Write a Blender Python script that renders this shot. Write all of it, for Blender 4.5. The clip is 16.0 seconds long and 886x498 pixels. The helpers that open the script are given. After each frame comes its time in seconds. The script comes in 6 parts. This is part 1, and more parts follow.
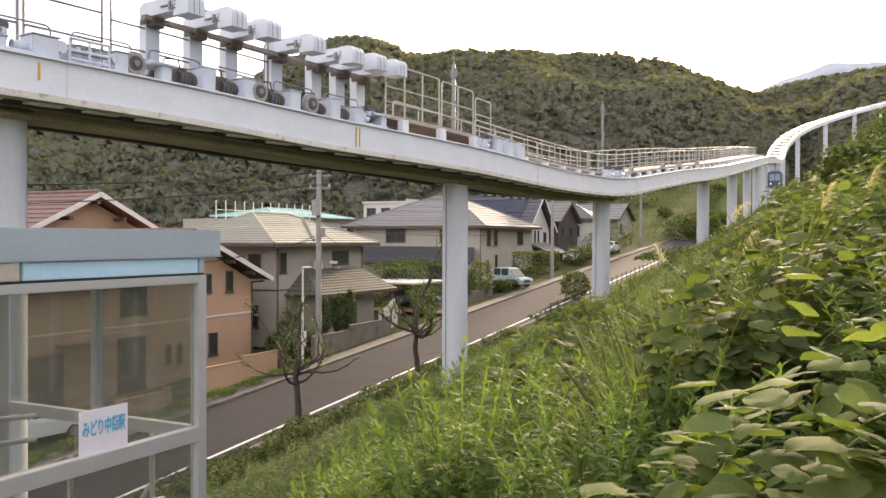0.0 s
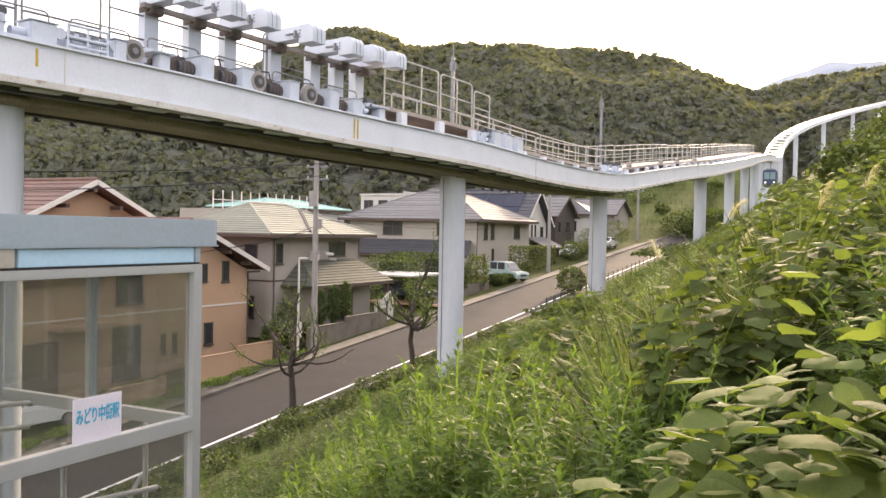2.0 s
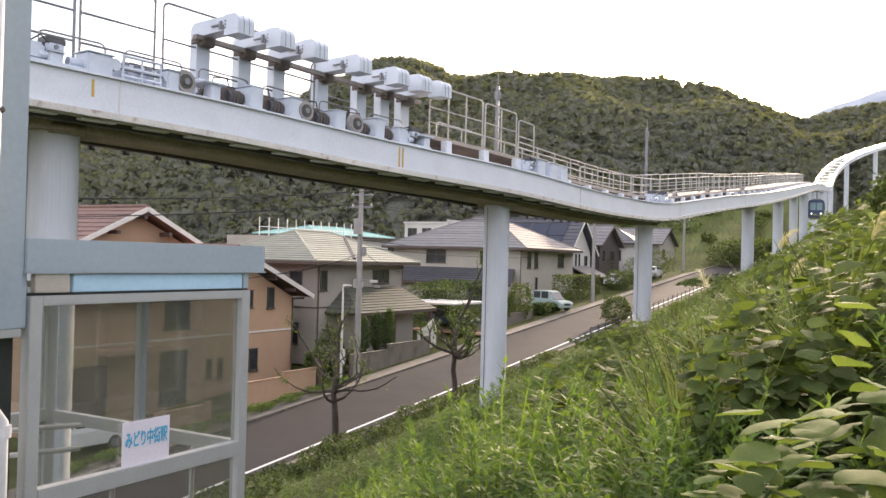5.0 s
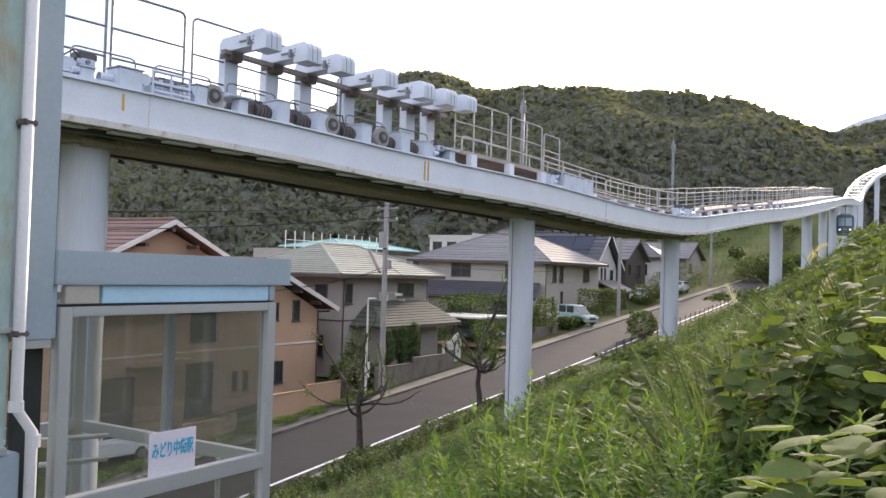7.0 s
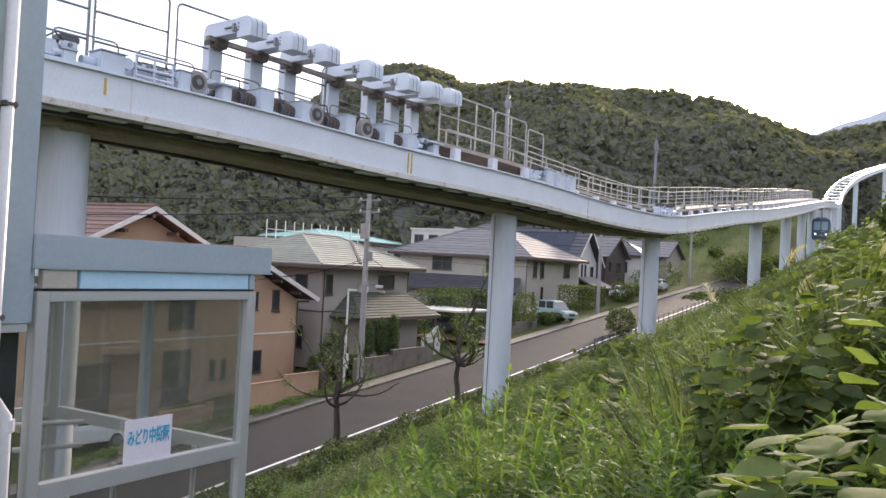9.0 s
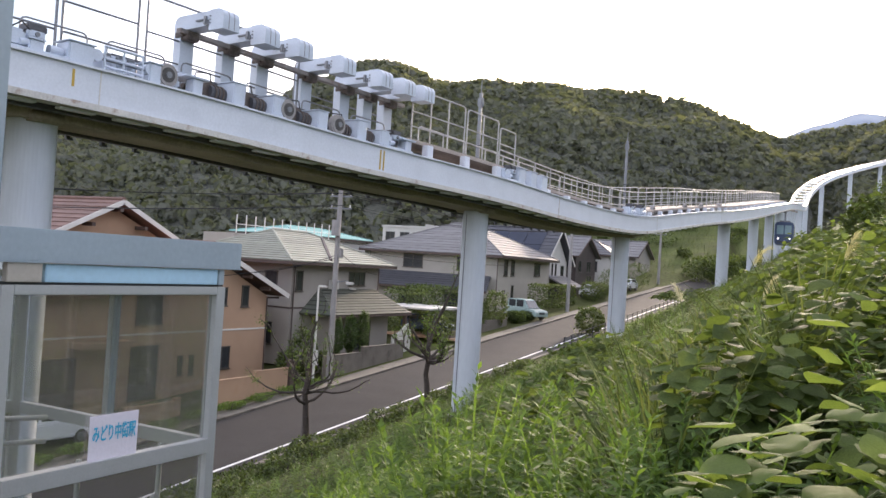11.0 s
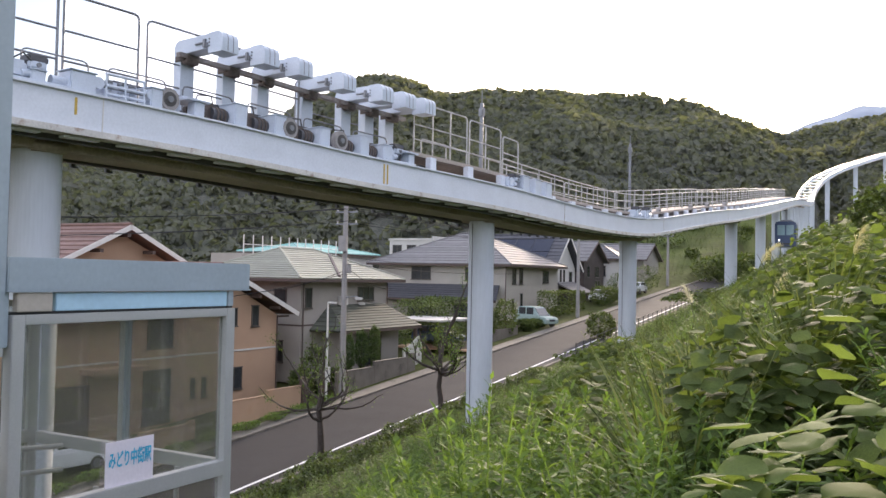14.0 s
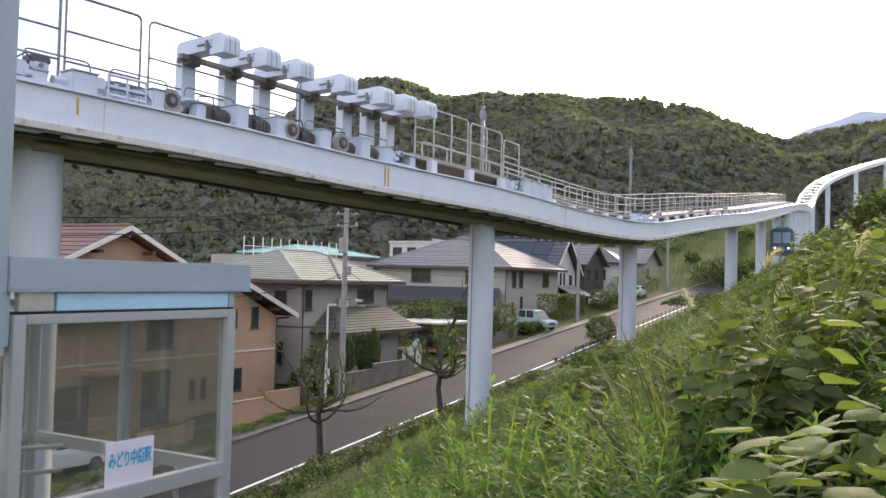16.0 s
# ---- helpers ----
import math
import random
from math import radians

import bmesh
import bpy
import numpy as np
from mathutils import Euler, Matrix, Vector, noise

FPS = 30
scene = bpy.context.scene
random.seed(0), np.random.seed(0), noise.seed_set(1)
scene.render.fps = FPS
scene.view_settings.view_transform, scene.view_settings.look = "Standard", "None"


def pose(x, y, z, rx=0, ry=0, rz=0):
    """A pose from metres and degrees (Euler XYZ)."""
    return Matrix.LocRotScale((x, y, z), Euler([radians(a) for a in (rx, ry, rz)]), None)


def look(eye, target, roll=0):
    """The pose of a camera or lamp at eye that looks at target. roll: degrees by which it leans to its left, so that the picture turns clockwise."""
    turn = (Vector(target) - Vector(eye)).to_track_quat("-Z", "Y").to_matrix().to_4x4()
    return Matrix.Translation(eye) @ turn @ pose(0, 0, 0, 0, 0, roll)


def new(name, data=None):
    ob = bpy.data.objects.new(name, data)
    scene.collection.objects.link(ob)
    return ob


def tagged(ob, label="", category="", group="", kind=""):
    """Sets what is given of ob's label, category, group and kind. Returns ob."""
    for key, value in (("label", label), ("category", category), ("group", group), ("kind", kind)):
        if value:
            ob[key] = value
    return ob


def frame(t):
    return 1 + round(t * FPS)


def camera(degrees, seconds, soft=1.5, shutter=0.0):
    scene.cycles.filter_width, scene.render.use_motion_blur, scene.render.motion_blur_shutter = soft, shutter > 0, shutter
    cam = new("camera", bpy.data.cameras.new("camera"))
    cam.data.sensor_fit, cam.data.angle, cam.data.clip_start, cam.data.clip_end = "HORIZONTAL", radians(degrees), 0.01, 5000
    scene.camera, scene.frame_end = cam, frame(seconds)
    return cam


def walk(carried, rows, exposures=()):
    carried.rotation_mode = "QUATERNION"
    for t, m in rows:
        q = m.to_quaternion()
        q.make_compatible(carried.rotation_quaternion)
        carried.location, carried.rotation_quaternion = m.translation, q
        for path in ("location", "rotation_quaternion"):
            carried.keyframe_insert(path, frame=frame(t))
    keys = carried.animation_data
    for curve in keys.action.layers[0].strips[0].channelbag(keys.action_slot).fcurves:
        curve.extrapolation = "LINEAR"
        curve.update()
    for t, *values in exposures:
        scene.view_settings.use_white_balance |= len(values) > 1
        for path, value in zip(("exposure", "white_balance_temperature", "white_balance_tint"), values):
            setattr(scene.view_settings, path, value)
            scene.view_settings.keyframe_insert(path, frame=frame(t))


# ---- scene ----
cam = camera(54.0, 16.0)
PATH = [
    (0, (0.007, 0.023, 8.008), (-0.8979, 1.8069, 7.9841), 0.23),
    (0.5, (0.001, 0.020, 8.006), (-0.9182, 1.7959, 7.9619), 0.63),
    (1, (0.002, 0.020, 8.006), (-0.9194, 1.7941, 7.9557), 0.95),
    (1.5, (0.005, 0.032, 8.005), (-0.9058, 1.8126, 7.9587), 1.03),
    (2, (0.004, 0.029, 8.007), (-0.8937, 1.8159, 7.9673), 1.08),
    (2.5, (0.001, 0.026, 8.006), (-0.8948, 1.8136, 7.9729), 0.93),
    (3, (0.001, 0.019, 8.006), (-0.9050, 1.8024, 7.9784), 0.81),
    (3.5, (-0.003, 0.015, 8.006), (-0.9278, 1.7886, 7.9922), 1.43),
    (4, (-0.004, 0.017, 8.005), (-0.9511, 1.7789, 8.0045), 1.97),
    (4.5, (-0.003, 0.013, 8.005), (-0.9697, 1.7635, 8.0161), 1.71),
    (7, (-0.005, 0.008, 8.001), (-1.0415, 1.7176, 8.0536), 1.70),
    (7.5, (-0.001, 0.013, 8.005), (-1.0356, 1.7241, 8.0545), 1.74),
    (8, (-0.001, 0.005, 8.004), (-1.0244, 1.7222, 8.0525), 1.82),
    (8.5, (-0.005, 0.008, 8.003), (-1.0185, 1.7316, 8.0462), 2.28),
    (9, (-0.008, 0.008, 8.000), (-1.0073, 1.7398, 8.0387), 3.01),
    (9.5, (-0.011, 0.006, 7.998), (-0.9855, 1.7522, 8.0338), 3.63),
    (10, (-0.013, 0.012, 7.997), (-0.9644, 1.7707, 8.0305), 4.50),
    (12.5, (-0.010, 0.010, 8.001), (-0.9473, 1.7763, 8.0487), 1.52),
    (13, (-0.010, 0.006, 8.002), (-0.9583, 1.7653, 8.0563), 1.20),
    (13.5, (-0.010, 0.006, 8.003), (-0.9680, 1.7605, 8.0620), 1.06),
    (14, (-0.008, 0.008, 8.002), (-0.9645, 1.7631, 8.0640), 1.13),
    (14.5, (-0.011, 0.008, 8.001), (-0.9599, 1.7680, 8.0634), 1.48),
    (15, (-0.012, 0.009, 8.001), (-0.9527, 1.7731, 8.0641), 1.76),
    (15.5, (-0.009, 0.008, 8.002), (-0.9499, 1.7720, 8.0658), 1.69),
    (16, (-0.015, 0.002, 8.000), (-0.9720, 1.7572, 8.0682), 1.49),
]
walk(cam, [(t, look(eye, target, roll)) for t, eye, target, roll in PATH],
     exposures=[(0, 1.64, 7600, 21), (1.0, 1.80, 7600, 21), (3.5, 1.86, 7500, 21), (4.7, 1.70, 7200, 20), (7, 1.38, 6450, 19), (16, 1.40, 6450, 19)])

# ---- world and sun ----
SUN_AZ, SUN_EL = 6.0, 15.0          # degrees left of +Y, above the horizon
world = bpy.data.worlds.new("sky")
scene.world = world
world.use_nodes = True
wn, wl = world.node_tree.nodes, world.node_tree.links
wn.clear()
w_out, w_bg = wn.new("ShaderNodeOutputWorld"), wn.new("ShaderNodeBackground")
w_sky, w_tc = wn.new("ShaderNodeTexSky"), wn.new("ShaderNodeTexCoord")
w_sky.sky_type, w_sky.sun_disc = "NISHITA", False
w_sky.sun_elevation, w_sky.sun_rotation = radians(SUN_EL), radians(-SUN_AZ)
w_sky.dust_density, w_sky.air_density = 2.0, 1.0
w_noise, w_ramp, w_mix = wn.new("ShaderNodeTexNoise"), wn.new("ShaderNodeValToRGB"), wn.new("ShaderNodeMix")
w_map = wn.new("ShaderNodeMapping")
w_map.inputs["Scale"].default_value = (1.0, 1.0, 2.6)
w_noise.inputs["Scale"].default_value, w_noise.inputs["Detail"].default_value = 2.6, 7.0
w_ramp.color_ramp.elements[0].position, w_ramp.color_ramp.elements[1].position = 0.47, 0.69
w_mix.data_type = "RGBA"
w_mix.inputs["B"].default_value = (8.0, 8.15, 8.6, 1)
wl.new(w_tc.outputs["Generated"], w_map.inputs["Vector"])
wl.new(w_map.outputs["Vector"], w_noise.inputs["Vector"])
wl.new(w_noise.outputs["Fac"], w_ramp.inputs["Fac"])
wl.new(w_ramp.outputs["Color"], w_mix.inputs["Factor"])
w_dim = wn.new("ShaderNodeVectorMath")
w_dim.operation = "SCALE"
w_dim.inputs["Scale"].default_value = 0.5
wl.new(w_sky.outputs["Color"], w_dim.inputs[0])
wl.new(w_dim.outputs["Vector"], w_mix.inputs["A"])
wl.new(w_mix.outputs["Result"], w_bg.inputs["Color"])
w_bg.inputs["Strength"].default_value = 0.215
wl.new(w_bg.outputs["Background"], w_out.inputs["Surface"])
sun = new("sun", bpy.data.lights.new("sun", "SUN"))
sun.data.energy, sun.data.angle, sun.data.color = 2.2, radians(5.0), (1.0, 0.86, 0.66)
s_az, s_el = radians(SUN_AZ), radians(SUN_EL)
sun.matrix_world = look((0, 0, 60), (100 * math.sin(s_az) * math.cos(s_el), -100 * math.cos(s_az) * math.cos(s_el), 60 - 100 * math.sin(s_el)))


# ---- materials ----
def mat(name, base, rough=0.6, metal=0.0, vary=0.15, scale=3.0, fine=40.0, bump=0.1, stain=None, stain_at=0.62, stain_scale=1.2,
        translucent=0.0, island=0.0, per_object=0.0, tint=None, stretch=(1, 1, 1), spec=0.5):
    m = bpy.data.materials.new(name)
    m.use_nodes = True
    n, l = m.node_tree.nodes, m.node_tree.links
    b = n["Principled BSDF"]
    b.inputs["Roughness"].default_value, b.inputs["Metallic"].default_value = rough, metal
    b.inputs["Specular IOR Level"].default_value = spec
    tc, mp = n.new("ShaderNodeTexCoord"), n.new("ShaderNodeMapping")
    mp.inputs["Scale"].default_value = stretch
    l.new(tc.outputs["Object"], mp.inputs["Vector"])
    big, small = n.new("ShaderNodeTexNoise"), n.new("ShaderNodeTexNoise")
    for node, s in ((big, scale), (small, fine)):
        node.inputs["Scale"].default_value, node.inputs["Detail"].default_value = s, 5.0
        l.new(mp.outputs["Vector"], node.inputs["Vector"])
    add = n.new("ShaderNodeMath")
    add.operation = "ADD"
    l.new(big.outputs["Fac"], add.inputs[0])
    l.new(small.outputs["Fac"], add.inputs[1])
    rng = n.new("ShaderNodeMapRange")
    rng.inputs["From Min"].default_value, rng.inputs["From Max"].default_value = 0.7, 1.3
    rng.inputs["To Min"].default_value, rng.inputs["To Max"].default_value = 1 - vary, 1 + vary
    l.new(add.outputs[0], rng.inputs["Value"])
    value = rng.outputs["Result"]

    def spread(socket, amount, before):
        r = n.new("ShaderNodeMapRange")
        r.inputs["To Min"].default_value, r.inputs["To Max"].default_value = 1 - amount, 1 + amount
        l.new(socket, r.inputs["Value"])
        k = n.new("ShaderNodeMath")
        k.operation = "MULTIPLY"
        l.new(before, k.inputs[0])
        l.new(r.outputs["Result"], k.inputs[1])
        return k.outputs[0]

    rand = None
    if island:
        rand = n.new("ShaderNodeNewGeometry").outputs["Random Per Island"]
        value = spread(rand, island, value)
    if per_object:
        rand = n.new("ShaderNodeObjectInfo").outputs["Random"]
        value = spread(rand, per_object, value)
    mul = n.new("ShaderNodeVectorMath")
    mul.operation = "SCALE"
    mul.inputs[0].default_value = base
    l.new(value, mul.inputs["Scale"])
    colour = mul.outputs["Vector"]
    if tint and rand is not None:
        mx = n.new("ShaderNodeMix")
        mx.data_type = "RGBA"
        mx.inputs["B"].default_value = (*tint, 1)
        r2 = n.new("ShaderNodeValToRGB")
        r2.color_ramp.elements[0].position, r2.color_ramp.elements[1].position = 0.35, 1.0
        l.new(rand, r2.inputs["Fac"])
        l.new(r2.outputs["Color"], mx.inputs["Factor"])
        l.new(colour, mx.inputs["A"])
        colour = mx.outputs["Result"]
    if stain:
        sn, rp, mx = n.new("ShaderNodeTexNoise"), n.new("ShaderNodeValToRGB"), n.new("ShaderNodeMix")
        sn.inputs["Scale"].default_value, sn.inputs["Detail"].default_value, sn.inputs["Roughness"].default_value = stain_scale, 8.0, 0.65
        l.new(mp.outputs["Vector"], sn.inputs["Vector"])
        rp.color_ramp.elements[0].position, rp.color_ramp.elements[1].position = stain_at, stain_at + 0.14
        l.new(sn.outputs["Fac"], rp.inputs["Fac"])
        mx.data_type = "RGBA"
        mx.inputs["B"].default_value = (*stain, 1)
        l.new(rp.outputs["Color"], mx.inputs["Factor"])
        l.new(colour, mx.inputs["A"])
        colour = mx.outputs["Result"]
    l.new(colour, b.inputs["Base Color"])
    if bump:
        bp = n.new("ShaderNodeBump")
        bp.inputs["Strength"].default_value, bp.inputs["Distance"].default_value = bump, 0.02
        l.new(add.outputs[0], bp.inputs["Height"])
        l.new(bp.outputs["Normal"], b.inputs["Normal"])
    if translucent:
        tr, ms, out = n.new("ShaderNodeBsdfTranslucent"), n.new("ShaderNodeMixShader"), n["Material Output"]
        gain = n.new("ShaderNodeVectorMath")
        gain.operation = "MULTIPLY"
        gain.inputs[1].default_value = (1.55, 1.6, 0.7)
        l.new(colour, gain.inputs[0])
        l.new(gain.outputs["Vector"], tr.inputs["Color"])
        ms.inputs[0].default_value = translucent
        l.new(b.outputs["BSDF"], ms.inputs[1])
        l.new(tr.outputs["BSDF"], ms.inputs[2])
        l.new(ms.outputs["Shader"], out.inputs["Surface"])
    return m


def glass_mat(name, tint=(0.9, 0.95, 0.95), rough=0.02, dust=0.0):
    m = bpy.data.materials.new(name)
    m.use_nodes = True
    n, l = m.node_tree.nodes, m.node_tree.links
    n.remove(n["Principled BSDF"])
    tr, gl, ms = n.new("ShaderNodeBsdfTransparent"), n.new("ShaderNodeBsdfGlossy"), n.new("ShaderNodeMixShader")
    tr.inputs["Color"].default_value = (*tint, 1)
    gl.inputs["Roughness"].default_value = rough
    ms.inputs[0].default_value = 0.10
    l.new(tr.outputs["BSDF"], ms.inputs[1])
    l.new(gl.outputs["BSDF"], ms.inputs[2])
    df, m2 = n.new("ShaderNodeBsdfDiffuse"), n.new("ShaderNodeMixShader")
    nz, rp = n.new("ShaderNodeTexNoise"), n.new("ShaderNodeMapRange")
    nz.inputs["Scale"].default_value, nz.inputs["Detail"].default_value = 2.0, 6.0
    rp.inputs["To Min"].default_value, rp.inputs["To Max"].default_value = dust * 0.4, dust * 1.6
    l.new(nz.outputs["Fac"], rp.inputs["Value"])
    l.new(rp.outputs["Result"], m2.inputs[0])
    df.inputs["Color"].default_value = (0.62, 0.60, 0.56, 1)
    l.new(ms.outputs["Shader"], m2.inputs[1])
    l.new(df.outputs["BSDF"], m2.inputs[2])
    l.new(m2.outputs["Shader"], n["Material Output"].inputs["Surface"])
    return m


M_WHITE = mat("white_steel_paint", (0.64, 0.67, 0.73), 0.42, vary=0.07, scale=1.2, fine=18, bump=0.03, stain=(0.40, 0.30, 0.22), stain_at=0.70, stain_scale=2.2)
M_FLANGE = mat("weathered_flange_paint", (0.58, 0.555, 0.52), 0.5, vary=0.14, scale=1.5, fine=22, bump=0.05, stain=(0.24, 0.12, 0.06), stain_at=0.56, stain_scale=2.4)
M_SOFFIT = mat("brownish_grey_soffit", (0.34, 0.29, 0.25), 0.8, vary=0.25, scale=1.0, fine=15, bump=0.06)
M_PIER = mat("pale_grey_pier_paint", (0.52, 0.55, 0.60), 0.55, vary=0.06, scale=0.8, fine=14, bump=0.04, stain=(0.42, 0.42, 0.42), stain_at=0.66, stain_scale=0.9, stretch=(1, 1, 0.15))
M_MACHINE = mat("pale_blue_grey_machine_paint", (0.53, 0.58, 0.66), 0.4, vary=0.08, scale=3, fine=30, bump=0.03, stain=(0.28, 0.24, 0.21), stain_at=0.68, stain_scale=3)
M_RUST = mat("rusty_brown_rail", (0.125, 0.10, 0.088), 0.75, metal=0.2, vary=0.35, scale=5, fine=40, bump=0.15)
M_RAILGREY = mat("grimy_grey_rail", (0.24, 0.215, 0.20), 0.6, metal=0.2, vary=0.25, scale=4, fine=40, stain=(0.16, 0.10, 0.07), stain_at=0.55, stain_scale=2.5)
M_DARKSTEEL = mat("dark_steel", (0.10, 0.10, 0.11), 0.55, metal=0.4, vary=0.2, scale=6, fine=40)
M_GALV = mat("galvanised_rail", (0.22, 0.225, 0.24), 0.5, metal=0.5, vary=0.15, scale=4, fine=40)
M_PALERAIL = mat("pale_weathered_rail", (0.40, 0.39, 0.37), 0.6, metal=0.2, vary=0.15, scale=4, fine=40)
M_TYRE = mat("worn_rubber", (0.09, 0.085, 0.08), 0.85, vary=0.25, scale=8, fine=60)
M_TYREFACE = mat("dusty_grey_wheel", (0.30, 0.28, 0.27), 0.8, vary=0.2, scale=8, fine=60)
M_YELLOW = mat("yellow_mark", (0.55, 0.36, 0.06), 0.6, vary=0.2)
M_ASPHALT = mat("asphalt", (0.037, 0.0355, 0.0365), 0.9, spec=0.2, vary=0.18, scale=0.5, fine=60, bump=0.25, stain=(0.031, 0.030, 0.031), stain_at=0.55, stain_scale=0.25)
M_LINE = mat("road_paint", (0.72, 0.72, 0.70), 0.7, vary=0.12, scale=4, fine=50, stain=(0.3, 0.3, 0.3), stain_at=0.64, stain_scale=5)
M_OLDCONC = mat("old_brown_concrete", (0.17, 0.15, 0.125), 0.9, vary=0.2, scale=1.5, fine=30, bump=0.2, stain=(0.09, 0.08, 0.065), stain_at=0.55, stain_scale=0.9)
# dark copy of the green slate, with the lower roof's shade in its colour
M_TILE_SHADED = mat("shaded_olive_roof_slate", (0.085, 0.09, 0.07), 0.75, vary=0.15, scale=1.5, fine=25, bump=0.12, per_object=0.1)
M_CONC = mat("concrete", (0.36, 0.35, 0.33), 0.85, vary=0.15, scale=1.5, fine=30, bump=0.15, stain=(0.2, 0.19, 0.17), stain_at=0.58, stain_scale=1.1)
M_SOIL = mat("grassy_soil", (0.075, 0.085, 0.03), 0.95, vary=0.4, scale=0.35, fine=6, bump=0.6, stain=(0.075, 0.065, 0.035), stain_at=0.56, stain_scale=0.2, spec=0.05)
M_MEADOW = mat("meadow", (0.085, 0.105, 0.034), 0.95, vary=0.45, scale=0.08, fine=1.6, bump=0.7, stain=(0.060, 0.060, 0.028), stain_at=0.5, stain_scale=0.06, spec=0.03)
M_ORANGE = mat("salmon_render_wall", (0.47, 0.305, 0.20), 0.85, vary=0.07, scale=0.8, fine=40, bump=0.15, stain=(0.46, 0.28, 0.17), stain_at=0.6, stain_scale=0.5)
M_BEIGE = mat("grey_beige_siding", (0.36, 0.325, 0.285), 0.8, vary=0.08, scale=0.8, fine=30, bump=0.12, stain=(0.34, 0.31, 0.28), stain_at=0.6, stain_scale=0.4)
M_CREAM = mat("cream_siding", (0.41, 0.375, 0.325), 0.8, vary=0.07, scale=0.8, fine=30, bump=0.12)
M_PALE = mat("pale_plaster", (0.54, 0.52, 0.485), 0.8, vary=0.07, scale=0.8, fine=30, bump=0.1)
M_BROWN = mat("dark_brown_siding", (0.065, 0.05, 0.045), 0.75, vary=0.2, scale=1.0, fine=25, bump=0.15)
M_TILE_RED = mat("reddish_brown_roof_tile", (0.20, 0.115, 0.09), 0.7, vary=0.2, scale=2, fine=25, per_object=0.18, bump=0.15)
M_TILE_GREEN = mat("pale_green_roof_slate", (0.30, 0.30, 0.24), 0.6, vary=0.12, scale=1.5, fine=25, bump=0.12, per_object=0.1)
M_TILE_GREY = mat("grey_roof_slate", (0.17, 0.162, 0.162), 0.6, vary=0.15, scale=1.5, fine=25, bump=0.12, per_object=0.12)
M_TILE_DARK = mat("dark_roof_slate", (0.075, 0.075, 0.085), 0.55, vary=0.2, scale=1.5, fine=25, bump=0.12, per_object=0.15)
M_TRIMW = mat("white_trim", (0.66, 0.63, 0.58), 0.6, vary=0.08)
M_TRIMD = mat("dark_brown_trim", (0.09, 0.06, 0.05), 0.6, vary=0.15)
M_SOLAR = mat("solar_panel", (0.035, 0.04, 0.06), 0.22, vary=0.15, scale=2, fine=20, bump=0.0)
M_WINDOW = mat("dark_window_glass", (0.045, 0.047, 0.05), 0.12, vary=0.3, scale=0.7, fine=5, bump=0.0)
M_FRAME_BR = mat("bronze_window_frame", (0.10, 0.085, 0.075), 0.45, metal=0.3)
M_TEAL = mat("teal_roof_sheet", (0.24, 0.48, 0.44), 0.5, vary=0.08)
M_ALU = mat("brushed_aluminium_frame", (0.46, 0.47, 0.47), 0.42, metal=0.35, vary=0.06, scale=4, fine=60, bump=0.03)
M_STATION = mat("grey_blue_station_steel", (0.31, 0.375, 0.42), 0.45, vary=0.07, scale=1.5, fine=25, bump=0.04, stain=(0.30, 0.33, 0.33), stain_at=0.62, stain_scale=1.8)
M_BAND = mat("light_blue_band", (0.40, 0.60, 0.74), 0.45, vary=0.06, scale=2, fine=30, bump=0.03, stain=(0.5, 0.5, 0.46), stain_at=0.7, stain_scale=3)
M_AQUA = mat("faded_aqua_panel", (0.36, 0.47, 0.44), 0.55, vary=0.12, scale=2, fine=30, bump=0.05, stain=(0.36, 0.27, 0.14), stain_at=0.56, stain_scale=2.6, stretch=(1, 1, 0.4))
M_PIPE = mat("grey_white_pvc", (0.62, 0.60, 0.60), 0.45, vary=0.06)
M_SIGN = mat("pale_lilac_paper", (0.66, 0.62, 0.68), 0.7, vary=0.04)
M_INK = mat("cyan_ink", (0.03, 0.36, 0.56), 0.6, vary=0.08)
M_BARK = mat("dark_bark", (0.055, 0.042, 0.035), 0.9, vary=0.35, scale=6, fine=40, bump=0.5)
M_POLE = mat("concrete_pole", (0.30, 0.28, 0.27), 0.8, vary=0.12, scale=2, fine=30, bump=0.1)
M_WIRE = mat("black_cable", (0.035, 0.035, 0.037), 0.9, spec=0.05)
M_BLUE = mat("navy_gondola_paint", (0.035, 0.06, 0.13), 0.3, vary=0.06, bump=0.0)
M_CARWHITE = mat("white_car_paint", (0.72, 0.74, 0.76), 0.25, vary=0.03, bump=0.0)
M_CARGREEN = mat("pale_green_car_paint", (0.32, 0.41, 0.385), 0.28, vary=0.04, bump=0.0)
M_LAMP = mat("lamp_lens", (0.8, 0.8, 0.78), 0.2, vary=0.03, bump=0.0)
M_BLACK = mat("black_plastic", (0.03, 0.03, 0.032), 0.5)
M_LEAF = mat("weed_leaf", (0.100, 0.160, 0.042), 0.65, vary=0.2, scale=8, fine=60, bump=0.1, translucent=0.42, island=0.3, tint=(0.135, 0.205, 0.050), spec=0.2)
M_KUDZU = mat("broad_vine_leaf", (0.140, 0.186, 0.064), 0.7, vary=0.22, scale=14, fine=90, bump=0.3, translucent=0.42, island=0.35, per_object=0.3, tint=(0.195, 0.235, 0.084), spec=0.08)
M_GRASS = mat("long_grass", (0.080, 0.108, 0.036), 0.7, vary=0.2, scale=4, fine=30, bump=0.0, translucent=0.25, island=0.4, tint=(0.16, 0.180, 0.070), spec=0.08)
M_PLUME = mat("pampas_plume", (0.60, 0.55, 0.43), 0.9, vary=0.15, translucent=0.3)
M_STEM = mat("green_stem", (0.10, 0.13, 0.04), 0.7, vary=0.2)
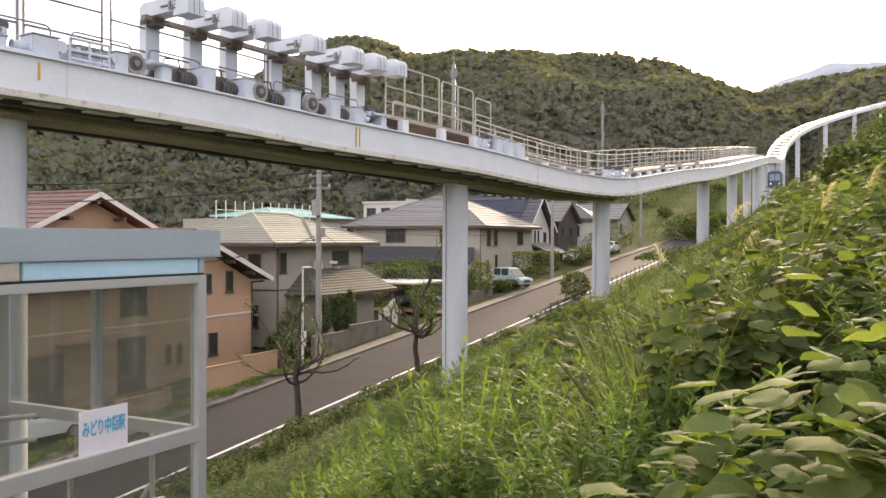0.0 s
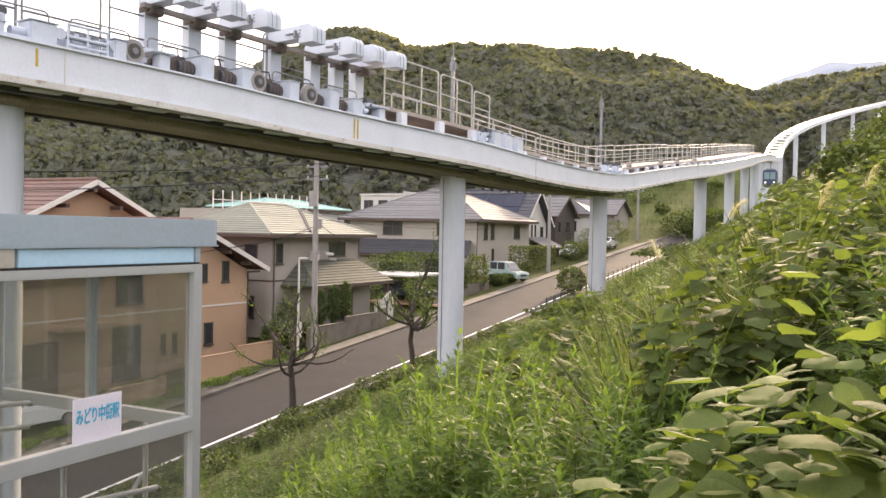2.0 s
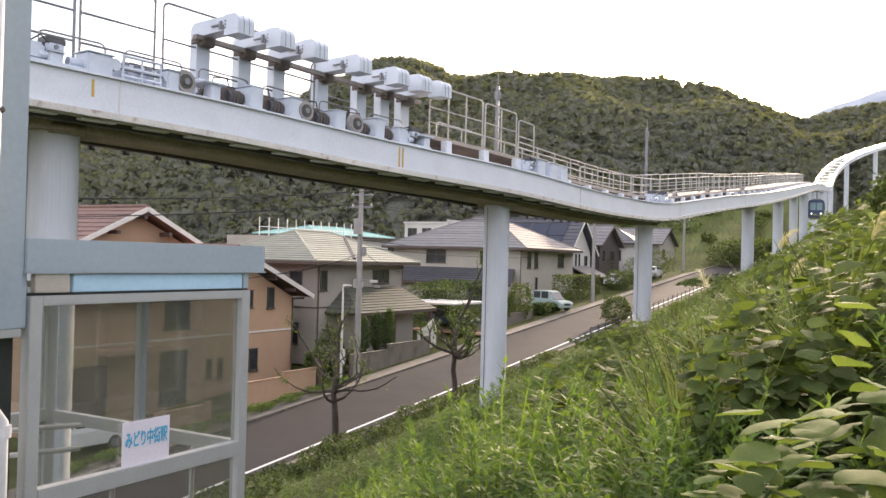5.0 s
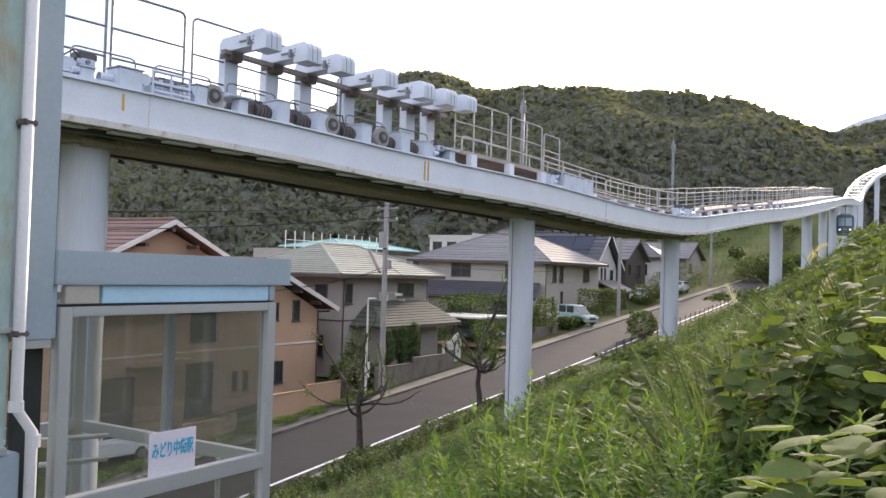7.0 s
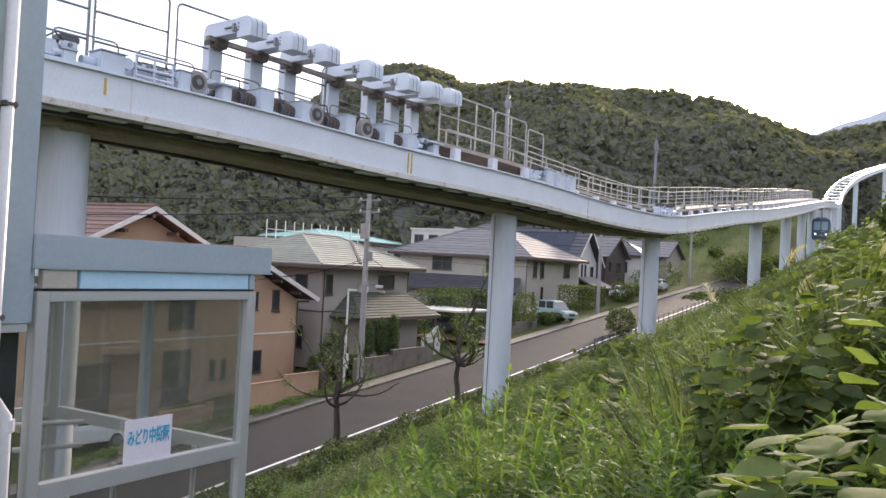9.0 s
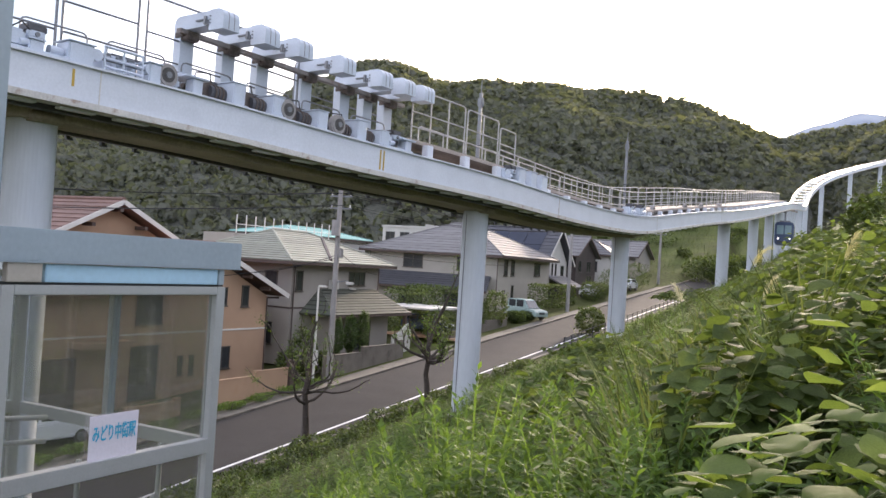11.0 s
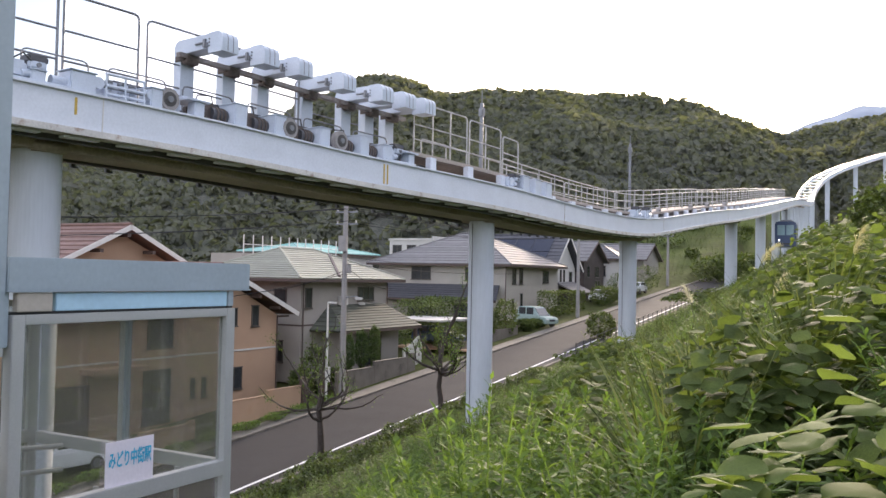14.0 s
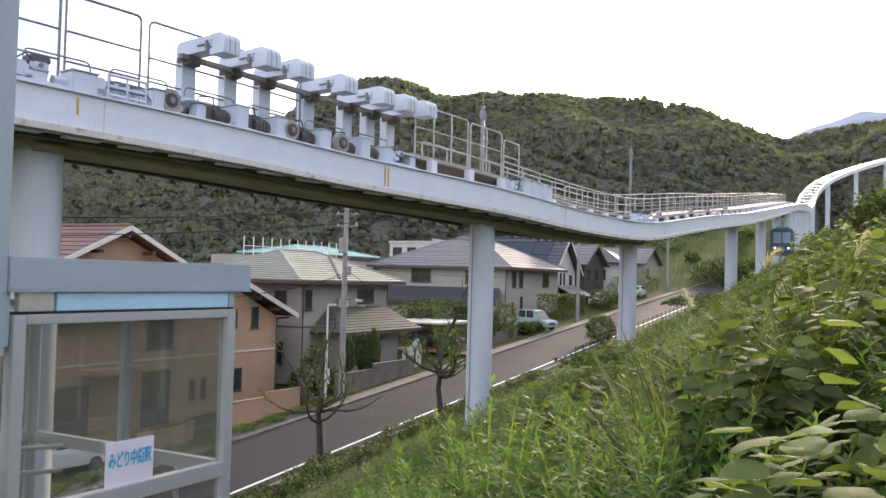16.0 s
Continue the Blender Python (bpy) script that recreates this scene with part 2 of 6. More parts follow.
M_HEDGE = mat("hedge_leaf", (0.082, 0.106, 0.036), 0.65, vary=0.25, scale=4, fine=30, translucent=0.25, island=0.4, tint=(0.12, 0.16, 0.04), spec=0.3)
M_CYPRESS = mat("cypress_leaf", (0.075, 0.115, 0.035), 0.6, vary=0.2, scale=4, fine=30, translucent=0.2, island=0.3, spec=0.3)
# leaf green greyed and lightened: the hills' haze is put into this colour
M_CANOPY = mat("hazed_woodland_leaf", (0.145, 0.150, 0.126), 0.9, vary=0.2, scale=0.05, fine=0.5, bump=0.0, translucent=0.38, island=0.12, tint=(0.155, 0.157, 0.130), spec=0.1)
# ground under the crowns, its colour lifted towards grey for haze as well
M_FOREST = mat("hazed_forest_canopy", (0.115, 0.118, 0.092), 0.9, vary=0.5, scale=0.35, fine=2.2, bump=1.0, island=0.4, tint=(0.12, 0.12, 0.085))
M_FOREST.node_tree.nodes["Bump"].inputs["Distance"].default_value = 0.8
# pale blue base holds the haze of distance over a wooded range
M_FARRIDGE = mat("hazed_far_range", (0.34, 0.38, 0.44), 1.0, vary=0.1, scale=0.004, fine=0.03, bump=0.0, spec=0.0)
M_GLASS = glass_mat("shelter_glass", (0.82, 0.83, 0.82), 0.06, 0.035)
# opaque panes; the bright sky seen through them is put into the colour
M_CABGLASS = mat("sky_toned_cab_glass", (0.22, 0.32, 0.36), 0.12, vary=0.1, scale=1.0, fine=6, bump=0.0)


# ---- building helpers ----
def thing(name, base, label, category, group="", kind=""):
    ob = new(name)
    ob.location = base
    ob["base"] = 1
    return tagged(ob, label, category, group, kind)


def to_mesh(bm, name, material, smooth=False):
    me = bpy.data.meshes.new(name)
    bm.normal_update()
    bm.to_mesh(me)
    bm.free()
    me.materials.append(material)
    if smooth:
        me.polygons.foreach_set("use_smooth", [True] * len(me.polygons))
    return me


def origin(ob):
    p = Vector(ob.location)
    return p + origin(ob.parent) if ob.parent else p


def part(name, bm, material, parent, label="", smooth=False, local=False):
    """One mesh under a thing or a part; the bmesh is in world metres unless local."""
    if not local:
        bmesh.ops.translate(bm, verts=bm.verts, vec=-origin(parent))
    ob = new(name, to_mesh(bm, name, material, smooth))
    ob.parent = parent
    return tagged(ob, label)


def single(name, bm, material, label, category="", group="", kind="", smooth=False):
    ob = new(name, to_mesh(bm, name, material, smooth))
    return tagged(ob, label, category, group, kind)


def box(bm, c, s, rz=0.0, bevel=0.0, m=None):
    g = bmesh.ops.create_cube(bm, size=1.0)
    vs = g["verts"]
    mm = Matrix.Translation(c) @ Matrix.Rotation(rz, 4, "Z") @ Matrix.Diagonal((*s, 1))
    if m is not None:
        mm = m @ Matrix.Diagonal((*s, 1))
    bmesh.ops.transform(bm, verts=vs, matrix=mm)
    if bevel:
        es = list({e for v in vs for e in v.link_edges})
        bmesh.ops.bevel(bm, geom=es, offset=bevel, segments=2, affect="EDGES")
    return bm


def boxes(*items, bevel=0.0):
    bm = bmesh.new()
    for c, s in items:
        box(bm, c, s, bevel=bevel)
    return bm


def span(bm, a, b, r, seg=8, r2=None):
    """A rod from a to b."""
    a, b = Vector(a), Vector(b)
    d = b - a
    m = Matrix.Translation((a + b) / 2) @ d.to_track_quat("Z", "Y").to_matrix().to_4x4()
    bmesh.ops.create_cone(bm, cap_ends=True, segments=seg, radius1=r, radius2=r if r2 is None else r2, depth=d.length, matrix=m)
    return bm


def rods(points, r, seg=6):
    """A bent tube through the points, in one piece."""
    pts = [Vector(p) for p in points]
    rings = []
    for i, p in enumerate(pts):
        d = (pts[min(i + 1, len(pts) - 1)] - pts[max(i - 1, 0)]).normalized()
        side = d.cross(Vector((0, 0, 1)))
        side = side.normalized() if side.length > 0.05 else Vector((1, 0, 0))
        up = side.cross(d)
        rings.append([p + (side * math.cos(k) + up * math.sin(k)) * r for k in np.linspace(0, 2 * math.pi, seg, endpoint=False)])
    return sweep(bmesh.new(), rings)


def beam(bm, a, b, w, h):
    """A rectangular bar from a to b, w across and h high."""
    a, b = Vector(a), Vector(b)
    d = b - a
    q = d.to_track_quat("Y", "Z").to_matrix().to_4x4()
    box(bm, (0, 0, 0), (w, d.length, h), m=Matrix.Translation((a + b) / 2) @ q)
    return bm


def sweep(bm, rings, closed=True, caps=True):
    """A skin over rings of points, each ring alike in count."""
    vs = [[bm.verts.new(p) for p in ring] for ring in rings]
    k = len(vs[0])
    for r0, r1 in zip(vs, vs[1:]):
        for i in range(k if closed else k - 1):
            j = (i + 1) % k
            bm.faces.new((r0[i], r0[j], r1[j], r1[i]))
    if caps and closed:
        bm.faces.new(vs[0][::-1])
        bm.faces.new(vs[-1])
    bmesh.ops.recalc_face_normals(bm, faces=bm.faces)
    return bm


def prism(bm, outline, axis, lo, hi):
    """An outline of (a, b) pairs drawn along an axis: x gives (y, z), y gives (x, z)."""
    put = (lambda p, k: (k, p[0], p[1])) if axis == "x" else (lambda p, k: (p[0], k, p[1])) if axis == "y" else (lambda p, k: (p[0], p[1], k))
    return sweep(bm, [[put(p, lo) for p in outline], [put(p, hi) for p in outline]])


def raw_mesh(name, verts, faces, material, smooth=False):
    me = bpy.data.meshes.new(name)
    verts, faces = np.asarray(verts, np.float32), np.asarray(faces, np.int32)
    me.vertices.add(len(verts))
    me.vertices.foreach_set("co", verts.ravel())
    k = faces.shape[1]
    me.loops.add(faces.size)
    me.loops.foreach_set("vertex_index", faces.ravel())
    me.polygons.add(len(faces))
    me.polygons.foreach_set("loop_start", np.arange(0, faces.size, k, dtype=np.int32))
    me.update(calc_edges=True)
    me.validate()
    me.materials.append(material)
    if smooth:
        me.polygons.foreach_set("use_smooth", [True] * len(me.polygons))
    return me


rng = np.random.default_rng(7)


def scatter(template, places, yaw, tilt, roll, size):
    """Copies of a template (verts, faces) turned by roll about y, tilt about x, then yaw about z, scaled and placed: verts, faces."""
    v, f = template
    n = len(places)
    cy, sy, ct, st, cr, sr = np.cos(yaw), np.sin(yaw), np.cos(tilt), np.sin(tilt), np.cos(roll), np.sin(roll)
    s = np.asarray(size)
    s = s[:, None] if s.ndim == 1 else s
    p = v[None] * (s[:, None, :] if s.shape[1] == 3 else s[:, :, None])
    x, y, z = p[..., 0], p[..., 1], p[..., 2]
    c, d = cr[:, None], sr[:, None]
    x, z = c * x + d * z, -d * x + c * z
    c, d = ct[:, None], st[:, None]
    y, z = c * y - d * z, d * y + c * z
    c, d = cy[:, None], sy[:, None]
    x, y = c * x - d * y, d * x + c * y
    out = np.stack([x, y, z], -1) + np.asarray(places)[:, None]
    faces = f[None] + (np.arange(n) * len(v))[:, None, None]
    return out.reshape(-1, 3), faces.reshape(-1, f.shape[1])


def merged(pieces):
    vs, fs, k = [], [], 0
    for v, f in pieces:
        vs.append(v)
        fs.append(f + k)
        k += len(v)
    return np.concatenate(vs), np.concatenate(fs)


# ---- the ground ----
def z_road(y):
    return -2.5 + 0.08 * y


def z_ground(x, y):
    """Height of the ground, on arrays."""
    x, y = np.asarray(x, float), np.asarray(y, float)
    yc = np.clip(y, -30, 330)
    zr = z_road(yc)
    far = np.clip(yc - 175, 0, 200) * 0.02
    kx = [-22.3, -21.9, -20.4, -13.3, 0.0, 12.0, 60.0]
    kz = [zr - 0.02, zr + 0.03, zr + 0.18, -0.25 + 0.107 * yc + far, 6.35 + 0.107 * yc + far * 1.1, 8.9 + 0.11 * yc + far * 1.1, 17.0 + 0.10 * yc + far]
    w = np.clip((yc - 118) / 45, 0, 1)
    for i, up in ((4, 1.0), (5, 2.0), (6, 6.0)):
        kz[i] = kz[i] * (1 - w) + (kz[3] + up) * w
    bank = kz[-1] + (np.clip(x, 60, 400) - 60) * 0.1
    for i in range(len(kx) - 1, 0, -1):
        w = np.clip((x - kx[i - 1]) / (kx[i] - kx[i - 1]), 0, 1)
        bank = np.where(x < kx[i], kz[i - 1] * (1 - w) + kz[i] * w, bank)
    left = zr + 0.10 - np.clip(-x - 45, 0, 60) * 0.04 + np.clip(yc - 115, 0, 220) * 0.07
    return np.where(x < -22.3, np.where(x < -28.3, left, zr - 0.02), bank)


def zg(x, y):
    return float(z_ground(x, y))


def ground_sheet():
    xs = np.unique(np.concatenate([np.linspace(-1500, -150, 12), np.linspace(-150, -60, 16), np.linspace(-60, -29, 14), [-28.3, -28.25, -22.35, -22.25, -21.9, -21.2, -20.4],
                                   np.linspace(-19.5, 10, 34), np.linspace(12, 60, 14), np.linspace(70, 1500, 14)]))
    ys = np.unique(np.concatenate([np.linspace(-1500, -40, 10), np.linspace(-30, 130, 130), np.linspace(135, 330, 40), np.linspace(360, 1500, 10)]))
    gx, gy = np.meshgrid(xs, ys)
    gz = z_ground(gx, gy)
    rough = (gx > -21) & (np.abs(gx) < 100)
    gz = gz + np.where(rough, 0.14 * np.sin(gx * 1.7 + gy * 0.6) * np.sin(gy * 1.1 - gx * 0.4), 0)
    n = len(xs)
    i = (np.arange(len(ys) - 1)[:, None] * n + np.arange(n - 1)[None]).ravel()
    faces = np.stack([i, i + 1, i + n + 1, i + n], 1)
    me = raw_mesh("ground", np.stack([gx, gy, gz], -1).reshape(-1, 3), faces, M_SOIL, True)
    me.materials.append(M_MEADOW)
    cx, cy = gx.ravel()[faces].mean(1), gy.ravel()[faces].mean(1)
    me.polygons.foreach_set("material_index", ((cy > 60) & (cx > -21) | (cy > 118)).astype(np.int32))
    return tagged(new("ground", me), "grassy hillside falling towards the street", "ground", kind="structure")


ground_sheet()

Y0, Y1 = -30.0, 135.0


def strip(name, x0, x1, lift, thick, material, label, y0=Y0, y1=Y1, step=5.0):
    bm = bmesh.new()
    ys = np.linspace(y0, y1, int((y1 - y0) / step) + 1)
    sweep(bm, [[(x0, y, z_road(y) + lift - thick), (x1, y, z_road(y) + lift - thick), (x1, y, z_road(y) + lift), (x0, y, z_road(y) + lift)] for y in ys])
    return tagged(new(name, to_mesh(bm, name, material)), label, name.replace("_", " "), kind="structure")


strip("road", -28.0, -22.3, 0.05, 0.3, M_ASPHALT, "grey asphalt residential street climbing the hill")
strip("edge_line", -22.99, -22.84, 0.056, 0.03, M_LINE, "worn white painted line along the road edge")
strip("kerb", -28.16, -28.0, 0.16, 0.4, M_OLDCONC, "weathered concrete kerb stone beside the road")
strip("gutter", -22.3, -22.05, 0.07, 0.3, M_OLDCONC, "dull concrete gutter edging below the bank")
strip("verge", -29.1, -28.16, 0.13, 0.3, M_OLDCONC, "narrow weathered concrete verge with planting beside the kerb")

# ---- the guideway: plan of its middle line and height of its underside ----
PLAN = [(-18.6, -6), (-16.0, 11.7), (-13.6, 27.8), (-13.1, 44), (-12.4, 68.5), (-12.9, 86), (-14.1, 105), (-15.5, 124), (-16.2, 131), (-16.8, 140), (-17.2, 150),
        (-17.9, 168), (-18.9, 186), (-18.5, 203), (-16.3, 218), (-12.2, 236), (-6.9, 257), (1.3, 287), (10, 318)]
RISE = [(-6, 10.9), (10, 10.72), (15, 10.63), (20, 10.43), (26, 10.30), (33, 10.09), (40, 10.13), (44, 10.34), (50, 10.98), (56, 11.62), (65, 12.47), (80, 14.06),
        (100, 16.1), (122, 18.2), (131, 18.95), (140, 19.7), (150, 20.5), (168, 22.0), (186, 25.9), (203, 30.0), (218, 33.6), (236, 37.6), (257, 42.0), (287, 48.0), (318, 54)]
HALF = 1.5


def smooth_at(table, key, want):
    """Catmull-Rom through a table of (key, value)."""
    k = [a for a, _ in table]
    i = max(0, min(len(k) - 2, next((j for j in range(len(k) - 1) if key <= k[j + 1]), len(k) - 2)))
    p1, p2 = table[i], table[i + 1]
    p0, p3 = table[max(i - 1, 0)], table[min(i + 2, len(table) - 1)]
    h = p2[0] - p1[0]
    m1 = (p2[1] - p0[1]) / (p2[0] - p0[0])
    m2 = (p3[1] - p1[1]) / (p3[0] - p1[0])
    u = (key - p1[0]) / h
    return (2 * u**3 - 3 * u**2 + 1) * p1[1] + (u**3 - 2 * u**2 + u) * h * m1 + (3 * u**2 - 2 * u**3) * p2[1] + (u**3 - u**2) * h * m2


PLAN_YX = [(y, x) for x, y in PLAN]


def mid(y):
    return Vector((smooth_at(PLAN_YX, y, 0), y, smooth_at(RISE, y, 0)))


def heading(y):
    d = mid(y + 0.3) - mid(y - 0.3)
    return math.atan2(-d.x, d.y)


def gw(y, across=0.0, up=0.0):
    """A point of the guideway: y along, metres to its near side, metres above its underside."""
    a = heading(y)
    return mid(y) + Vector((math.cos(a) * across, math.sin(a) * across, up))


def along(y):
    return (gw(y + 0.2) - gw(y - 0.2)).normalized()


GY = list(np.arange(-5, 60, 1.0)) + list(np.arange(60, 318, 2.5))


def widen(y, a):
    """The guideway is wider on its far side near the station."""
    return a - (0.95 * min(1.0, max(0.0, (62 - y) / 34)) if a < -0.7 else 0.0)


def loft(name, outline, material, parent, label="", ys=None, smooth=False):
    bm = bmesh.new()
    sweep(bm, [[gw(y, widen(y, a), u) for a, u in outline] for y in (ys or GY)])
    return part(name, bm, material, parent, label, smooth)


def guideway():
    g = thing("guideway", mid(0), "elevated white steel guideway on round piers", "guideway", kind="structure")
    for side in (1, -1):
        n = lambda o: [(a * side, u) for a, u in o]
        loft("girder_web", n([(HALF - 0.05, 0.04), (HALF, 0.04), (HALF, 0.76), (HALF - 0.05, 0.76)]), M_WHITE, g)
        loft("top_flange", n([(HALF - 0.28, 0.76), (HALF + 0.07, 0.76), (HALF + 0.07, 0.80), (HALF - 0.28, 0.80)]), M_WHITE, g)
        loft("bottom_flange", n([(HALF - 0.30, -0.07), (HALF + 0.10, -0.07), (HALF + 0.10, 0.06), (HALF - 0.30, 0.06)]), M_FLANGE, g, "stained lower flange of the girder")
        near = list(np.arange(-5, 132, 1.5))
        loft("running_rail", n([(HALF - 0.62, -0.16), (HALF - 0.42, -0.16), (HALF - 0.42, 0.02), (HALF - 0.62, 0.02)]), M_DARKSTEEL, g, "dark steel running rail", near)
    near = list(np.arange(-5, 132, 1.5))
    loft("soffit_plate", [(-HALF + 0.30, 0.10), (HALF - 0.30, 0.10), (HALF - 0.30, 0.16), (-HALF + 0.30, 0.16)], M_SOFFIT, g, "brownish grey underside plate", near)
    loft("centre_box", [(-0.55, -0.28), (0.55, -0.28), (0.62, 0.10), (-0.62, 0.10)], M_SOFFIT, g, "brownish grey box beam under the guideway", near)
    # far stretch: open ladder of cross ties
    tie = bmesh.new()
    box(tie, (0, 0, 0), (2 * HALF - 0.1, 0.45, 0.22), bevel=0.02)
    tie_me = to_mesh(tie, "cross_tie", M_WHITE)
    for y in np.arange(136, 316, 4.2):
        ob = new("cross_tie", tie_me)
        ob.parent = g
        d = along(y)
        ob.matrix_basis = Matrix.Translation(gw(y, 0, 0.62) - origin(g)) @ d.to_track_quat("Y", "Z").to_matrix().to_4x4()
    # stiffener plates under the near flange, and joints
    slot = bmesh.new()
    box(slot, (0, 0, 0), (0.20, 0.78, 0.05), bevel=0.01)
    slot_me = to_mesh(slot, "flange_cover", M_WHITE)
    for y in np.arange(8.2, 58, 1.23):
        ob = new("flange_cover", slot_me)
        ob.parent = g
        ob.matrix_basis = Matrix.Translation(gw(y, HALF - 0.20, -0.10) - origin(g)) @ Matrix.Rotation(heading(y), 4, "Z")
    clip = bmesh.new()
    box(clip, (0, 0, 0), (0.12, 0.10, 0.16), bevel=0.01)
    box(clip, (0, 0.06, -0.07), (0.08, 0.16, 0.05), bevel=0.01)
    clip_me = to_mesh(clip, "rail_clip", M_DARKSTEEL)
    for y in np.arange(7.5, 40, 0.9):
        ob = new("rail_clip", clip_me)
        ob.parent = g
        ob.matrix_basis = Matrix.Translation(gw(y, widen(y, -HALF + 0.05), -0.12) - origin(g)) @ Matrix.Rotation(heading(y), 4, "Z")
    seam = bmesh.new()
    for y in (12.25, 31.5, 45.2, 60.0):
        beam(seam, gw(y - 0.012, HALF + 0.004, 0.40), gw(y + 0.012, HALF + 0.004, 0.40), 0.012, 0.70)
    part("joint_seam", seam, M_FLANGE, g)
    for y in (11.67, 20.66, 20.80):
        mk = bmesh.new()
        a = gw(y, HALF + 0.006, 0.40 if y > 15 else 0.5)
        box(mk, a, (0.012, 0.05, 0.55 if y > 15 else 0.34), rz=heading(y))
        part("painted_mark", mk, M_YELLOW, g, "faded yellow paint mark")
    return g


guideway()

PIERS = [(11.7, 0.50), (27.8, 0.45), (44, 0.45), (68.5, 0.45), (86, 0.45), (105, 0.45), (124, 0.45), (133, 0.45), (142, 0.45), (151, 0.45), (160, 0.45), (170, 0.45), (181, 0.45), (193, 0.5), (211, 0.5), (232.5, 0.5), (255.5, 0.5), (278.5, 0.5), (301, 0.5)]


def pier(y, r):
    top = gw(y, 0, -0.28)
    base = Vector((top.x, top.y, zg(top.x, top.y) - 0.4))
    p = thing("pier", base, "round pale grey painted steel pier carrying the guideway", "pier", "piers of the guideway")
    bm = bmesh.new()
    span(bm, (top.x, top.y, base.z), (top.x, top.y, top.z), r, 40)
    part("shaft", bm, M_PIER, p, smooth=False)
    bm = bmesh.new()
    box(bm, top + Vector((0, 0, 0.05)), (1.3, 0.72, 0.22), rz=heading(y), bevel=0.04)
    part("crosshead", bm, M_SOFFIT, p, "brownish grey crosshead under the girders")
    bm = bmesh.new()
    span(bm, (top.x, top.y, base.z + 0.3), (top.x, top.y, base.z + 0.52), r + 0.12, 32)
    part("footing", bm, M_CONC, p, "concrete footing ring")
    if y < 60:
        bm = bmesh.new()
        a = radians(-108)
        q = Vector((math.cos(a), math.sin(a), 0)) * (r + 0.012)
        span(bm, (top.x + q.x, top.y + q.y, base.z), (top.x + q.x, top.y + q.y, top.z - 0.1), 0.016, 8)
        part("earth_cable", bm, M_GALV, p, "thin conduit strapped to the pier")
    for poly in p.children[0].data.polygons:
        poly.use_smooth = abs(poly.normal.z) < 0.5
    return p


for y, r in PIERS:
    pier(y, r)


# ---- the gondola ----
def gondola():
    g = thing("gondola", (0, 0, 0), "dark blue suspended gondola with lit headlamps", "gondola")
    W, L, H = 2.1, 3.0, 2.65
    bm = bmesh.new()
    prism(bm, [(-W / 2, -H + 0.25), (-W / 2 + 0.15, -H), (W / 2 - 0.15, -H), (W / 2, -H + 0.25), (W / 2, -0.22), (W / 2 - 0.22, 0), (-W / 2 + 0.22, 0), (-W / 2, -0.22)], "y", -L / 2, L / 2)
    bmesh.ops.bevel(bm, geom=list(bm.edges), offset=0.07, segments=2, affect="EDGES")
    part("body", bm, M_BLUE, g, local=True)
    for s in (-1, 1):
        bm = boxes(((-0.43, s * (L / 2 + 0.008), -0.92), (0.74, 0.03, 1.05)), bevel=0.008)
        part("window", bm, M_CABGLASS, g, local=True)
        bm = boxes(((0.43, s * (L / 2 + 0.008), -0.92), (0.74, 0.03, 1.05)), bevel=0.008)
        part("window", bm, M_CABGLASS, g, local=True)
        for k in (-0.62, 0.62):
            bm = bmesh.new()
            span(bm, (k, s * (L / 2), -1.95), (k, s * (L / 2 + 0.05), -1.95), 0.075, 16)
            part("headlamp", bm, M_HEAD, g, "round lit headlamp", local=True)
        bm = boxes(((0, s * (L / 2 + 0.02), -2.35), (1.5, 0.06, 0.16)), bevel=0.02)
        part("bumper", bm, M_BLACK, g, local=True)
        for yy in (-0.95, 0.0, 0.95):
            bm = boxes(((s * (W / 2 + 0.006), yy, -0.9), (0.03, 0.78, 0.95)), bevel=0.008)
            part("side_window", bm, M_CABGLASS, g, local=True)
    bm = boxes(((0, 0, 0.1), (1.2, 1.8, 0.22)), bevel=0.05)
    part("roof_unit", bm, M_GALV, g, "grey roof unit", local=True)
    for yy in (-0.5, 0.5):
        part("hanger_arm", beam(bmesh.new(), (0, yy, 0.18), (0, yy * 0.8, 1.35), 0.14, 0.14), M_GALV, g, local=True)
    bm = boxes(((-0.1, 0, 1.36), (0.4, 1.7, 0.22)), bevel=0.03)
    part("bogie", bm, M_DARKSTEEL, g, local=True)
    return g


M_HEAD = bpy.data.materials.new("headlamp_light")
M_HEAD.use_nodes = True
M_HEAD.node_tree.nodes["Principled BSDF"].inputs["Emission Color"].default_value = (1, 0.97, 0.9, 1)
M_HEAD.node_tree.nodes["Principled BSDF"].inputs["Emission Strength"].default_value = 2.0
cabin = gondola()
RIDE = [(0, 149), (2, 143.8), (4, 138), (5.5, 132.2), (7, 126), (8.5, 120), (10, 114), (11.2, 109.2), (12.5, 104), (13.5, 100), (14.5, 96.3), (15.3, 93.9), (16, 92.1)]


def motions():
    rows = []
    for t, y in RIDE:
        p = gw(y, HALF, -1.5)
        rows.append((t, Matrix.Translation(p) @ Matrix.Rotation(heading(y), 4, "Z")))
    walk(cabin, rows)


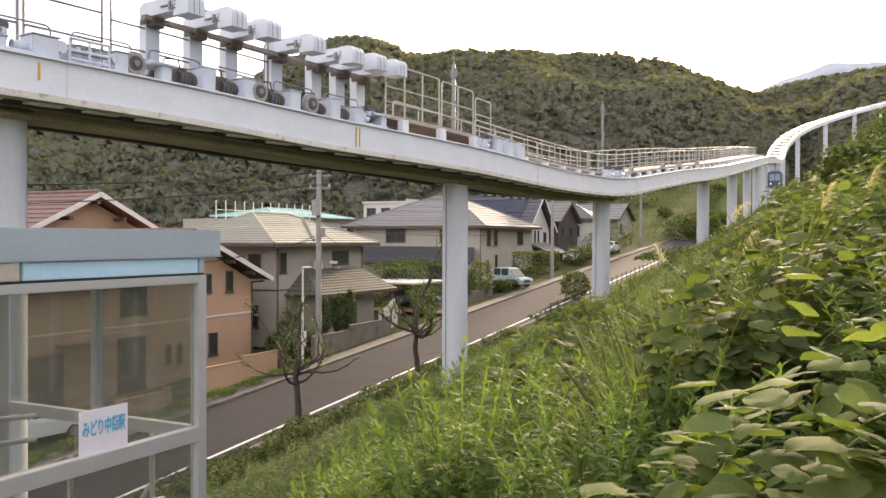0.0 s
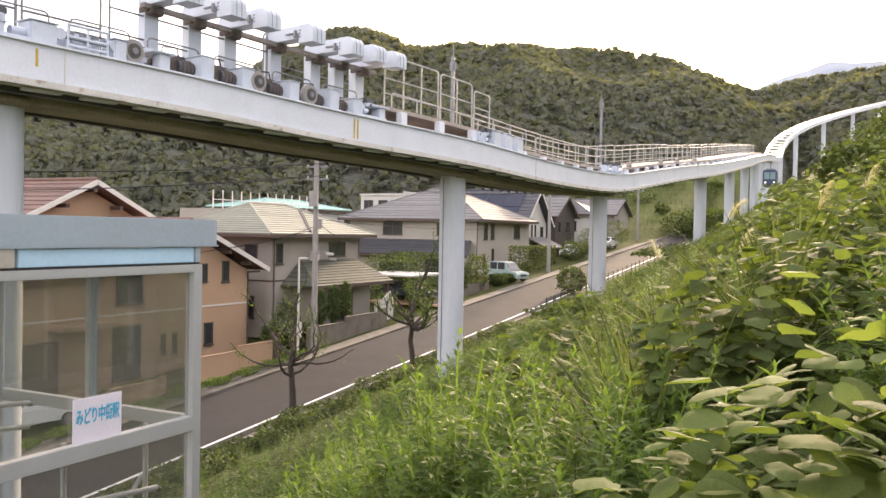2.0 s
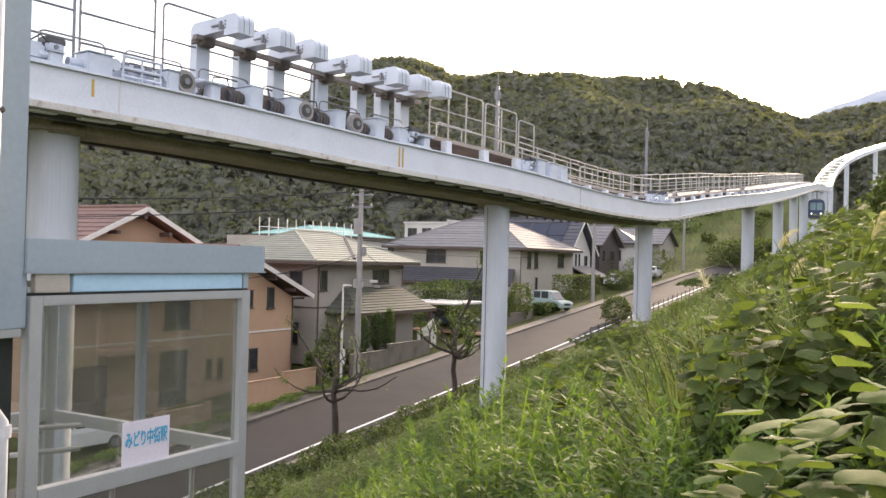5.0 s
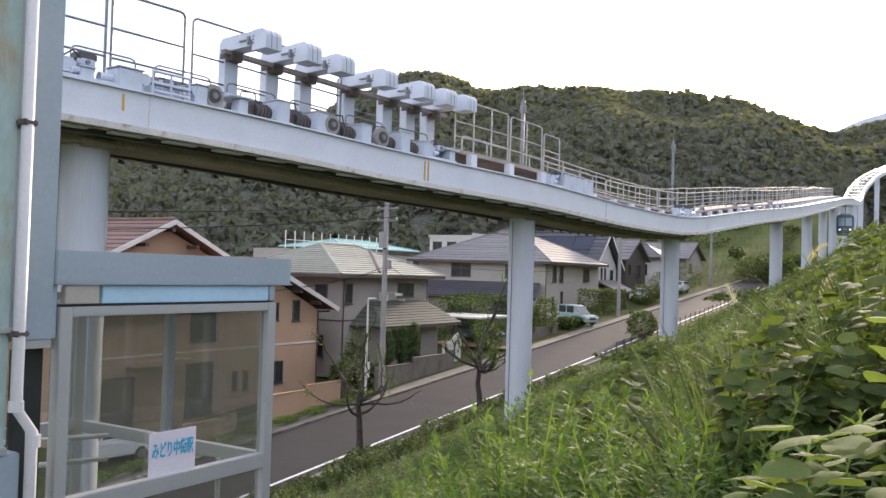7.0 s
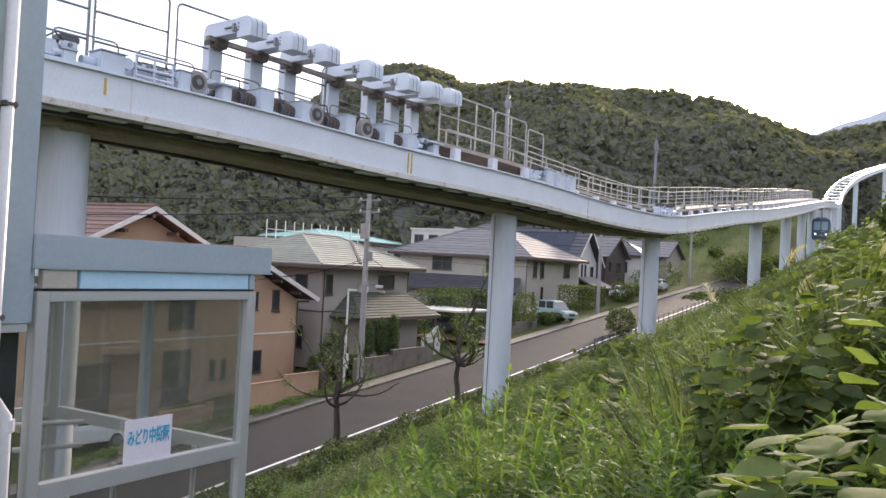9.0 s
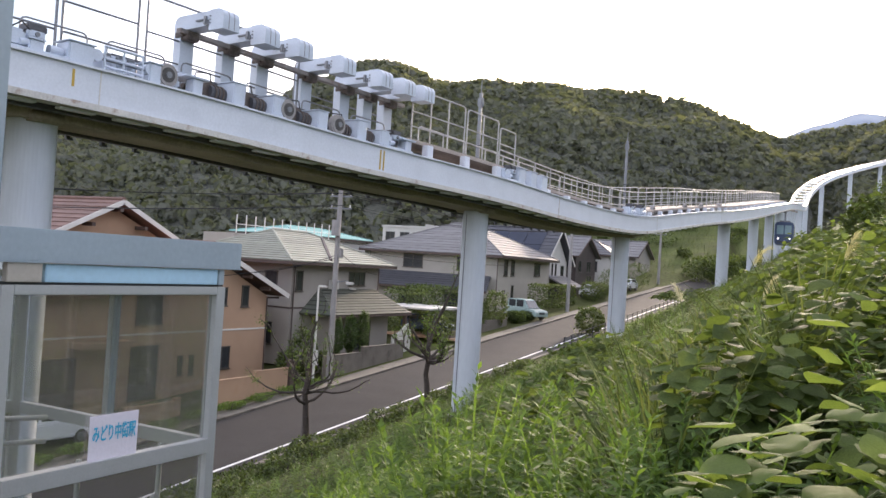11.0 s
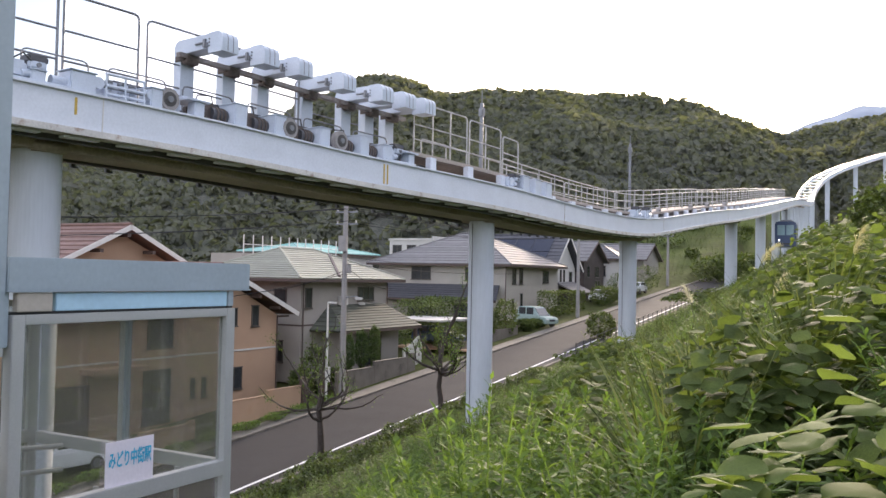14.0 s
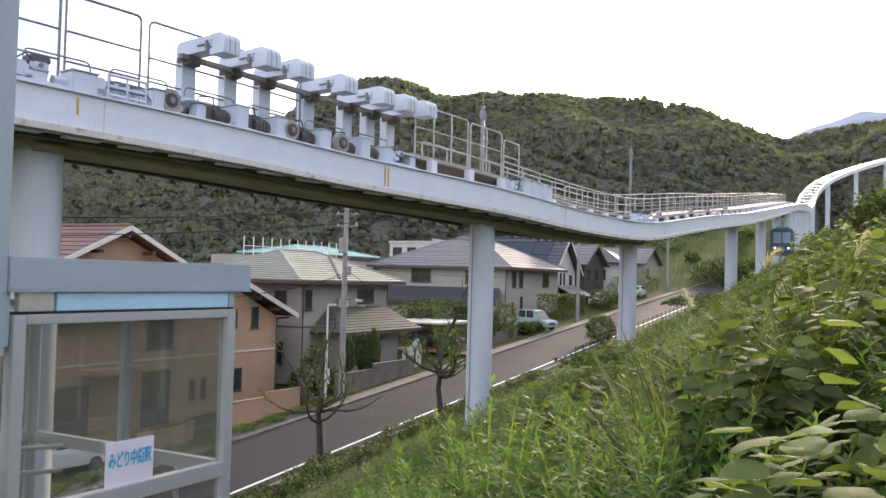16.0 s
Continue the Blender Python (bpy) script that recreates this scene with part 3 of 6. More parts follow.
# ---- mountains and woods ----
RIDGE = [(-180, 3.0), (-90, 5.0), (-30, 8.0), (-8, 10.6), (0, 10.4), (3.7, 10.0), (6.3, 9.55), (7.6, 9.45), (8.9, 9.9), (10.9, 10.7), (12.2, 11.3), (14.6, 11.95), (17.8, 12.1), (20.7, 12.15),
         (23.6, 11.9), (26.6, 12.3), (28.4, 12.1), (30.3, 12.3), (32.6, 12.5), (34.4, 12.35), (37.7, 11.4), (38.6, 10.8), (39.5, 10.0), (43, 9.2), (47, 8.6), (55, 8.0), (65, 7.0), (90, 5.0), (180, 3.0)]


def ridge(a):
    return np.interp(a, [k for k, _ in RIDGE], [v for _, v in RIDGE])


def hill_z(a, r):
    """Height of the far hills at azimuth a (degrees left of +Y) and distance r."""
    top = 440.0 + 110 * np.clip((14 - np.asarray(a, float)) / 10, 0, 1)
    foot = 165.0 + 95 * np.clip((26 - np.asarray(a, float)) / 20, 0, 1)
    u = np.clip((r - foot) / (top - foot), 0, 1.25)
    crest = 8 + top * np.tan(np.radians(ridge(a) - 0.62))
    x, y = -r * np.sin(np.radians(a)), r * np.cos(np.radians(a))
    low = np.minimum(z_ground(x, y), 30) - 3
    shape = np.where(u < 1, u ** 0.85, 1 - (u - 1) * 1.2)
    fold = 7 * np.sin(np.radians(a) * 23 + r * 0.012) * np.sin(np.radians(a) * 9 - r * 0.02) * np.clip(u * (1 - u) * 4, 0, 1)
    return low + (crest - low) * shape + fold


def mountains():
    aa, rr = np.linspace(-180, 180, 361), np.concatenate([np.linspace(150, 580, 70), [640, 800]])
    ga, gr = np.meshgrid(aa, rr)
    z = hill_z(ga, gr)
    x, y = -gr * np.sin(np.radians(ga)), gr * np.cos(np.radians(ga))
    n = len(aa)
    i = (np.arange(len(rr) - 1)[:, None] * n + np.arange(n - 1)[None]).ravel()
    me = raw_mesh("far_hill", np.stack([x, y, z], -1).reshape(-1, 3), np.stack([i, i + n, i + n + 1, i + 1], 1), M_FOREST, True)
    tagged(new("far_hill", me), "wooded green hills closing the valley", "hill", kind="structure")
    # crowns of many leaf sprays
    pieces = []
    for count, r0, r1, sprays in ((5400, 165, 320, 36), (12000, 290, 575, 15)):
        for k in range(8):
            d = rng.standard_normal((sprays, 3))
            d[:, 2] = np.abs(d[:, 2]) - 0.25
            d /= np.linalg.norm(d, axis=1)[:, None]
            at = d * rng.uniform(0.70, 1.12, (sprays, 1))
            yaw = np.arctan2(-d[:, 0], d[:, 1]) + rng.normal(0, 0.5, sprays)
            quad = (np.array([(-0.5, -0.4, 0), (0.5, -0.5, 0.06), (0.45, 0.5, -0.05), (-0.4, 0.45, 0.08)]), np.array([(0, 1, 2, 3)]))
            tilt = -np.arccos(np.clip(d[:, 2], -1, 1)) + rng.normal(0, 0.45, sprays)
            v, f = scatter(quad, at, yaw, tilt, rng.normal(0, 0.4, sprays), rng.uniform(0.45, 0.8, sprays) * (0.86 if sprays > 20 else 1.35))
            n = count // 8
            a, r = rng.uniform(-6, 64, n), np.sqrt(rng.uniform(r0**2, r1**2, n))
            z = hill_z(a, r)
            x, y = -r * np.sin(np.radians(a)), r * np.cos(np.radians(a))
            keep = z > z_ground(x, y) + 0.5
            a, r, x, y, z = a[keep], r[keep], x[keep], y[keep], z[keep]
            s = rng.uniform(1.2, 2.6, len(a)) * (1 + (r > 320) * 0.2)
            size = np.stack([s, s, s * rng.uniform(0.8, 1.15, len(a))], 1)
            pieces.append(scatter((v, f), np.stack([x, y, z + s * 0.2], 1), rng.uniform(0, 6.3, len(a)), rng.uniform(-0.2, 0.2, len(a)), rng.uniform(-0.2, 0.2, len(a)), size))
    v, f = merged(pieces)
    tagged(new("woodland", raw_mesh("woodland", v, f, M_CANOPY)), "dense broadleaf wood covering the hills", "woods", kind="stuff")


mountains()


def distant_ridge():
    """A far higher range that shows over the saddle of the hills."""
    aa = np.linspace(-16, 8.2, 60)
    el = 10.30 + 0.20 * np.sin(aa * 0.5) + 0.05 * np.sin(aa * 2.3 + 1) - 0.26 * np.clip(aa - 3.0, 0, 9)
    rings = []
    for r, k in ((2300, 0.0), (2600, 0.55), (2900, 1.0), (3200, 0.7)):
        z = 8 + 2900 * np.tan(np.radians(el)) * k
        rings.append(np.stack([-r * np.sin(np.radians(aa)), r * np.cos(np.radians(aa)), z], 1))
    n = len(aa)
    i = (np.arange(3)[:, None] * n + np.arange(n - 1)[None]).ravel()
    me = raw_mesh("distant_ridge", np.concatenate(rings), np.stack([i, i + n, i + n + 1, i + 1], 1), M_FARRIDGE, True)
    tagged(new("distant_ridge", me), "mountain range far beyond the hills, coloured pale blue-grey for haze", "mountain", kind="structure")


distant_ridge()


# ---- machinery on the guideway ----
def turned(y):
    return Matrix.Rotation(heading(y), 4, "Z")


def gbox(bm, y, across, up, s, bevel=0.0):
    d = along(y)
    m = Matrix.Translation(gw(y, across, up)) @ d.to_track_quat("Y", "Z").to_matrix().to_4x4()
    box(bm, (0, 0, 0), s, m=m, bevel=bevel)
    return bm


def drive_portal(y):
    """An inverted L of bent plate: a leg behind, an arm over the track and a rounded nose at its near end."""
    p = thing("drive_portal", gw(y, -0.18, 0.8), "pale grey steel drive portal with a cantilevered rounded arm", "machinery", "drive portals on the guideway")
    turn_ = lambda ca, cu, r, a0, a1: [(ca + r * math.cos(a), cu + r * math.sin(a)) for a in np.linspace(a0, a1, 7)]
    h = math.pi / 2
    frame_ = [(-0.05, 0.8), (-0.05, 2.56), (1.12, 2.56), (1.12, 2.90)] + turn_(-0.12, 2.70, 0.20, h, 2 * h) + [(-0.32, 0.8)]
    bm = bmesh.new()
    sweep(bm, [[gw(y + k, a, u) for a, u in frame_] for k in (-0.20, 0.18)])
    part("leg", bm, M_MACHINE, p, "bent steel leg and arm")
    nose = [(1.02, 2.43), (1.55, 2.43)] + turn_(1.35, 2.71, 0.20, 0, h) + [(1.02, 2.91)]
    bm = bmesh.new()
    sweep(bm, [[gw(y + k, a, u) for a, u in nose] for k in (-0.22, -0.205, 0.225, 0.24)])
    part("nose_housing", bm, M_MACHINE, p, "rounded sheet-metal nose housing")
    bm = bmesh.new()
    for k in (-0.06, 0.09):
        sweep(bm, [[gw(y + k + d, a, u) for a, u in [(1.556, 2.45)] + turn_(1.35, 2.71, 0.206, 0, h) + turn_(1.35, 2.71, 0.19, h, 0) + [(1.54, 2.45)]] for d in (-0.008, 0.008)])
    part("sheet_seam", bm, M_GALV, p)
    bm = gbox(bmesh.new(), y - 0.02, 0.07, 2.43, (0.24, 0.36, 0.20), 0.02)
    gbox(bm, y - 0.20, -0.07, 2.46, (0.34, 0.06, 0.13), 0.01)
    part("bracket", bm, M_RUST, p, "rust-stained rail bracket")
    bm = gbox(bmesh.new(), y - 0.225, 0.72, 2.70, (0.34, 0.06, 0.035), 0.008)
    gbox(bm, y - 0.235, 0.90, 2.68, (0.09, 0.05, 0.20), 0.01)
    gbox(bm, y - 0.235, 1.00, 2.62, (0.05, 0.05, 0.12), 0.01)
    part("hinge_clamp", bm, M_GALV, p, "grey hinge clamp on the arm face")
    for u in (2.60, 2.68, 2.76):
        part("bolt", span(bmesh.new(), gw(y - 0.22, 1.08, u), gw(y - 0.245, 1.08, u), 0.018, 8), M_GALV, p)
    part("foot_plate", gbox(bmesh.new(), y - 0.01, -0.18, 0.83, (0.50, 0.56, 0.05), 0.01), M_MACHINE, p)
    return p


for y in (15.32, 16.55, 17.65, 19.20, 20.70, 21.69, 22.60):
    drive_portal(y)


def long_rail(name, y0, y1, across, up, w, h, material, label):
    bm = bmesh.new()
    ys = np.linspace(y0, y1, max(3, int((y1 - y0) / 1.0)))
    sweep(bm, [[gw(y, across + a, up + b) for a, b in ((-w / 2, -h / 2), (w / 2, -h / 2), (w / 2, h / 2), (-w / 2, h / 2))] for y in ys])
    return single(name, bm, material, label, name.replace("_", " "))


long_rail("drive_rail", 14.95, 23.1, 0.10, 2.495, 0.17, 0.11, M_RAILGREY, "grimy rust-stained channel rail linking the drive portals")
long_rail("lower_drive_shaft", 12.9, 23.4, 0.75, 1.32, 0.07, 0.07, M_DARKSTEEL, "dark steel shaft running between the portals")
long_rail("cable_duct", 13.2, 24.0, 0.35, 1.0, 0.30, 0.18, M_DARKSTEEL, "dark cable duct along the guideway top")


def drive_wheel(y, across=1.42, r=0.26):
    p = thing("friction_drive", gw(y, across, 0.8), "dusty grey rubber drive wheel on the guideway", "wheel", "drive wheels on the guideway")
    a, b = gw(y, across - 0.16, 1.06), gw(y, across + 0.02, 1.06)
    bm = span(bmesh.new(), a, b, r, 28)
    bmesh.ops.bevel(bm, geom=[e for e in bm.edges if len(e.link_faces) == 2 and any(len(f.verts) > 4 for f in e.link_faces)], offset=0.03, segments=2, affect="EDGES")
    part("tyre", bm, M_TYREFACE, p)
    bm = span(bmesh.new(), b, gw(y, across + 0.035, 1.06), r * 0.62, 24)
    part("rim", bm, M_TYRE, p, "dark recessed rim")
    bm = span(bmesh.new(), gw(y, across - 0.3, 1.06), gw(y, across + 0.07, 1.06), 0.07, 12)
    part("hub", bm, M_GALV, p)
    return p


for y in (13.85, 17.30, 19.06):
    drive_wheel(y)


def drive_motor(y, h=0.50, across=1.04):
    p = thing("drive_motor", gw(y, across, 0.8), "pale grey boxed drive motor with dark coupling", "motor", "drive motors on the guideway")
    part("casing", gbox(bmesh.new(), y, across, 0.83 + h / 2, (0.76, 0.36, h), 0.02), M_MACHINE, p)
    part("lid", gbox(bmesh.new(), y, across, 0.84 + h, (0.79, 0.39, 0.025), 0.006), M_MACHINE, p)
    part("coupling", span(bmesh.new(), gw(y - 0.20, across, 1.02), gw(y - 0.62, across, 1.02), 0.17, 18), M_DARKSTEEL, p, "dark ribbed coupling")
    for k in (-0.30, -0.40, -0.50):
        part("coupling_rib", span(bmesh.new(), gw(y + k - 0.02, across, 1.02), gw(y + k + 0.02, across, 1.02), 0.20, 18), M_RUST, p)
    part("mount", gbox(bmesh.new(), y, across, 0.82, (0.86, 0.46, 0.04), 0.01), M_MACHINE, p)
    return p


for y, h in ((15.80, 0.50), (17.00, 0.47), (18.50, 0.46), (19.97, 0.52), (20.90, 0.42)):
    drive_motor(y, h)


def bracket_table(y):
    p = thing("bracket_table", gw(y, 1.2, 0.8), "pale grey steel bracket table beside the drive wheel", "bracket", "bracket tables on the guideway")
    part("column", gbox(bmesh.new(), y, 1.30, 0.97, (0.30, 0.26, 0.34), 0.015), M_MACHINE, p)
    part("table_top", gbox(bmesh.new(), y - 0.05, 1.15, 1.165, (0.72, 0.62, 0.05), 0.01), M_MACHINE, p)
    part("upper_plate", gbox(bmesh.new(), y - 0.12, 1.05, 1.225, (0.44, 0.40, 0.06), 0.01), M_MACHINE, p)
    part("side_plate", gbox(bmesh.new(), y - 0.34, 0.95, 0.98, (0.42, 0.04, 0.34), 0.01), M_MACHINE, p)
    return p


for y in (14.62, 21.90):
    bracket_table(y)


def gear_unit(y, across=0.75):
    p = thing("gear_unit", gw(y, across, 0.8), "dark oily gear unit between the drive portals", "gear unit", "gear units on the guideway")
    part("gearbox", gbox(bmesh.new(), y, across, 1.02, (0.5, 0.42, 0.40), 0.05), M_DARKSTEEL, p)
    part("input_shaft", span(bmesh.new(), gw(y - 0.45, across, 1.08), gw(y + 0.45, across, 1.08), 0.07, 12), M_RUST, p)
    part("brake_disc", span(bmesh.new(), gw(y, across + 0.27, 1.08), gw(y, across + 0.32, 1.08), 0.19, 20), M_RUST, p, "rusty brake disc")
    part("hose", rods([gw(y - 0.2, across, 1.2), gw(y - 0.25, across + 0.2, 1.42), gw(y + 0.05, across + 0.3, 1.45), gw(y + 0.15, across + 0.3, 1.1)], 0.02), M_BLACK, p)
    return p


for y in (15.15, 16.35, 17.9, 19.45, 20.4):
    gear_unit(y)


def equipment_box(y, across, s, label, up=0.80):
    p = thing("equipment_box", gw(y, across, up), label, "equipment box", "equipment boxes on the guideway")
    part("case", gbox(bmesh.new(), y, across, up + s[2] / 2, s, 0.025), M_MACHINE, p)
    part("lid", gbox(bmesh.new(), y, across, up + s[2] + 0.012, (s[0] + 0.05, s[1] + 0.05, 0.025), 0.006), M_MACHINE, p)
    return p


equipment_box(11.85, 1.2, (0.5, 0.55, 0.42), "pale blue-grey steel equipment box on the guideway")
equipment_box(13.53, 1.2, (0.5, 0.30, 0.42), "pale grey terminal box beside the drive wheel")
equipment_box(10.95, 1.2, (0.45, 0.30, 0.26), "small pale grey box beside the sheave")
for y in (28.4, 29.3, 30.2):
    equipment_box(y, 1.2, (0.5, 0.5, 0.55), "white painted control cabinet on the guideway edge")


def guard_frame(y):
    p = thing("machine_guard", gw(y, 1.35, 0.8), "white tubular guard frame round small machinery", "guard frame")
    for k in (-0.45, -0.02, 0.42):
        part("post", span(bmesh.new(), gw(y + k, 1.4, 0.8), gw(y + k, 1.4, 1.28), 0.025, 8), M_MACHINE, p)
    for u in (0.90, 1.06, 1.30):
        part("rail", span(bmesh.new(), gw(y - 0.47, 1.4, u), gw(y + 0.44, 1.4, u), 0.03, 8), M_MACHINE, p)
    part("back_plate", gbox(bmesh.new(), y, 1.0, 1.04, (0.05, 1.0, 0.42), 0.01), M_MACHINE, p)
    for k in (-0.28, 0.0, 0.26):
        part("damper", span(bmesh.new(), gw(y + k, 1.2, 0.84), gw(y + k, 1.2, 1.16), 0.06, 14), M_MACHINE, p)
        part("damper_cap", span(bmesh.new(), gw(y + k, 1.2, 1.16), gw(y + k, 1.2, 1.22), 0.08, 14), M_GALV, p)
    for k in (-0.62, 0.60):
        part("end_roller", span(bmesh.new(), gw(y + k, 1.28, 1.08), gw(y + k, 1.42, 1.08), 0.12, 18), M_MACHINE, p)
    part("pin", span(bmesh.new(), gw(y - 0.6, 1.35, 1.05), gw(y + 0.6, 1.35, 1.05), 0.035, 8), M_GALV, p)
    return p


guard_frame(12.82)


def sheave(y, across=1.15):
    p = thing("rope_sheave", gw(y, across, 0.8), "dark rope sheave assembly in a pale bracket", "sheave", "rope sheaves on the guideway")
    part("base_plate", gbox(bmesh.new(), y, across, 0.84, (0.62, 1.30, 0.06), 0.01), M_MACHINE, p)
    part("wheel", span(bmesh.new(), gw(y + 0.10, across - 0.05, 1.10), gw(y + 0.10, across + 0.05, 1.10), 0.17, 24), M_DARKSTEEL, p)
    part("hub", span(bmesh.new(), gw(y + 0.10, across - 0.09, 1.10), gw(y + 0.10, across + 0.11, 1.10), 0.05, 12), M_GALV, p)
    part("bracket", gbox(bmesh.new(), y + 0.08, across - 0.14, 1.02, (0.10, 0.46, 0.34), 0.03), M_MACHINE, p)
    part("clamp", gbox(bmesh.new(), y + 0.05, across, 1.30, (0.36, 0.40, 0.16), 0.03), M_DARKSTEEL, p, "dark clamp block")
    part("jaw", gbox(bmesh.new(), y + 0.02, across + 0.16, 1.17, (0.12, 0.34, 0.14), 0.02), M_MACHINE, p)
    part("pin", span(bmesh.new(), gw(y + 0.02, across + 0.20, 1.17), gw(y + 0.02, across + 0.26, 1.17), 0.045, 12), M_GALV, p)
    part("cover", gbox(bmesh.new(), y - 0.38, across, 1.03, (0.46, 0.42, 0.36), 0.06), M_MACHINE, p)
    part("cylinder", span(bmesh.new(), gw(y + 0.34, across + 0.06, 0.98), gw(y + 0.62, across + 0.06, 0.98), 0.10, 16), M_MACHINE, p)
    part("cylinder", span(bmesh.new(), gw(y - 0.10, across + 0.18, 1.0), gw(y - 0.32, across + 0.22, 0.96), 0.07, 14), M_MACHINE, p)
    part("hose", rods([gw(y - 0.1, across + 0.2, 1.22), gw(y - 0.3, across + 0.25, 1.34), gw(y - 0.5, across + 0.2, 1.18), gw(y - 0.55, across + 0.1, 0.95)], 0.018), M_BLACK, p)
    return p


for y in (10.95, 21.45, 27.9, 41.5, 43.2):
    sheave(y)


def railing(y0, y1, across, up0, up1, pitch, mids, group, label, r=0.026, hoop=True):
    p = thing("guard_rail", gw(y0, across, up0), label, "guard rail", group)
    steel = M_GALV if y0 < 22.5 else M_PALERAIL
    n = max(1, round((y1 - y0) / pitch))
    for k in range(n + 1):
        y = y0 + (y1 - y0) * k / n
        part("post", span(bmesh.new(), gw(y, across, up0), gw(y, across, up1 - (0.09 if k in (0, n) else 0.0)), r, 8), steel, p)
    ys = np.linspace(y0, y1, max(2, int((y1 - y0) / 1.2) + 1))
    top = [gw(y, across, up1) for y in ys]
    if hoop:
        top = [gw(y0, across, up1 - 0.10), gw(y0 + 0.04, across, up1 - 0.03), gw(y0 + 0.12, across, up1)] + top[1:-1] + [gw(y1 - 0.12, across, up1), gw(y1 - 0.04, across, up1 - 0.03), gw(y1, across, up1 - 0.10)]
    part("top_rail", rods(top, r, 8), steel, p)
    for u in mids:
        part("mid_rail", rods([gw(y, across, u) for y in ys], r * 0.8, 6), steel, p)
    return p


G1 = "guard rails on the guideway"
L1 = "grey galvanised tube guard rail along the guideway walkway"
railing(8.2, 12.11, -0.1, 1.0, 3.20, 2.0, (1.75, 2.4), G1, L1, r=0.032)
railing(12.25, 14.03, -0.1, 1.0, 3.20, 2.0, (1.75, 2.4), G1, L1, r=0.032)
railing(14.25, 18.9, -0.1, 1.0, 3.16, 2.3, (1.75, 2.3), G1, L1, r=0.030)
railing(19.05, 22.9, -0.4, 1.0, 2.9, 1.9, (1.6, 2.1), G1, L1)
railing(22.6, 25.35, 0.92, 1.3, 2.88, 0.92, (1.75, 2.2), G1, L1)
railing(25.5, 27.45, 0.92, 1.3, 2.84, 0.98, (1.75, 2.2), G1, L1)
railing(27.6, 28.7, 0.92, 1.3, 2.66, 1.1, (1.7, 2.1), G1, L1)
for k, y in enumerate(np.arange(25.2, 120, 12.0)):
    railing(y, y + 11.9, -0.85, 0.95, 2.30 - 0.03 * min(k, 5), 1.5, (1.35, 1.75), G1, L1)
for k, y in enumerate(np.arange(28.2, 112, 12.0)):
    railing(y, y + 11.9, 0.55, 0.95, 2.02, 1.5, (1.30, 1.66), G1, L1)
for y in np.arange(9.29, 22, 1.9):
    railing(y, y + 1.44, 0.25, 0.85, 1.74, 1.44, (), "small hoops on the guideway", "small bent tube hoop on the guideway", r=0.02)

def deck_up(y):
    """The deck stands higher beside the drive portals."""
    return float(np.interp(y, (22, 28.5, 31), (1.30, 1.28, 1.06)))


walk_deck = thing("walkway", gw(24, 0, 0.9), "raised grey steel maintenance walkway on white stub posts", "walkway")
bm = bmesh.new()
sweep(bm, [[gw(y, a, u + deck_up(y)) for a, u in ((-1.0, -0.08), (1.05, -0.08), (1.05, 0.04), (-1.0, 0.04))] for y in np.arange(22.3, 121, 1.5)])
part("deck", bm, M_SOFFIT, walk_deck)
stub = bmesh.new()
box(stub, (0, 0, 0), (0.22, 0.30, 0.40), bevel=0.02)
stub_me = to_mesh(stub, "stub_post", M_WHITE)
for y in np.arange(23.2, 120, 1.98):
    ob = new("stub_post", stub_me)
    ob.parent = walk_deck
    ob.matrix_basis = Matrix.Translation(gw(y, 1.12, deck_up(y) - 0.26) - origin(walk_deck)) @ turned(y)


def mast(y, across, up):
    p = thing("signal_mast", gw(y, across, 0.75), "slim grey mast standing on the guideway", "mast", "masts on the guideway")
    part("shaft", span(bmesh.new(), gw(y, across, 0.75), gw(y, across, up), 0.085, 12, 0.07), M_GALV, p)
    part("head", gbox(bmesh.new(), y, across, up - 0.35, (0.2, 0.2, 0.35), 0.03), M_GALV, p)
    part("spike", span(bmesh.new(), gw(y, across, up), gw(y, across, up + 0.5), 0.018, 6), M_GALV, p)
    for k in (1.1, 1.7, 2.4):
        part("band", span(bmesh.new(), gw(y, across, k), gw(y, across, k + 0.05), 0.105, 12), M_DARKSTEEL, p)
    return p


mast(29.6, -1.15, 4.45)
mast(47.6, -1.15, 4.9)
equipment_box(45.0, 0.7, (0.3, 0.5, 0.5), "white painted control cabinet on the guideway edge")
for y in (46.5, 53.0, 57.0, 62.0):
    drive_wheel(y, 0.9)

# ---- the station ----
SX = -4.67


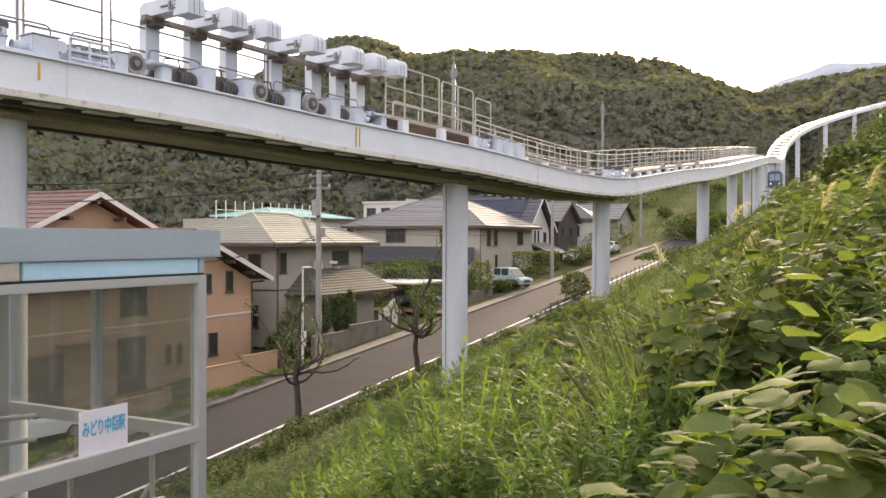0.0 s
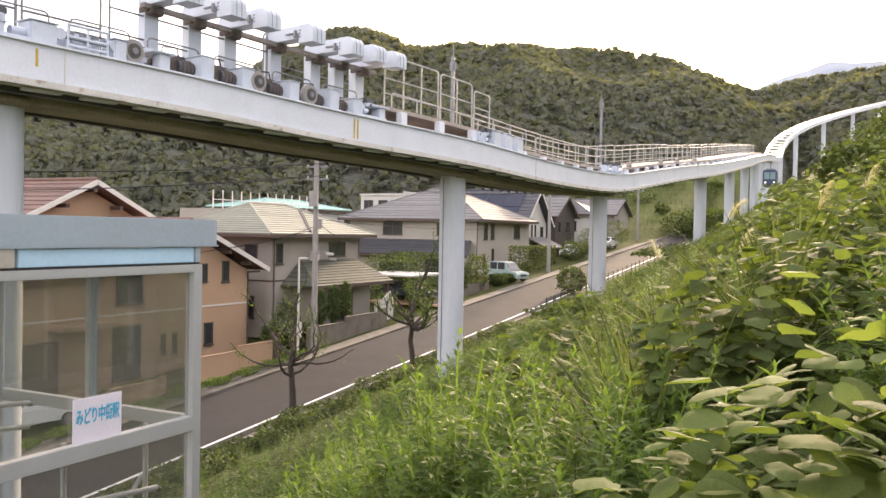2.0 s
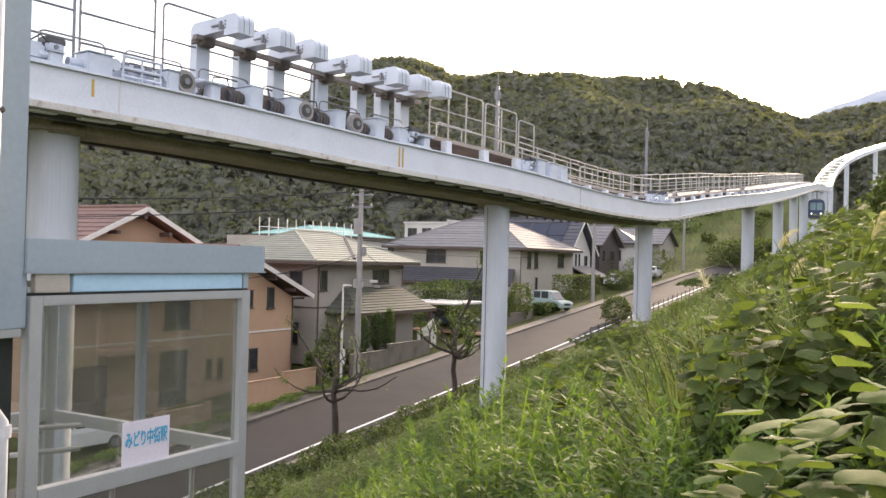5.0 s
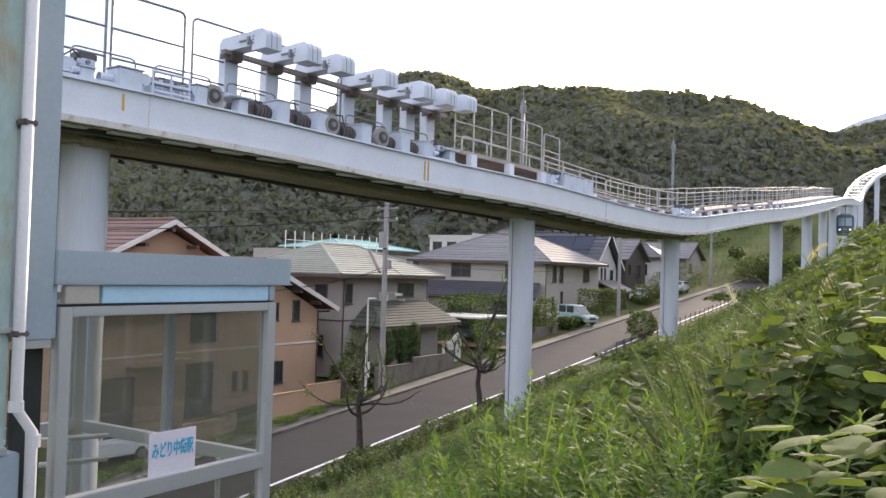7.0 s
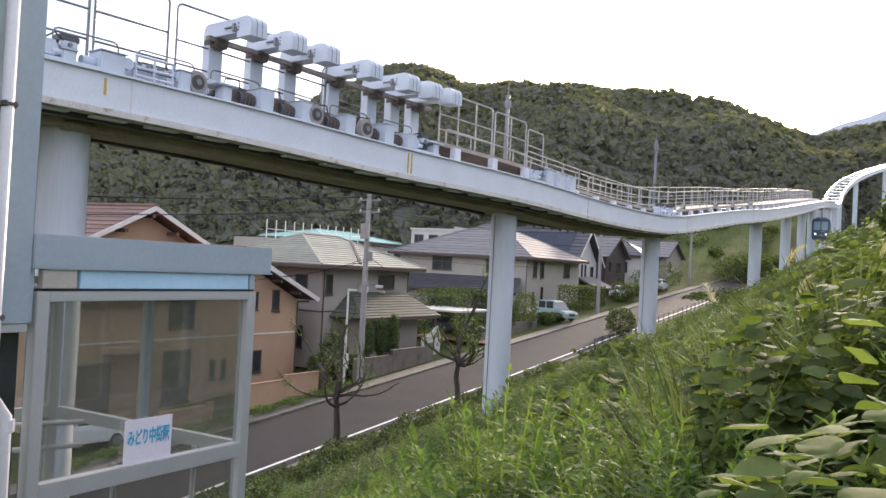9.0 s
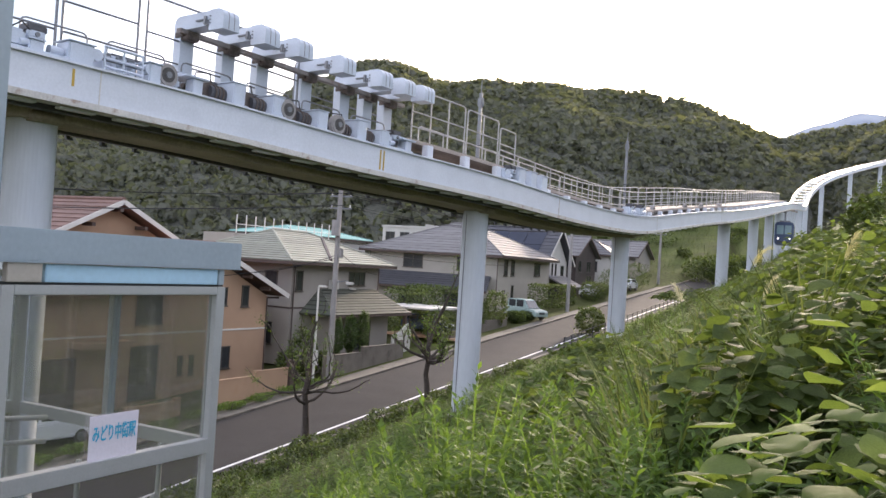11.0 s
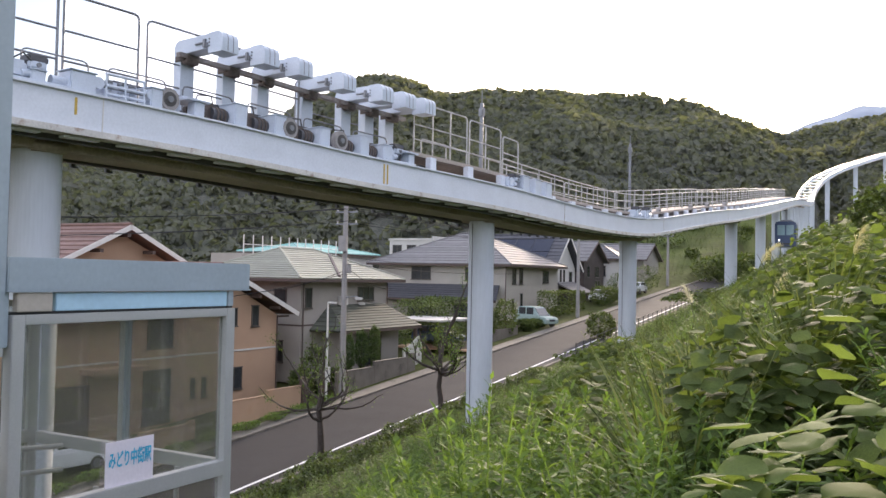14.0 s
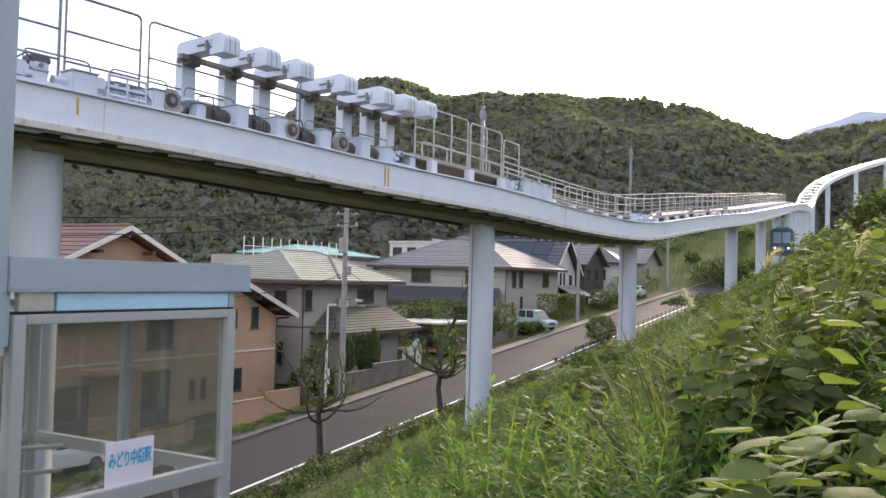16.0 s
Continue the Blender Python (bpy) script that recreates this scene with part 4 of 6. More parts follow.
def station():
    s = thing("station_entrance", (SX - 1.2, 4.2, 5.2), "grey-blue steel and glass station stair shelter with a flat roof", "station shelter", kind="structure")
    B = lambda items, bevel=0.004: boxes(*items, bevel=bevel)
    y0, y1, xb = 3.30, 5.20, SX - 2.3
    part("roof_fascia", B([((SX - 1.25, 4.31, 7.965), (2.5, 2.10, 0.20))], 0.006), M_STATION, s, "grey-blue sheet metal roof edge")
    part("roof_lip", B([((SX - 1.25, 4.31, 7.862), (2.52, 2.12, 0.012))], 0.003), M_STATION, s)
    part("blue_band", B([((SX - 0.04, 4.36, 7.795), (0.05, 1.52, 0.115))], 0.004), M_BAND, s, "light blue painted band under the roof edge")
    part("band_end", B([((SX - 0.03, 3.45, 7.795), (0.05, 0.24, 0.115))], 0.004), M_CREAM, s, "cream cover plate")
    part("band_corner", B([((SX - 0.035, 5.155, 7.795), (0.055, 0.06, 0.115))], 0.004), M_STATION, s)
    # solid black strip added as the shade between band and head rail
    part("shadow_gap", B([((SX - 0.05, 4.25, 7.729), (0.04, 1.9, 0.016))], 0.002), M_BLACK, s)
    for x in (SX, xb):
        part("corner_post", B([((x - 0.04, y1 - 0.045, 6.4), (0.08, 0.09, 2.64))]), M_ALU, s)
        part("corner_post", B([((x - 0.04, y0 + 0.04, 6.4), (0.08, 0.085, 2.64))]), M_ALU, s)
        part("head_rail", B([((x - 0.04, 4.25, 7.69), (0.075, 1.73, 0.06))]), M_ALU, s)
        part("mid_rail", B([((x - 0.04, 4.25, 6.50), (0.085, 1.73, 0.11))]), M_ALU, s)
        part("sill", B([((x - 0.04, 4.25, 5.15), (0.08, 1.73, 0.10))]), M_ALU, s)
        p = part("pane", B([((x - 0.05, 4.25, 7.11), (0.008, 1.72, 1.10))], 0), M_GLASS, s, "slightly dusty clear glass")
        p.visible_shadow = False
        p = part("pane", B([((x - 0.05, 4.25, 5.82), (0.008, 1.72, 1.24))], 0), M_GLASS, s, "slightly dusty clear glass")
        p.visible_shadow = False
    part("head_rail", B([((SX - 1.15, y1 - 0.04, 7.69), (2.14, 0.07, 0.06))]), M_ALU, s)
    part("mid_rail", B([((SX - 1.15, y1 - 0.04, 6.50), (2.14, 0.075, 0.10))]), M_ALU, s)
    p = part("pane", B([((SX - 1.15, y1 - 0.045, 7.11), (2.14, 0.008, 1.10))], 0), M_GLASS, s, "slightly dusty clear glass")
    p.visible_shadow = False
    part("mullion", B([((SX - 1.16, y1 - 0.04, 7.1), (0.06, 0.07, 1.12))]), M_ALU, s)
    part("mullion", B([((SX - 1.10, y1 - 0.06, 7.1), (0.035, 0.05, 1.12))]), M_STATION, s)
    part("mullion", B([((xb - 0.04, 4.60, 7.1), (0.07, 0.06, 1.12))]), M_ALU, s)
    part("mullion", B([((xb + 0.0, 3.55, 7.1), (0.10, 0.16, 1.12))]), M_STATION, s)
    for z, x in ((6.62, xb + 0.5), (6.42, xb + 0.5), (6.12, SX - 0.35), (5.75, SX - 0.35)):
        part("handrail", span(bmesh.new(), (x, y0 + 0.1, z), (x + 0.1, y1 - 0.2, z - 0.12), 0.022, 8), M_ALU, s, "steel tube handrail")
    for x, y in ((SX - 0.32, 4.95), (SX - 0.32, 4.2), (xb + 0.52, 4.3)):
        part("handrail_post", span(bmesh.new(), (x, y, 5.2), (x, y, 6.5), 0.02, 8), M_ALU, s)
    part("brace", span(bmesh.new(), (SX - 0.35, 4.3, 5.35), (SX - 0.35, 4.95, 6.1), 0.018, 8), M_ALU, s)
    part("floor_slab", B([((SX - 1.15, 4.2, 5.05), (2.5, 2.2, 0.12))]), M_CONC, s)
    # wall of the station hall
    part("hall_wall", B([((SX - 0.13, 2.77, 9.3), (0.24, 0.98, 3.55))], 0.01), M_STATION, s)
    part("hall_wall", B([((SX - 0.13, 3.175, 7.70), (0.22, 0.225, 0.34))], 0.006), M_STATION, s)
    part("aqua_panel", B([((SX + 0.01, 2.52, 8.3), (0.03, 0.88, 3.9))], 0.006), M_AQUA, s, "faded aqua panel streaked with rust")
    part("panel_rail", B([((SX + 0.03, 2.60, 7.60), (0.04, 0.72, 0.035))]), M_ALU, s)
    part("panel_rail", B([((SX + 0.03, 2.60, 6.92), (0.04, 0.72, 0.045))]), M_ALU, s)
    part("window_head", B([((SX - 0.06, 3.16, 7.505), (0.09, 0.19, 0.05))]), M_ALU, s)
    part("door_pane", B([((SX - 0.08, 3.14, 6.3), (0.02, 0.20, 2.35))], 0), M_WINDOW, s, "dark glass side pane")
    part("hall_plinth", B([((SX - 0.10, 2.4, 6.05), (0.28, 1.3, 1.7))], 0.01), M_STATION, s)
    # down pipe
    py, px = 2.99, SX + 0.07
    pts = [(px, py, 11.0), (px, py, 7.16), (px + 0.02, py + 0.09, 7.02), (px + 0.02, py + 0.10, 5.0)]
    part("down_pipe", rods(pts, 0.034, 14), M_PIPE, s, "grey-white plastic rain pipe", smooth=True)
    for z in (8.78, 7.58):
        part("pipe_bracket", B([((px - 0.03, py, z), (0.13, 0.09, 0.035))], 0.008), M_RUST, s, "rusty pipe bracket")
    part("pipe_collar", span(bmesh.new(), (px, py, 7.14), (px, py, 7.20), 0.042, 14), M_PIPE, s)
    part("pipe_collar", span(bmesh.new(), (px + 0.02, py + 0.10, 6.93), (px + 0.02, py + 0.10, 7.0), 0.042, 14), M_PIPE, s)
    return s


station()


def station_sign():
    y0, y1, z0, z1 = 4.02, 4.43, 6.555, 6.855
    x = SX - 0.025
    p = thing("station_sign", (x, 4.225, z0), "pale paper station sign with cyan lettering behind glass", "sign")
    part("sheet", boxes(((x, (y0 + y1) / 2, (z0 + z1) / 2), (0.006, y1 - y0, z1 - z0)), bevel=0.001), M_SIGN, p)
    cu = bpy.data.curves.new("lettering", "FONT")
    cu.body, cu.size, cu.align_x, cu.align_y, cu.extrude = "みどり中街駅", 0.061, "CENTER", "CENTER", 0.0008
    cu.offset = 0.0014
    cu.materials.append(M_INK)
    ob = new("lettering", cu)
    ob.parent = p
    ob.matrix_basis = Matrix.Translation((0.006, 0.0, 0.17)) @ Euler((radians(90), 0, radians(90))).to_matrix().to_4x4() @ Matrix.Diagonal((1, 1.9, 1, 1))
    tagged(ob, "tall cyan painted characters")


station_sign()


# ---- houses ----
def slope(name, a, b, c, d, n, material, parent, label=""):
    """A roof slope with eave a-b and ridge d-c (c may equal d): a slab and n courses of tiles on it."""
    a, b, c, d = (Vector(p) for p in (a, b, c, d))
    nor = (b - a).cross(d - a if (d - a).length > 0.01 else c - a).normalized()
    if nor.z < 0:
        nor = -nor
    bm = bmesh.new()
    ring = [a, b, c, d] if (c - d).length > 0.01 else [a, b, c]
    sweep(bm, [[p - nor * 0.10 for p in ring], list(ring)])
    slab = part(name, bm, material, parent, label)
    for k in range(n):
        u0, u1 = k / n, min(1.0, (k + 1.12) / n)
        p, q = a.lerp(d, u0), b.lerp(c, u0)
        r, s = b.lerp(c, u1), a.lerp(d, u1)
        bm = bmesh.new()
        lo, hi = nor * 0.060, nor * 0.010
        zero = nor * 0.004
        sweep(bm, [[p + zero, q + zero, r + zero, s + zero], [p + lo, q + lo, r + hi, s + hi]])
        part("tile_course", bm, material, slab)
    return slab


def window(parent, face, plane, u0, u1, z0, z1, bars=1, frame=None):
    def b(u, v, w, h, lo, hi):
        mid_ = plane + (lo + hi) / 2 * (1 if face == "x" else -1)
        return ((mid_, u, v), (hi - lo, w, h)) if face == "x" else ((u, mid_, v), (w, hi - lo, h))
    um, zm, du, dz = (u0 + u1) / 2, (z0 + z1) / 2, u1 - u0, z1 - z0
    w = part("window", boxes(b(um, zm, du, dz, -0.05, 0.012)), M_WINDOW, parent, "dark glazed window")
    f = frame or M_FRAME_BR
    t = 0.06
    for args in ((um, z1 - t / 2, du + 0.06, t), (um, z0 + t / 2, du + 0.06, t), (u0 + t / 2, zm, t, dz - 2 * t), (u1 - t / 2, zm, t, dz - 2 * t)):
        part("window_frame", boxes(b(*args, 0.0, 0.05)), f, w)
    for k in range(bars):
        part("window_frame", boxes(b(u0 + du * (k + 1) / (bars + 1), zm, 0.045, dz - 2 * t, 0.013, 0.04)), f, w)
    part("window_sill", boxes(b(um, z0 - 0.03, du + 0.12, 0.05, 0.0, 0.09)), f, w)
    return w


def band(parent, x0, x1, y0, y1, z, h, out, material, name="wall_band"):
    part(name, boxes((((x0 + x1) / 2, (y0 + y1) / 2, z), (x1 - x0 + 2 * out, y1 - y0 + 2 * out, h))), material, parent)


def gutter(parent, a, b, material=None):
    part("gutter", beam(bmesh.new(), a, b, 0.12, 0.11), material or M_TRIMD, parent)


def pipe(parent, x, y, z0, z1, material=None):
    part("rain_pipe", span(bmesh.new(), (x, y, z0), (x, y, z1), 0.045, 8), material or M_TRIMD, parent)


def hip_roof(parent, x0, x1, y0, y1, z, rise, along_y, n, material, run=None, trim=None):
    """A hipped roof over eaves x0..x1, y0..y1 with its ridge along y or x."""
    cx, cy = (x0 + x1) / 2, (y0 + y1) / 2
    if along_y:
        k = run or (x1 - x0) / 2
        r0, r1 = (cx, y0 + k, z + rise), (cx, y1 - k, z + rise)
        slope("roof", (x1, y0, z), (x1, y1, z), r1, r0, n, material, parent)
        slope("roof", (x0, y1, z), (x0, y0, z), r0, r1, n, material, parent)
        slope("roof", (x0, y0, z), (x1, y0, z), r0, r0, n, material, parent)
        slope("roof", (x1, y1, z), (x0, y1, z), r1, r1, n, material, parent)
    else:
        k = run or (y1 - y0) / 2
        r0, r1 = (x0 + k, cy, z + rise), (x1 - k, cy, z + rise)
        slope("roof", (x0, y0, z), (x1, y0, z), r1, r0, n, material, parent)
        slope("roof", (x1, y1, z), (x0, y1, z), r0, r1, n, material, parent)
        slope("roof", (x1, y0, z), (x1, y1, z), r1, r1, n, material, parent)
        slope("roof", (x0, y1, z), (x0, y0, z), r0, r0, n, material, parent)
    corners = [(x0, y0, z), (x1, y0, z), (x1, y1, z), (x0, y1, z)]
    ends = [r0, r0, r1, r1] if along_y else [r0, r1, r1, r0]
    for c, e in zip(corners, ends):
        part("hip_cap", span(bmesh.new(), Vector(c) + Vector((0, 0, 0.05)), Vector(e) + Vector((0, 0, 0.05)), 0.075, 8), material, parent)
    part("ridge_cap", span(bmesh.new(), Vector(r0) + Vector((0, 0, 0.05)), Vector(r1) + Vector((0, 0, 0.05)), 0.09, 8), material, parent)
    for a, b in zip(corners, corners[1:] + corners[:1]):
        part("eave_board", beam(bmesh.new(), Vector(a) - Vector((0, 0, 0.12)), Vector(b) - Vector((0, 0, 0.12)), 0.05, 0.18), trim or M_TRIMD, parent)
    part("soffit", boxes(((cx, cy, z - 0.17), (x1 - x0 - 0.06, y1 - y0 - 0.06, 0.03))), trim or M_TRIMD, parent)


def gable_x(parent, x0, x1, ym, half, z_eave, z_ridge, n, material, trim):
    """A gable roof with its ridge along x, verge boards at the ends."""
    ridge_, ya, yb = z_ridge, ym - half, ym + half
    slope("roof", (x0, ya, z_eave), (x1, ya, z_eave), (x1, ym, ridge_), (x0, ym, ridge_), n, material, parent)
    slope("roof", (x1, yb, z_eave), (x0, yb, z_eave), (x0, ym, ridge_), (x1, ym, ridge_), n, material, parent)
    part("ridge_cap", span(bmesh.new(), (x0, ym, ridge_ + 0.06), (x1, ym, ridge_ + 0.06), 0.10, 8), material, parent)
    for x in (x0 - 0.03, x1 + 0.03):
        for y in (ya, yb):
            part("verge_board", beam(bmesh.new(), (x, y, z_eave - 0.10), (x, ym, ridge_ - 0.10), 0.05, 0.26), trim, parent)
    for y in (ya, yb):
        gutter(parent, (x0, y, z_eave - 0.08), (x1, y, z_eave - 0.08))


def salmon_house():
    zb = z_road(35) - 0.9
    h = thing("house", (-38, 34, zb), "salmon rendered two-storey house with brown tiled gables", "house", "houses along the street")
    x1, y0, y1 = -33.4, 24.5, 40.85
    part("wall", boxes(((x1 - 4.6, (y0 + y1) / 2, (zb + 5.5) / 2), (9.2, y1 - y0, 5.5 - zb))), M_ORANGE, h)
    bm = bmesh.new()
    prism(bm, [(29.7, 5.5), (y1, 5.5), (35.3, 8.0)], "x", x1 - 9.2, x1)
    part("gable_wall", bm, M_ORANGE, h)
    slope("roof", (x1 + 0.6, y0 - 0.6, 5.55), (x1 + 0.6, 29.6, 5.55), (x1 - 4.5, 29.6, 6.6), (x1 - 4.5, y0 - 0.6, 6.6), 7, M_TILE_RED, h)
    gable_x(h, x1 - 9.0, x1 + 0.75, 35.3, 6.6, 5.64, 8.36, 12, M_TILE_RED, M_TRIMW)
    # taller rear wing
    bm = bmesh.new()
    prism(bm, [(29.9, 5.4), (37.6, 5.4), (37.6, 8.35), (33.7, 10.05), (29.9, 8.35)], "x", -47.5, -38.8)
    part("gable_wall", bm, M_ORANGE, h)
    gable_x(h, -48.3, -37.9, 33.7, 4.9, 8.22, 10.45, 9, M_TILE_RED, M_TRIMW)
    for y in (31.8, 33.6, 35.4):
        part("purlin_end", boxes(((-38.3, y, 9.0 if y != 33.6 else 9.9), (0.8, 0.22, 0.2))), M_TRIMD, h)
    for y in (36.0, 38.5, 40.2):
        part("purlin_end", boxes(((x1 + 0.35, y, 5.5 + (6.6 - (y - 35.3)) * 0.40 - 0.22), (0.7, 0.16, 0.18))), M_TRIMD, h)
    part("wall_band", boxes(((x1 + 0.02, (y0 + y1) / 2, 3.62), (0.05, y1 - y0 + 0.02, 0.09))), M_TRIMW, h)
    for a in ((36.75, 37.35, 4.98, 6.0), (38.55, 39.15, 4.9, 6.12), (37.15, 37.85, 1.45, 2.7), (33.9, 34.25, 1.35, 2.4), (34.72, 35.07, 1.3, 2.38), (27.0, 27.5, 1.2, 2.6)):
        window(h, "x", x1, *a, bars=0)
    window(h, "x", x1, 30.7, 32.5, 0.35, 3.05, bars=2)
    window(h, "x", x1, 30.9, 32.6, 4.1, 6.3, bars=1)
    window(h, "x", x1, 34.2, 35.6, 6.0, 6.6, bars=1)
    part("porch_wall", boxes(((x1 + 0.18, 26.0, 1.0), (0.34, 2.6, 3.4))), M_TRIMD, h, "dark brown entrance panel")
    part("balcony", boxes(((x1 + 0.5, 28.6, 3.3), (1.0, 3.2, 0.25))), M_ORANGE, h)
    pipe(h, x1 + 0.10, y1 - 0.12, zb, 5.4)
    gutter(h, (x1 + 0.1, y1 - 0.1, 5.42), (x1 + 0.1, y1 + 0.9, 5.42), M_TRIMD)
    return h


def green_roof_house():
    zb = z_road(46)
    h = thing("house", (-38, 48, zb), "grey-beige two-storey house with a pale green hipped roof", "house", "houses along the street")
    x0, x1, y0, y1 = -42.0, -33.5, 43.2, 53.2
    part("wall", boxes((((x0 + x1) / 2, (y0 + y1) / 2, (zb + 7.5) / 2), (x1 - x0, y1 - y0, 7.5 - zb))), M_BEIGE, h)
    hip_roof(h, x0 - 0.8, x1 + 0.85, y0 - 1.2, y1 + 1.1, 7.68, 1.95, True, 14, M_TILE_GREEN, run=4.2)
    part("roof_joint", beam(bmesh.new(), (-32.9, 46.4, 7.84), (-36.9, 50.7, 9.38), 0.16, 0.10), M_TRIMD, h)
    part("wing_wall", boxes(((-34.0, 49.4, (zb + 4.6) / 2), (3.4, 7.0, 4.6 - zb))), M_BEIGE, h)
    slope("roof", (-31.2, 44.7, 4.42), (-31.2, 54.3, 4.42), (-33.45, 52.5, 5.98), (-33.45, 46.1, 5.98), 10, M_TILE_SHADED, h)
    slope("roof", (-33.45, 44.1, 4.42), (-31.2, 44.7, 4.42), (-33.45, 46.1, 5.98), (-33.45, 46.1, 5.98), 6, M_TILE_SHADED, h)
    part("eave_board", beam(bmesh.new(), (-31.2, 44.7, 4.33), (-31.2, 54.3, 4.33), 0.06, 0.16), M_TRIMD, h)
    part("porch_post", boxes(((-31.5, 53.9, (zb + 4.3) / 2 + 0.2), (0.22, 0.22, 4.3 - zb))), M_TRIMD, h)
    window(h, "x", x1, 49.4, 51.4, 6.2, 7.15, bars=2)
    window(h, "x", x1, 43.6, 44.3, 5.8, 7.1, bars=0)
    window(h, "y", y0, -35.6, -34.6, 5.9, 7.0, bars=0)
    window(h, "x", -32.3, 48.2, 50.6, 1.9, 3.9, bars=1)
    window(h, "y", y0, -36.4, -34.8, 2.4, 3.8, bars=1)
    pipe(h, x1 + 0.08, 43.35, zb, 7.4)
    pipe(h, x1 + 0.08, 53.1, 5.9, 7.4)
    part("wall_band", boxes((((x0 + x1) / 2, (y0 + y1) / 2, 4.75), (x1 - x0 + 0.05, y1 - y0 + 0.05, 0.10))), M_TRIMD, h)
    part("air_conditioner", boxes(((x1 + 0.22, 47.4, 6.25), (0.32, 0.8, 0.6)), bevel=0.03), M_PALE, h)
    part("lamp_bracket", boxes(((x1 + 0.3, 49.5, 6.0), (0.5, 0.18, 0.16)), bevel=0.03), M_PALE, h)
    return h


def grey_roof_house():
    zb = z_road(82) - 0.5
    h = thing("house", (-42, 84, zb), "cream two-storey house with a wide grey hipped roof", "house", "houses along the street")
    x0, x1, y0, y1 = -49.6, -35.0, 77.0, 91.0
    part("wall", boxes((((x0 + x1) / 2, (y0 + y1) / 2, (zb + 9.1) / 2), (x1 - x0, y1 - y0, 9.1 - zb))), M_CREAM, h)
    hip_roof(h, x0 - 0.9, x1 + 1.0, y0 - 1.0, y1 + 0.4, 9.25, 3.35, False, 12, M_TILE_GREY, run=7.2)
    slope("roof", (x0 - 1, 74.2, 5.75), (x1 + 0.3, 74.2, 5.75), (x1 - 0.6, 76.95, 7.2), (x0 - 1, 76.95, 7.2), 7, M_TILE_DARK, h)
    part("wing_wall", boxes((((x0 + x1) / 2 - 0.3, 76.1, (zb + 5.7) / 2), (x1 - x0 - 0.6, 2.0, 5.7 - zb))), M_BEIGE, h)
    part("eave_board", beam(bmesh.new(), (x0 - 1, 74.2, 5.65), (x1 + 0.3, 74.2, 5.65), 0.06, 0.18), M_TRIMD, h)
    window(h, "y", y0, -45.6, -43.3, 7.6, 8.95, bars=1)
    window(h, "y", y0, -39.4, -38.4, 7.6, 8.9, bars=0)
    window(h, "y", 75.1, -44.8, -42.0, 3.9, 5.4, bars=1)
    window(h, "y", 75.1, -39.6, -37.2, 3.9, 5.4, bars=1)
    for a in ((78.6, 79.5, 7.3, 8.9), (80.3, 81.2, 7.3, 8.9), (78.5, 79.1, 4.6, 5.9), (80.6, 81.2, 4.9, 6.4), (86.5, 88.2, 7.4, 8.8)):
        window(h, "x", x1, *a, bars=0)
    pipe(h, x1 + 0.06, y0 - 0.06, zb, 9.0)
    return h


def solar_house():
    zb = z_road(95) - 0.3
    h = thing("house", (-42, 95, zb), "pale plastered house with solar panels on its gable roof", "house", "houses along the street")
    x0, x1, y0, y1 = -50.0, -36.0, 92.0, 99.2
    part("wall", boxes((((x0 + x1) / 2, (y0 + y1) / 2, (zb + 9.2) / 2), (x1 - x0, y1 - y0, 9.2 - zb))), M_PALE, h)
    bm = bmesh.new()
    prism(bm, [(y0, 9.2), (y1, 9.2), (95.6, 12.55)], "x", x0, x1)
    part("gable_wall", bm, M_PALE, h)
    gable_x(h, x0, x1 + 0.7, 95.6, 4.6, 8.9, 13.05, 10, M_TILE_DARK, M_TRIMW)
    e, r = Vector((0, 91.2, 9.1)), Vector((0, 95.4, 12.89))
    n = Vector((0, -(r - e).z, (r - e).y)).normalized() * 0.10
    for i in range(5):
        for j in range(2):
            xa, xb = x1 - 1.0 - i * 2.35, x1 - 3.25 - i * 2.35
            p, q = e.lerp(r, 0.08 + 0.42 * j), e.lerp(r, 0.48 + 0.42 * j)
            bm = bmesh.new()
            ring = [Vector((xa, p.y, p.z)), Vector((xb, p.y, p.z)), Vector((xb, q.y, q.z)), Vector((xa, q.y, q.z))]
            sweep(bm, [[k + n * 0.55 for k in ring], [k + n for k in ring]])
            part("solar_panel", bm, M_SOLAR, h, "dark blue-black solar panel")
    for a in ((94.2, 94.7, 7.2, 9.0), (95.3, 95.8, 7.2, 9.0), (97.2, 98.2, 7.0, 8.8)):
        window(h, "x", x1, *a, bars=0)
    slope("roof", (x1 + 2.6, 92.6, 6.4), (x1 + 2.6, 98.6, 6.4), (x1, 98.6, 7.6), (x1, 92.6, 7.6), 5, M_TILE_GREY, h)
    part("porch_wall", boxes(((x1 + 1.1, 95.6, (zb + 6.4) / 2), (2.0, 5.4, 6.4 - zb))), M_BROWN, h)
    window(h, "y", 92.85, x1 + 0.4, x1 + 1.6, 4.9, 6.1, bars=0)
    return h


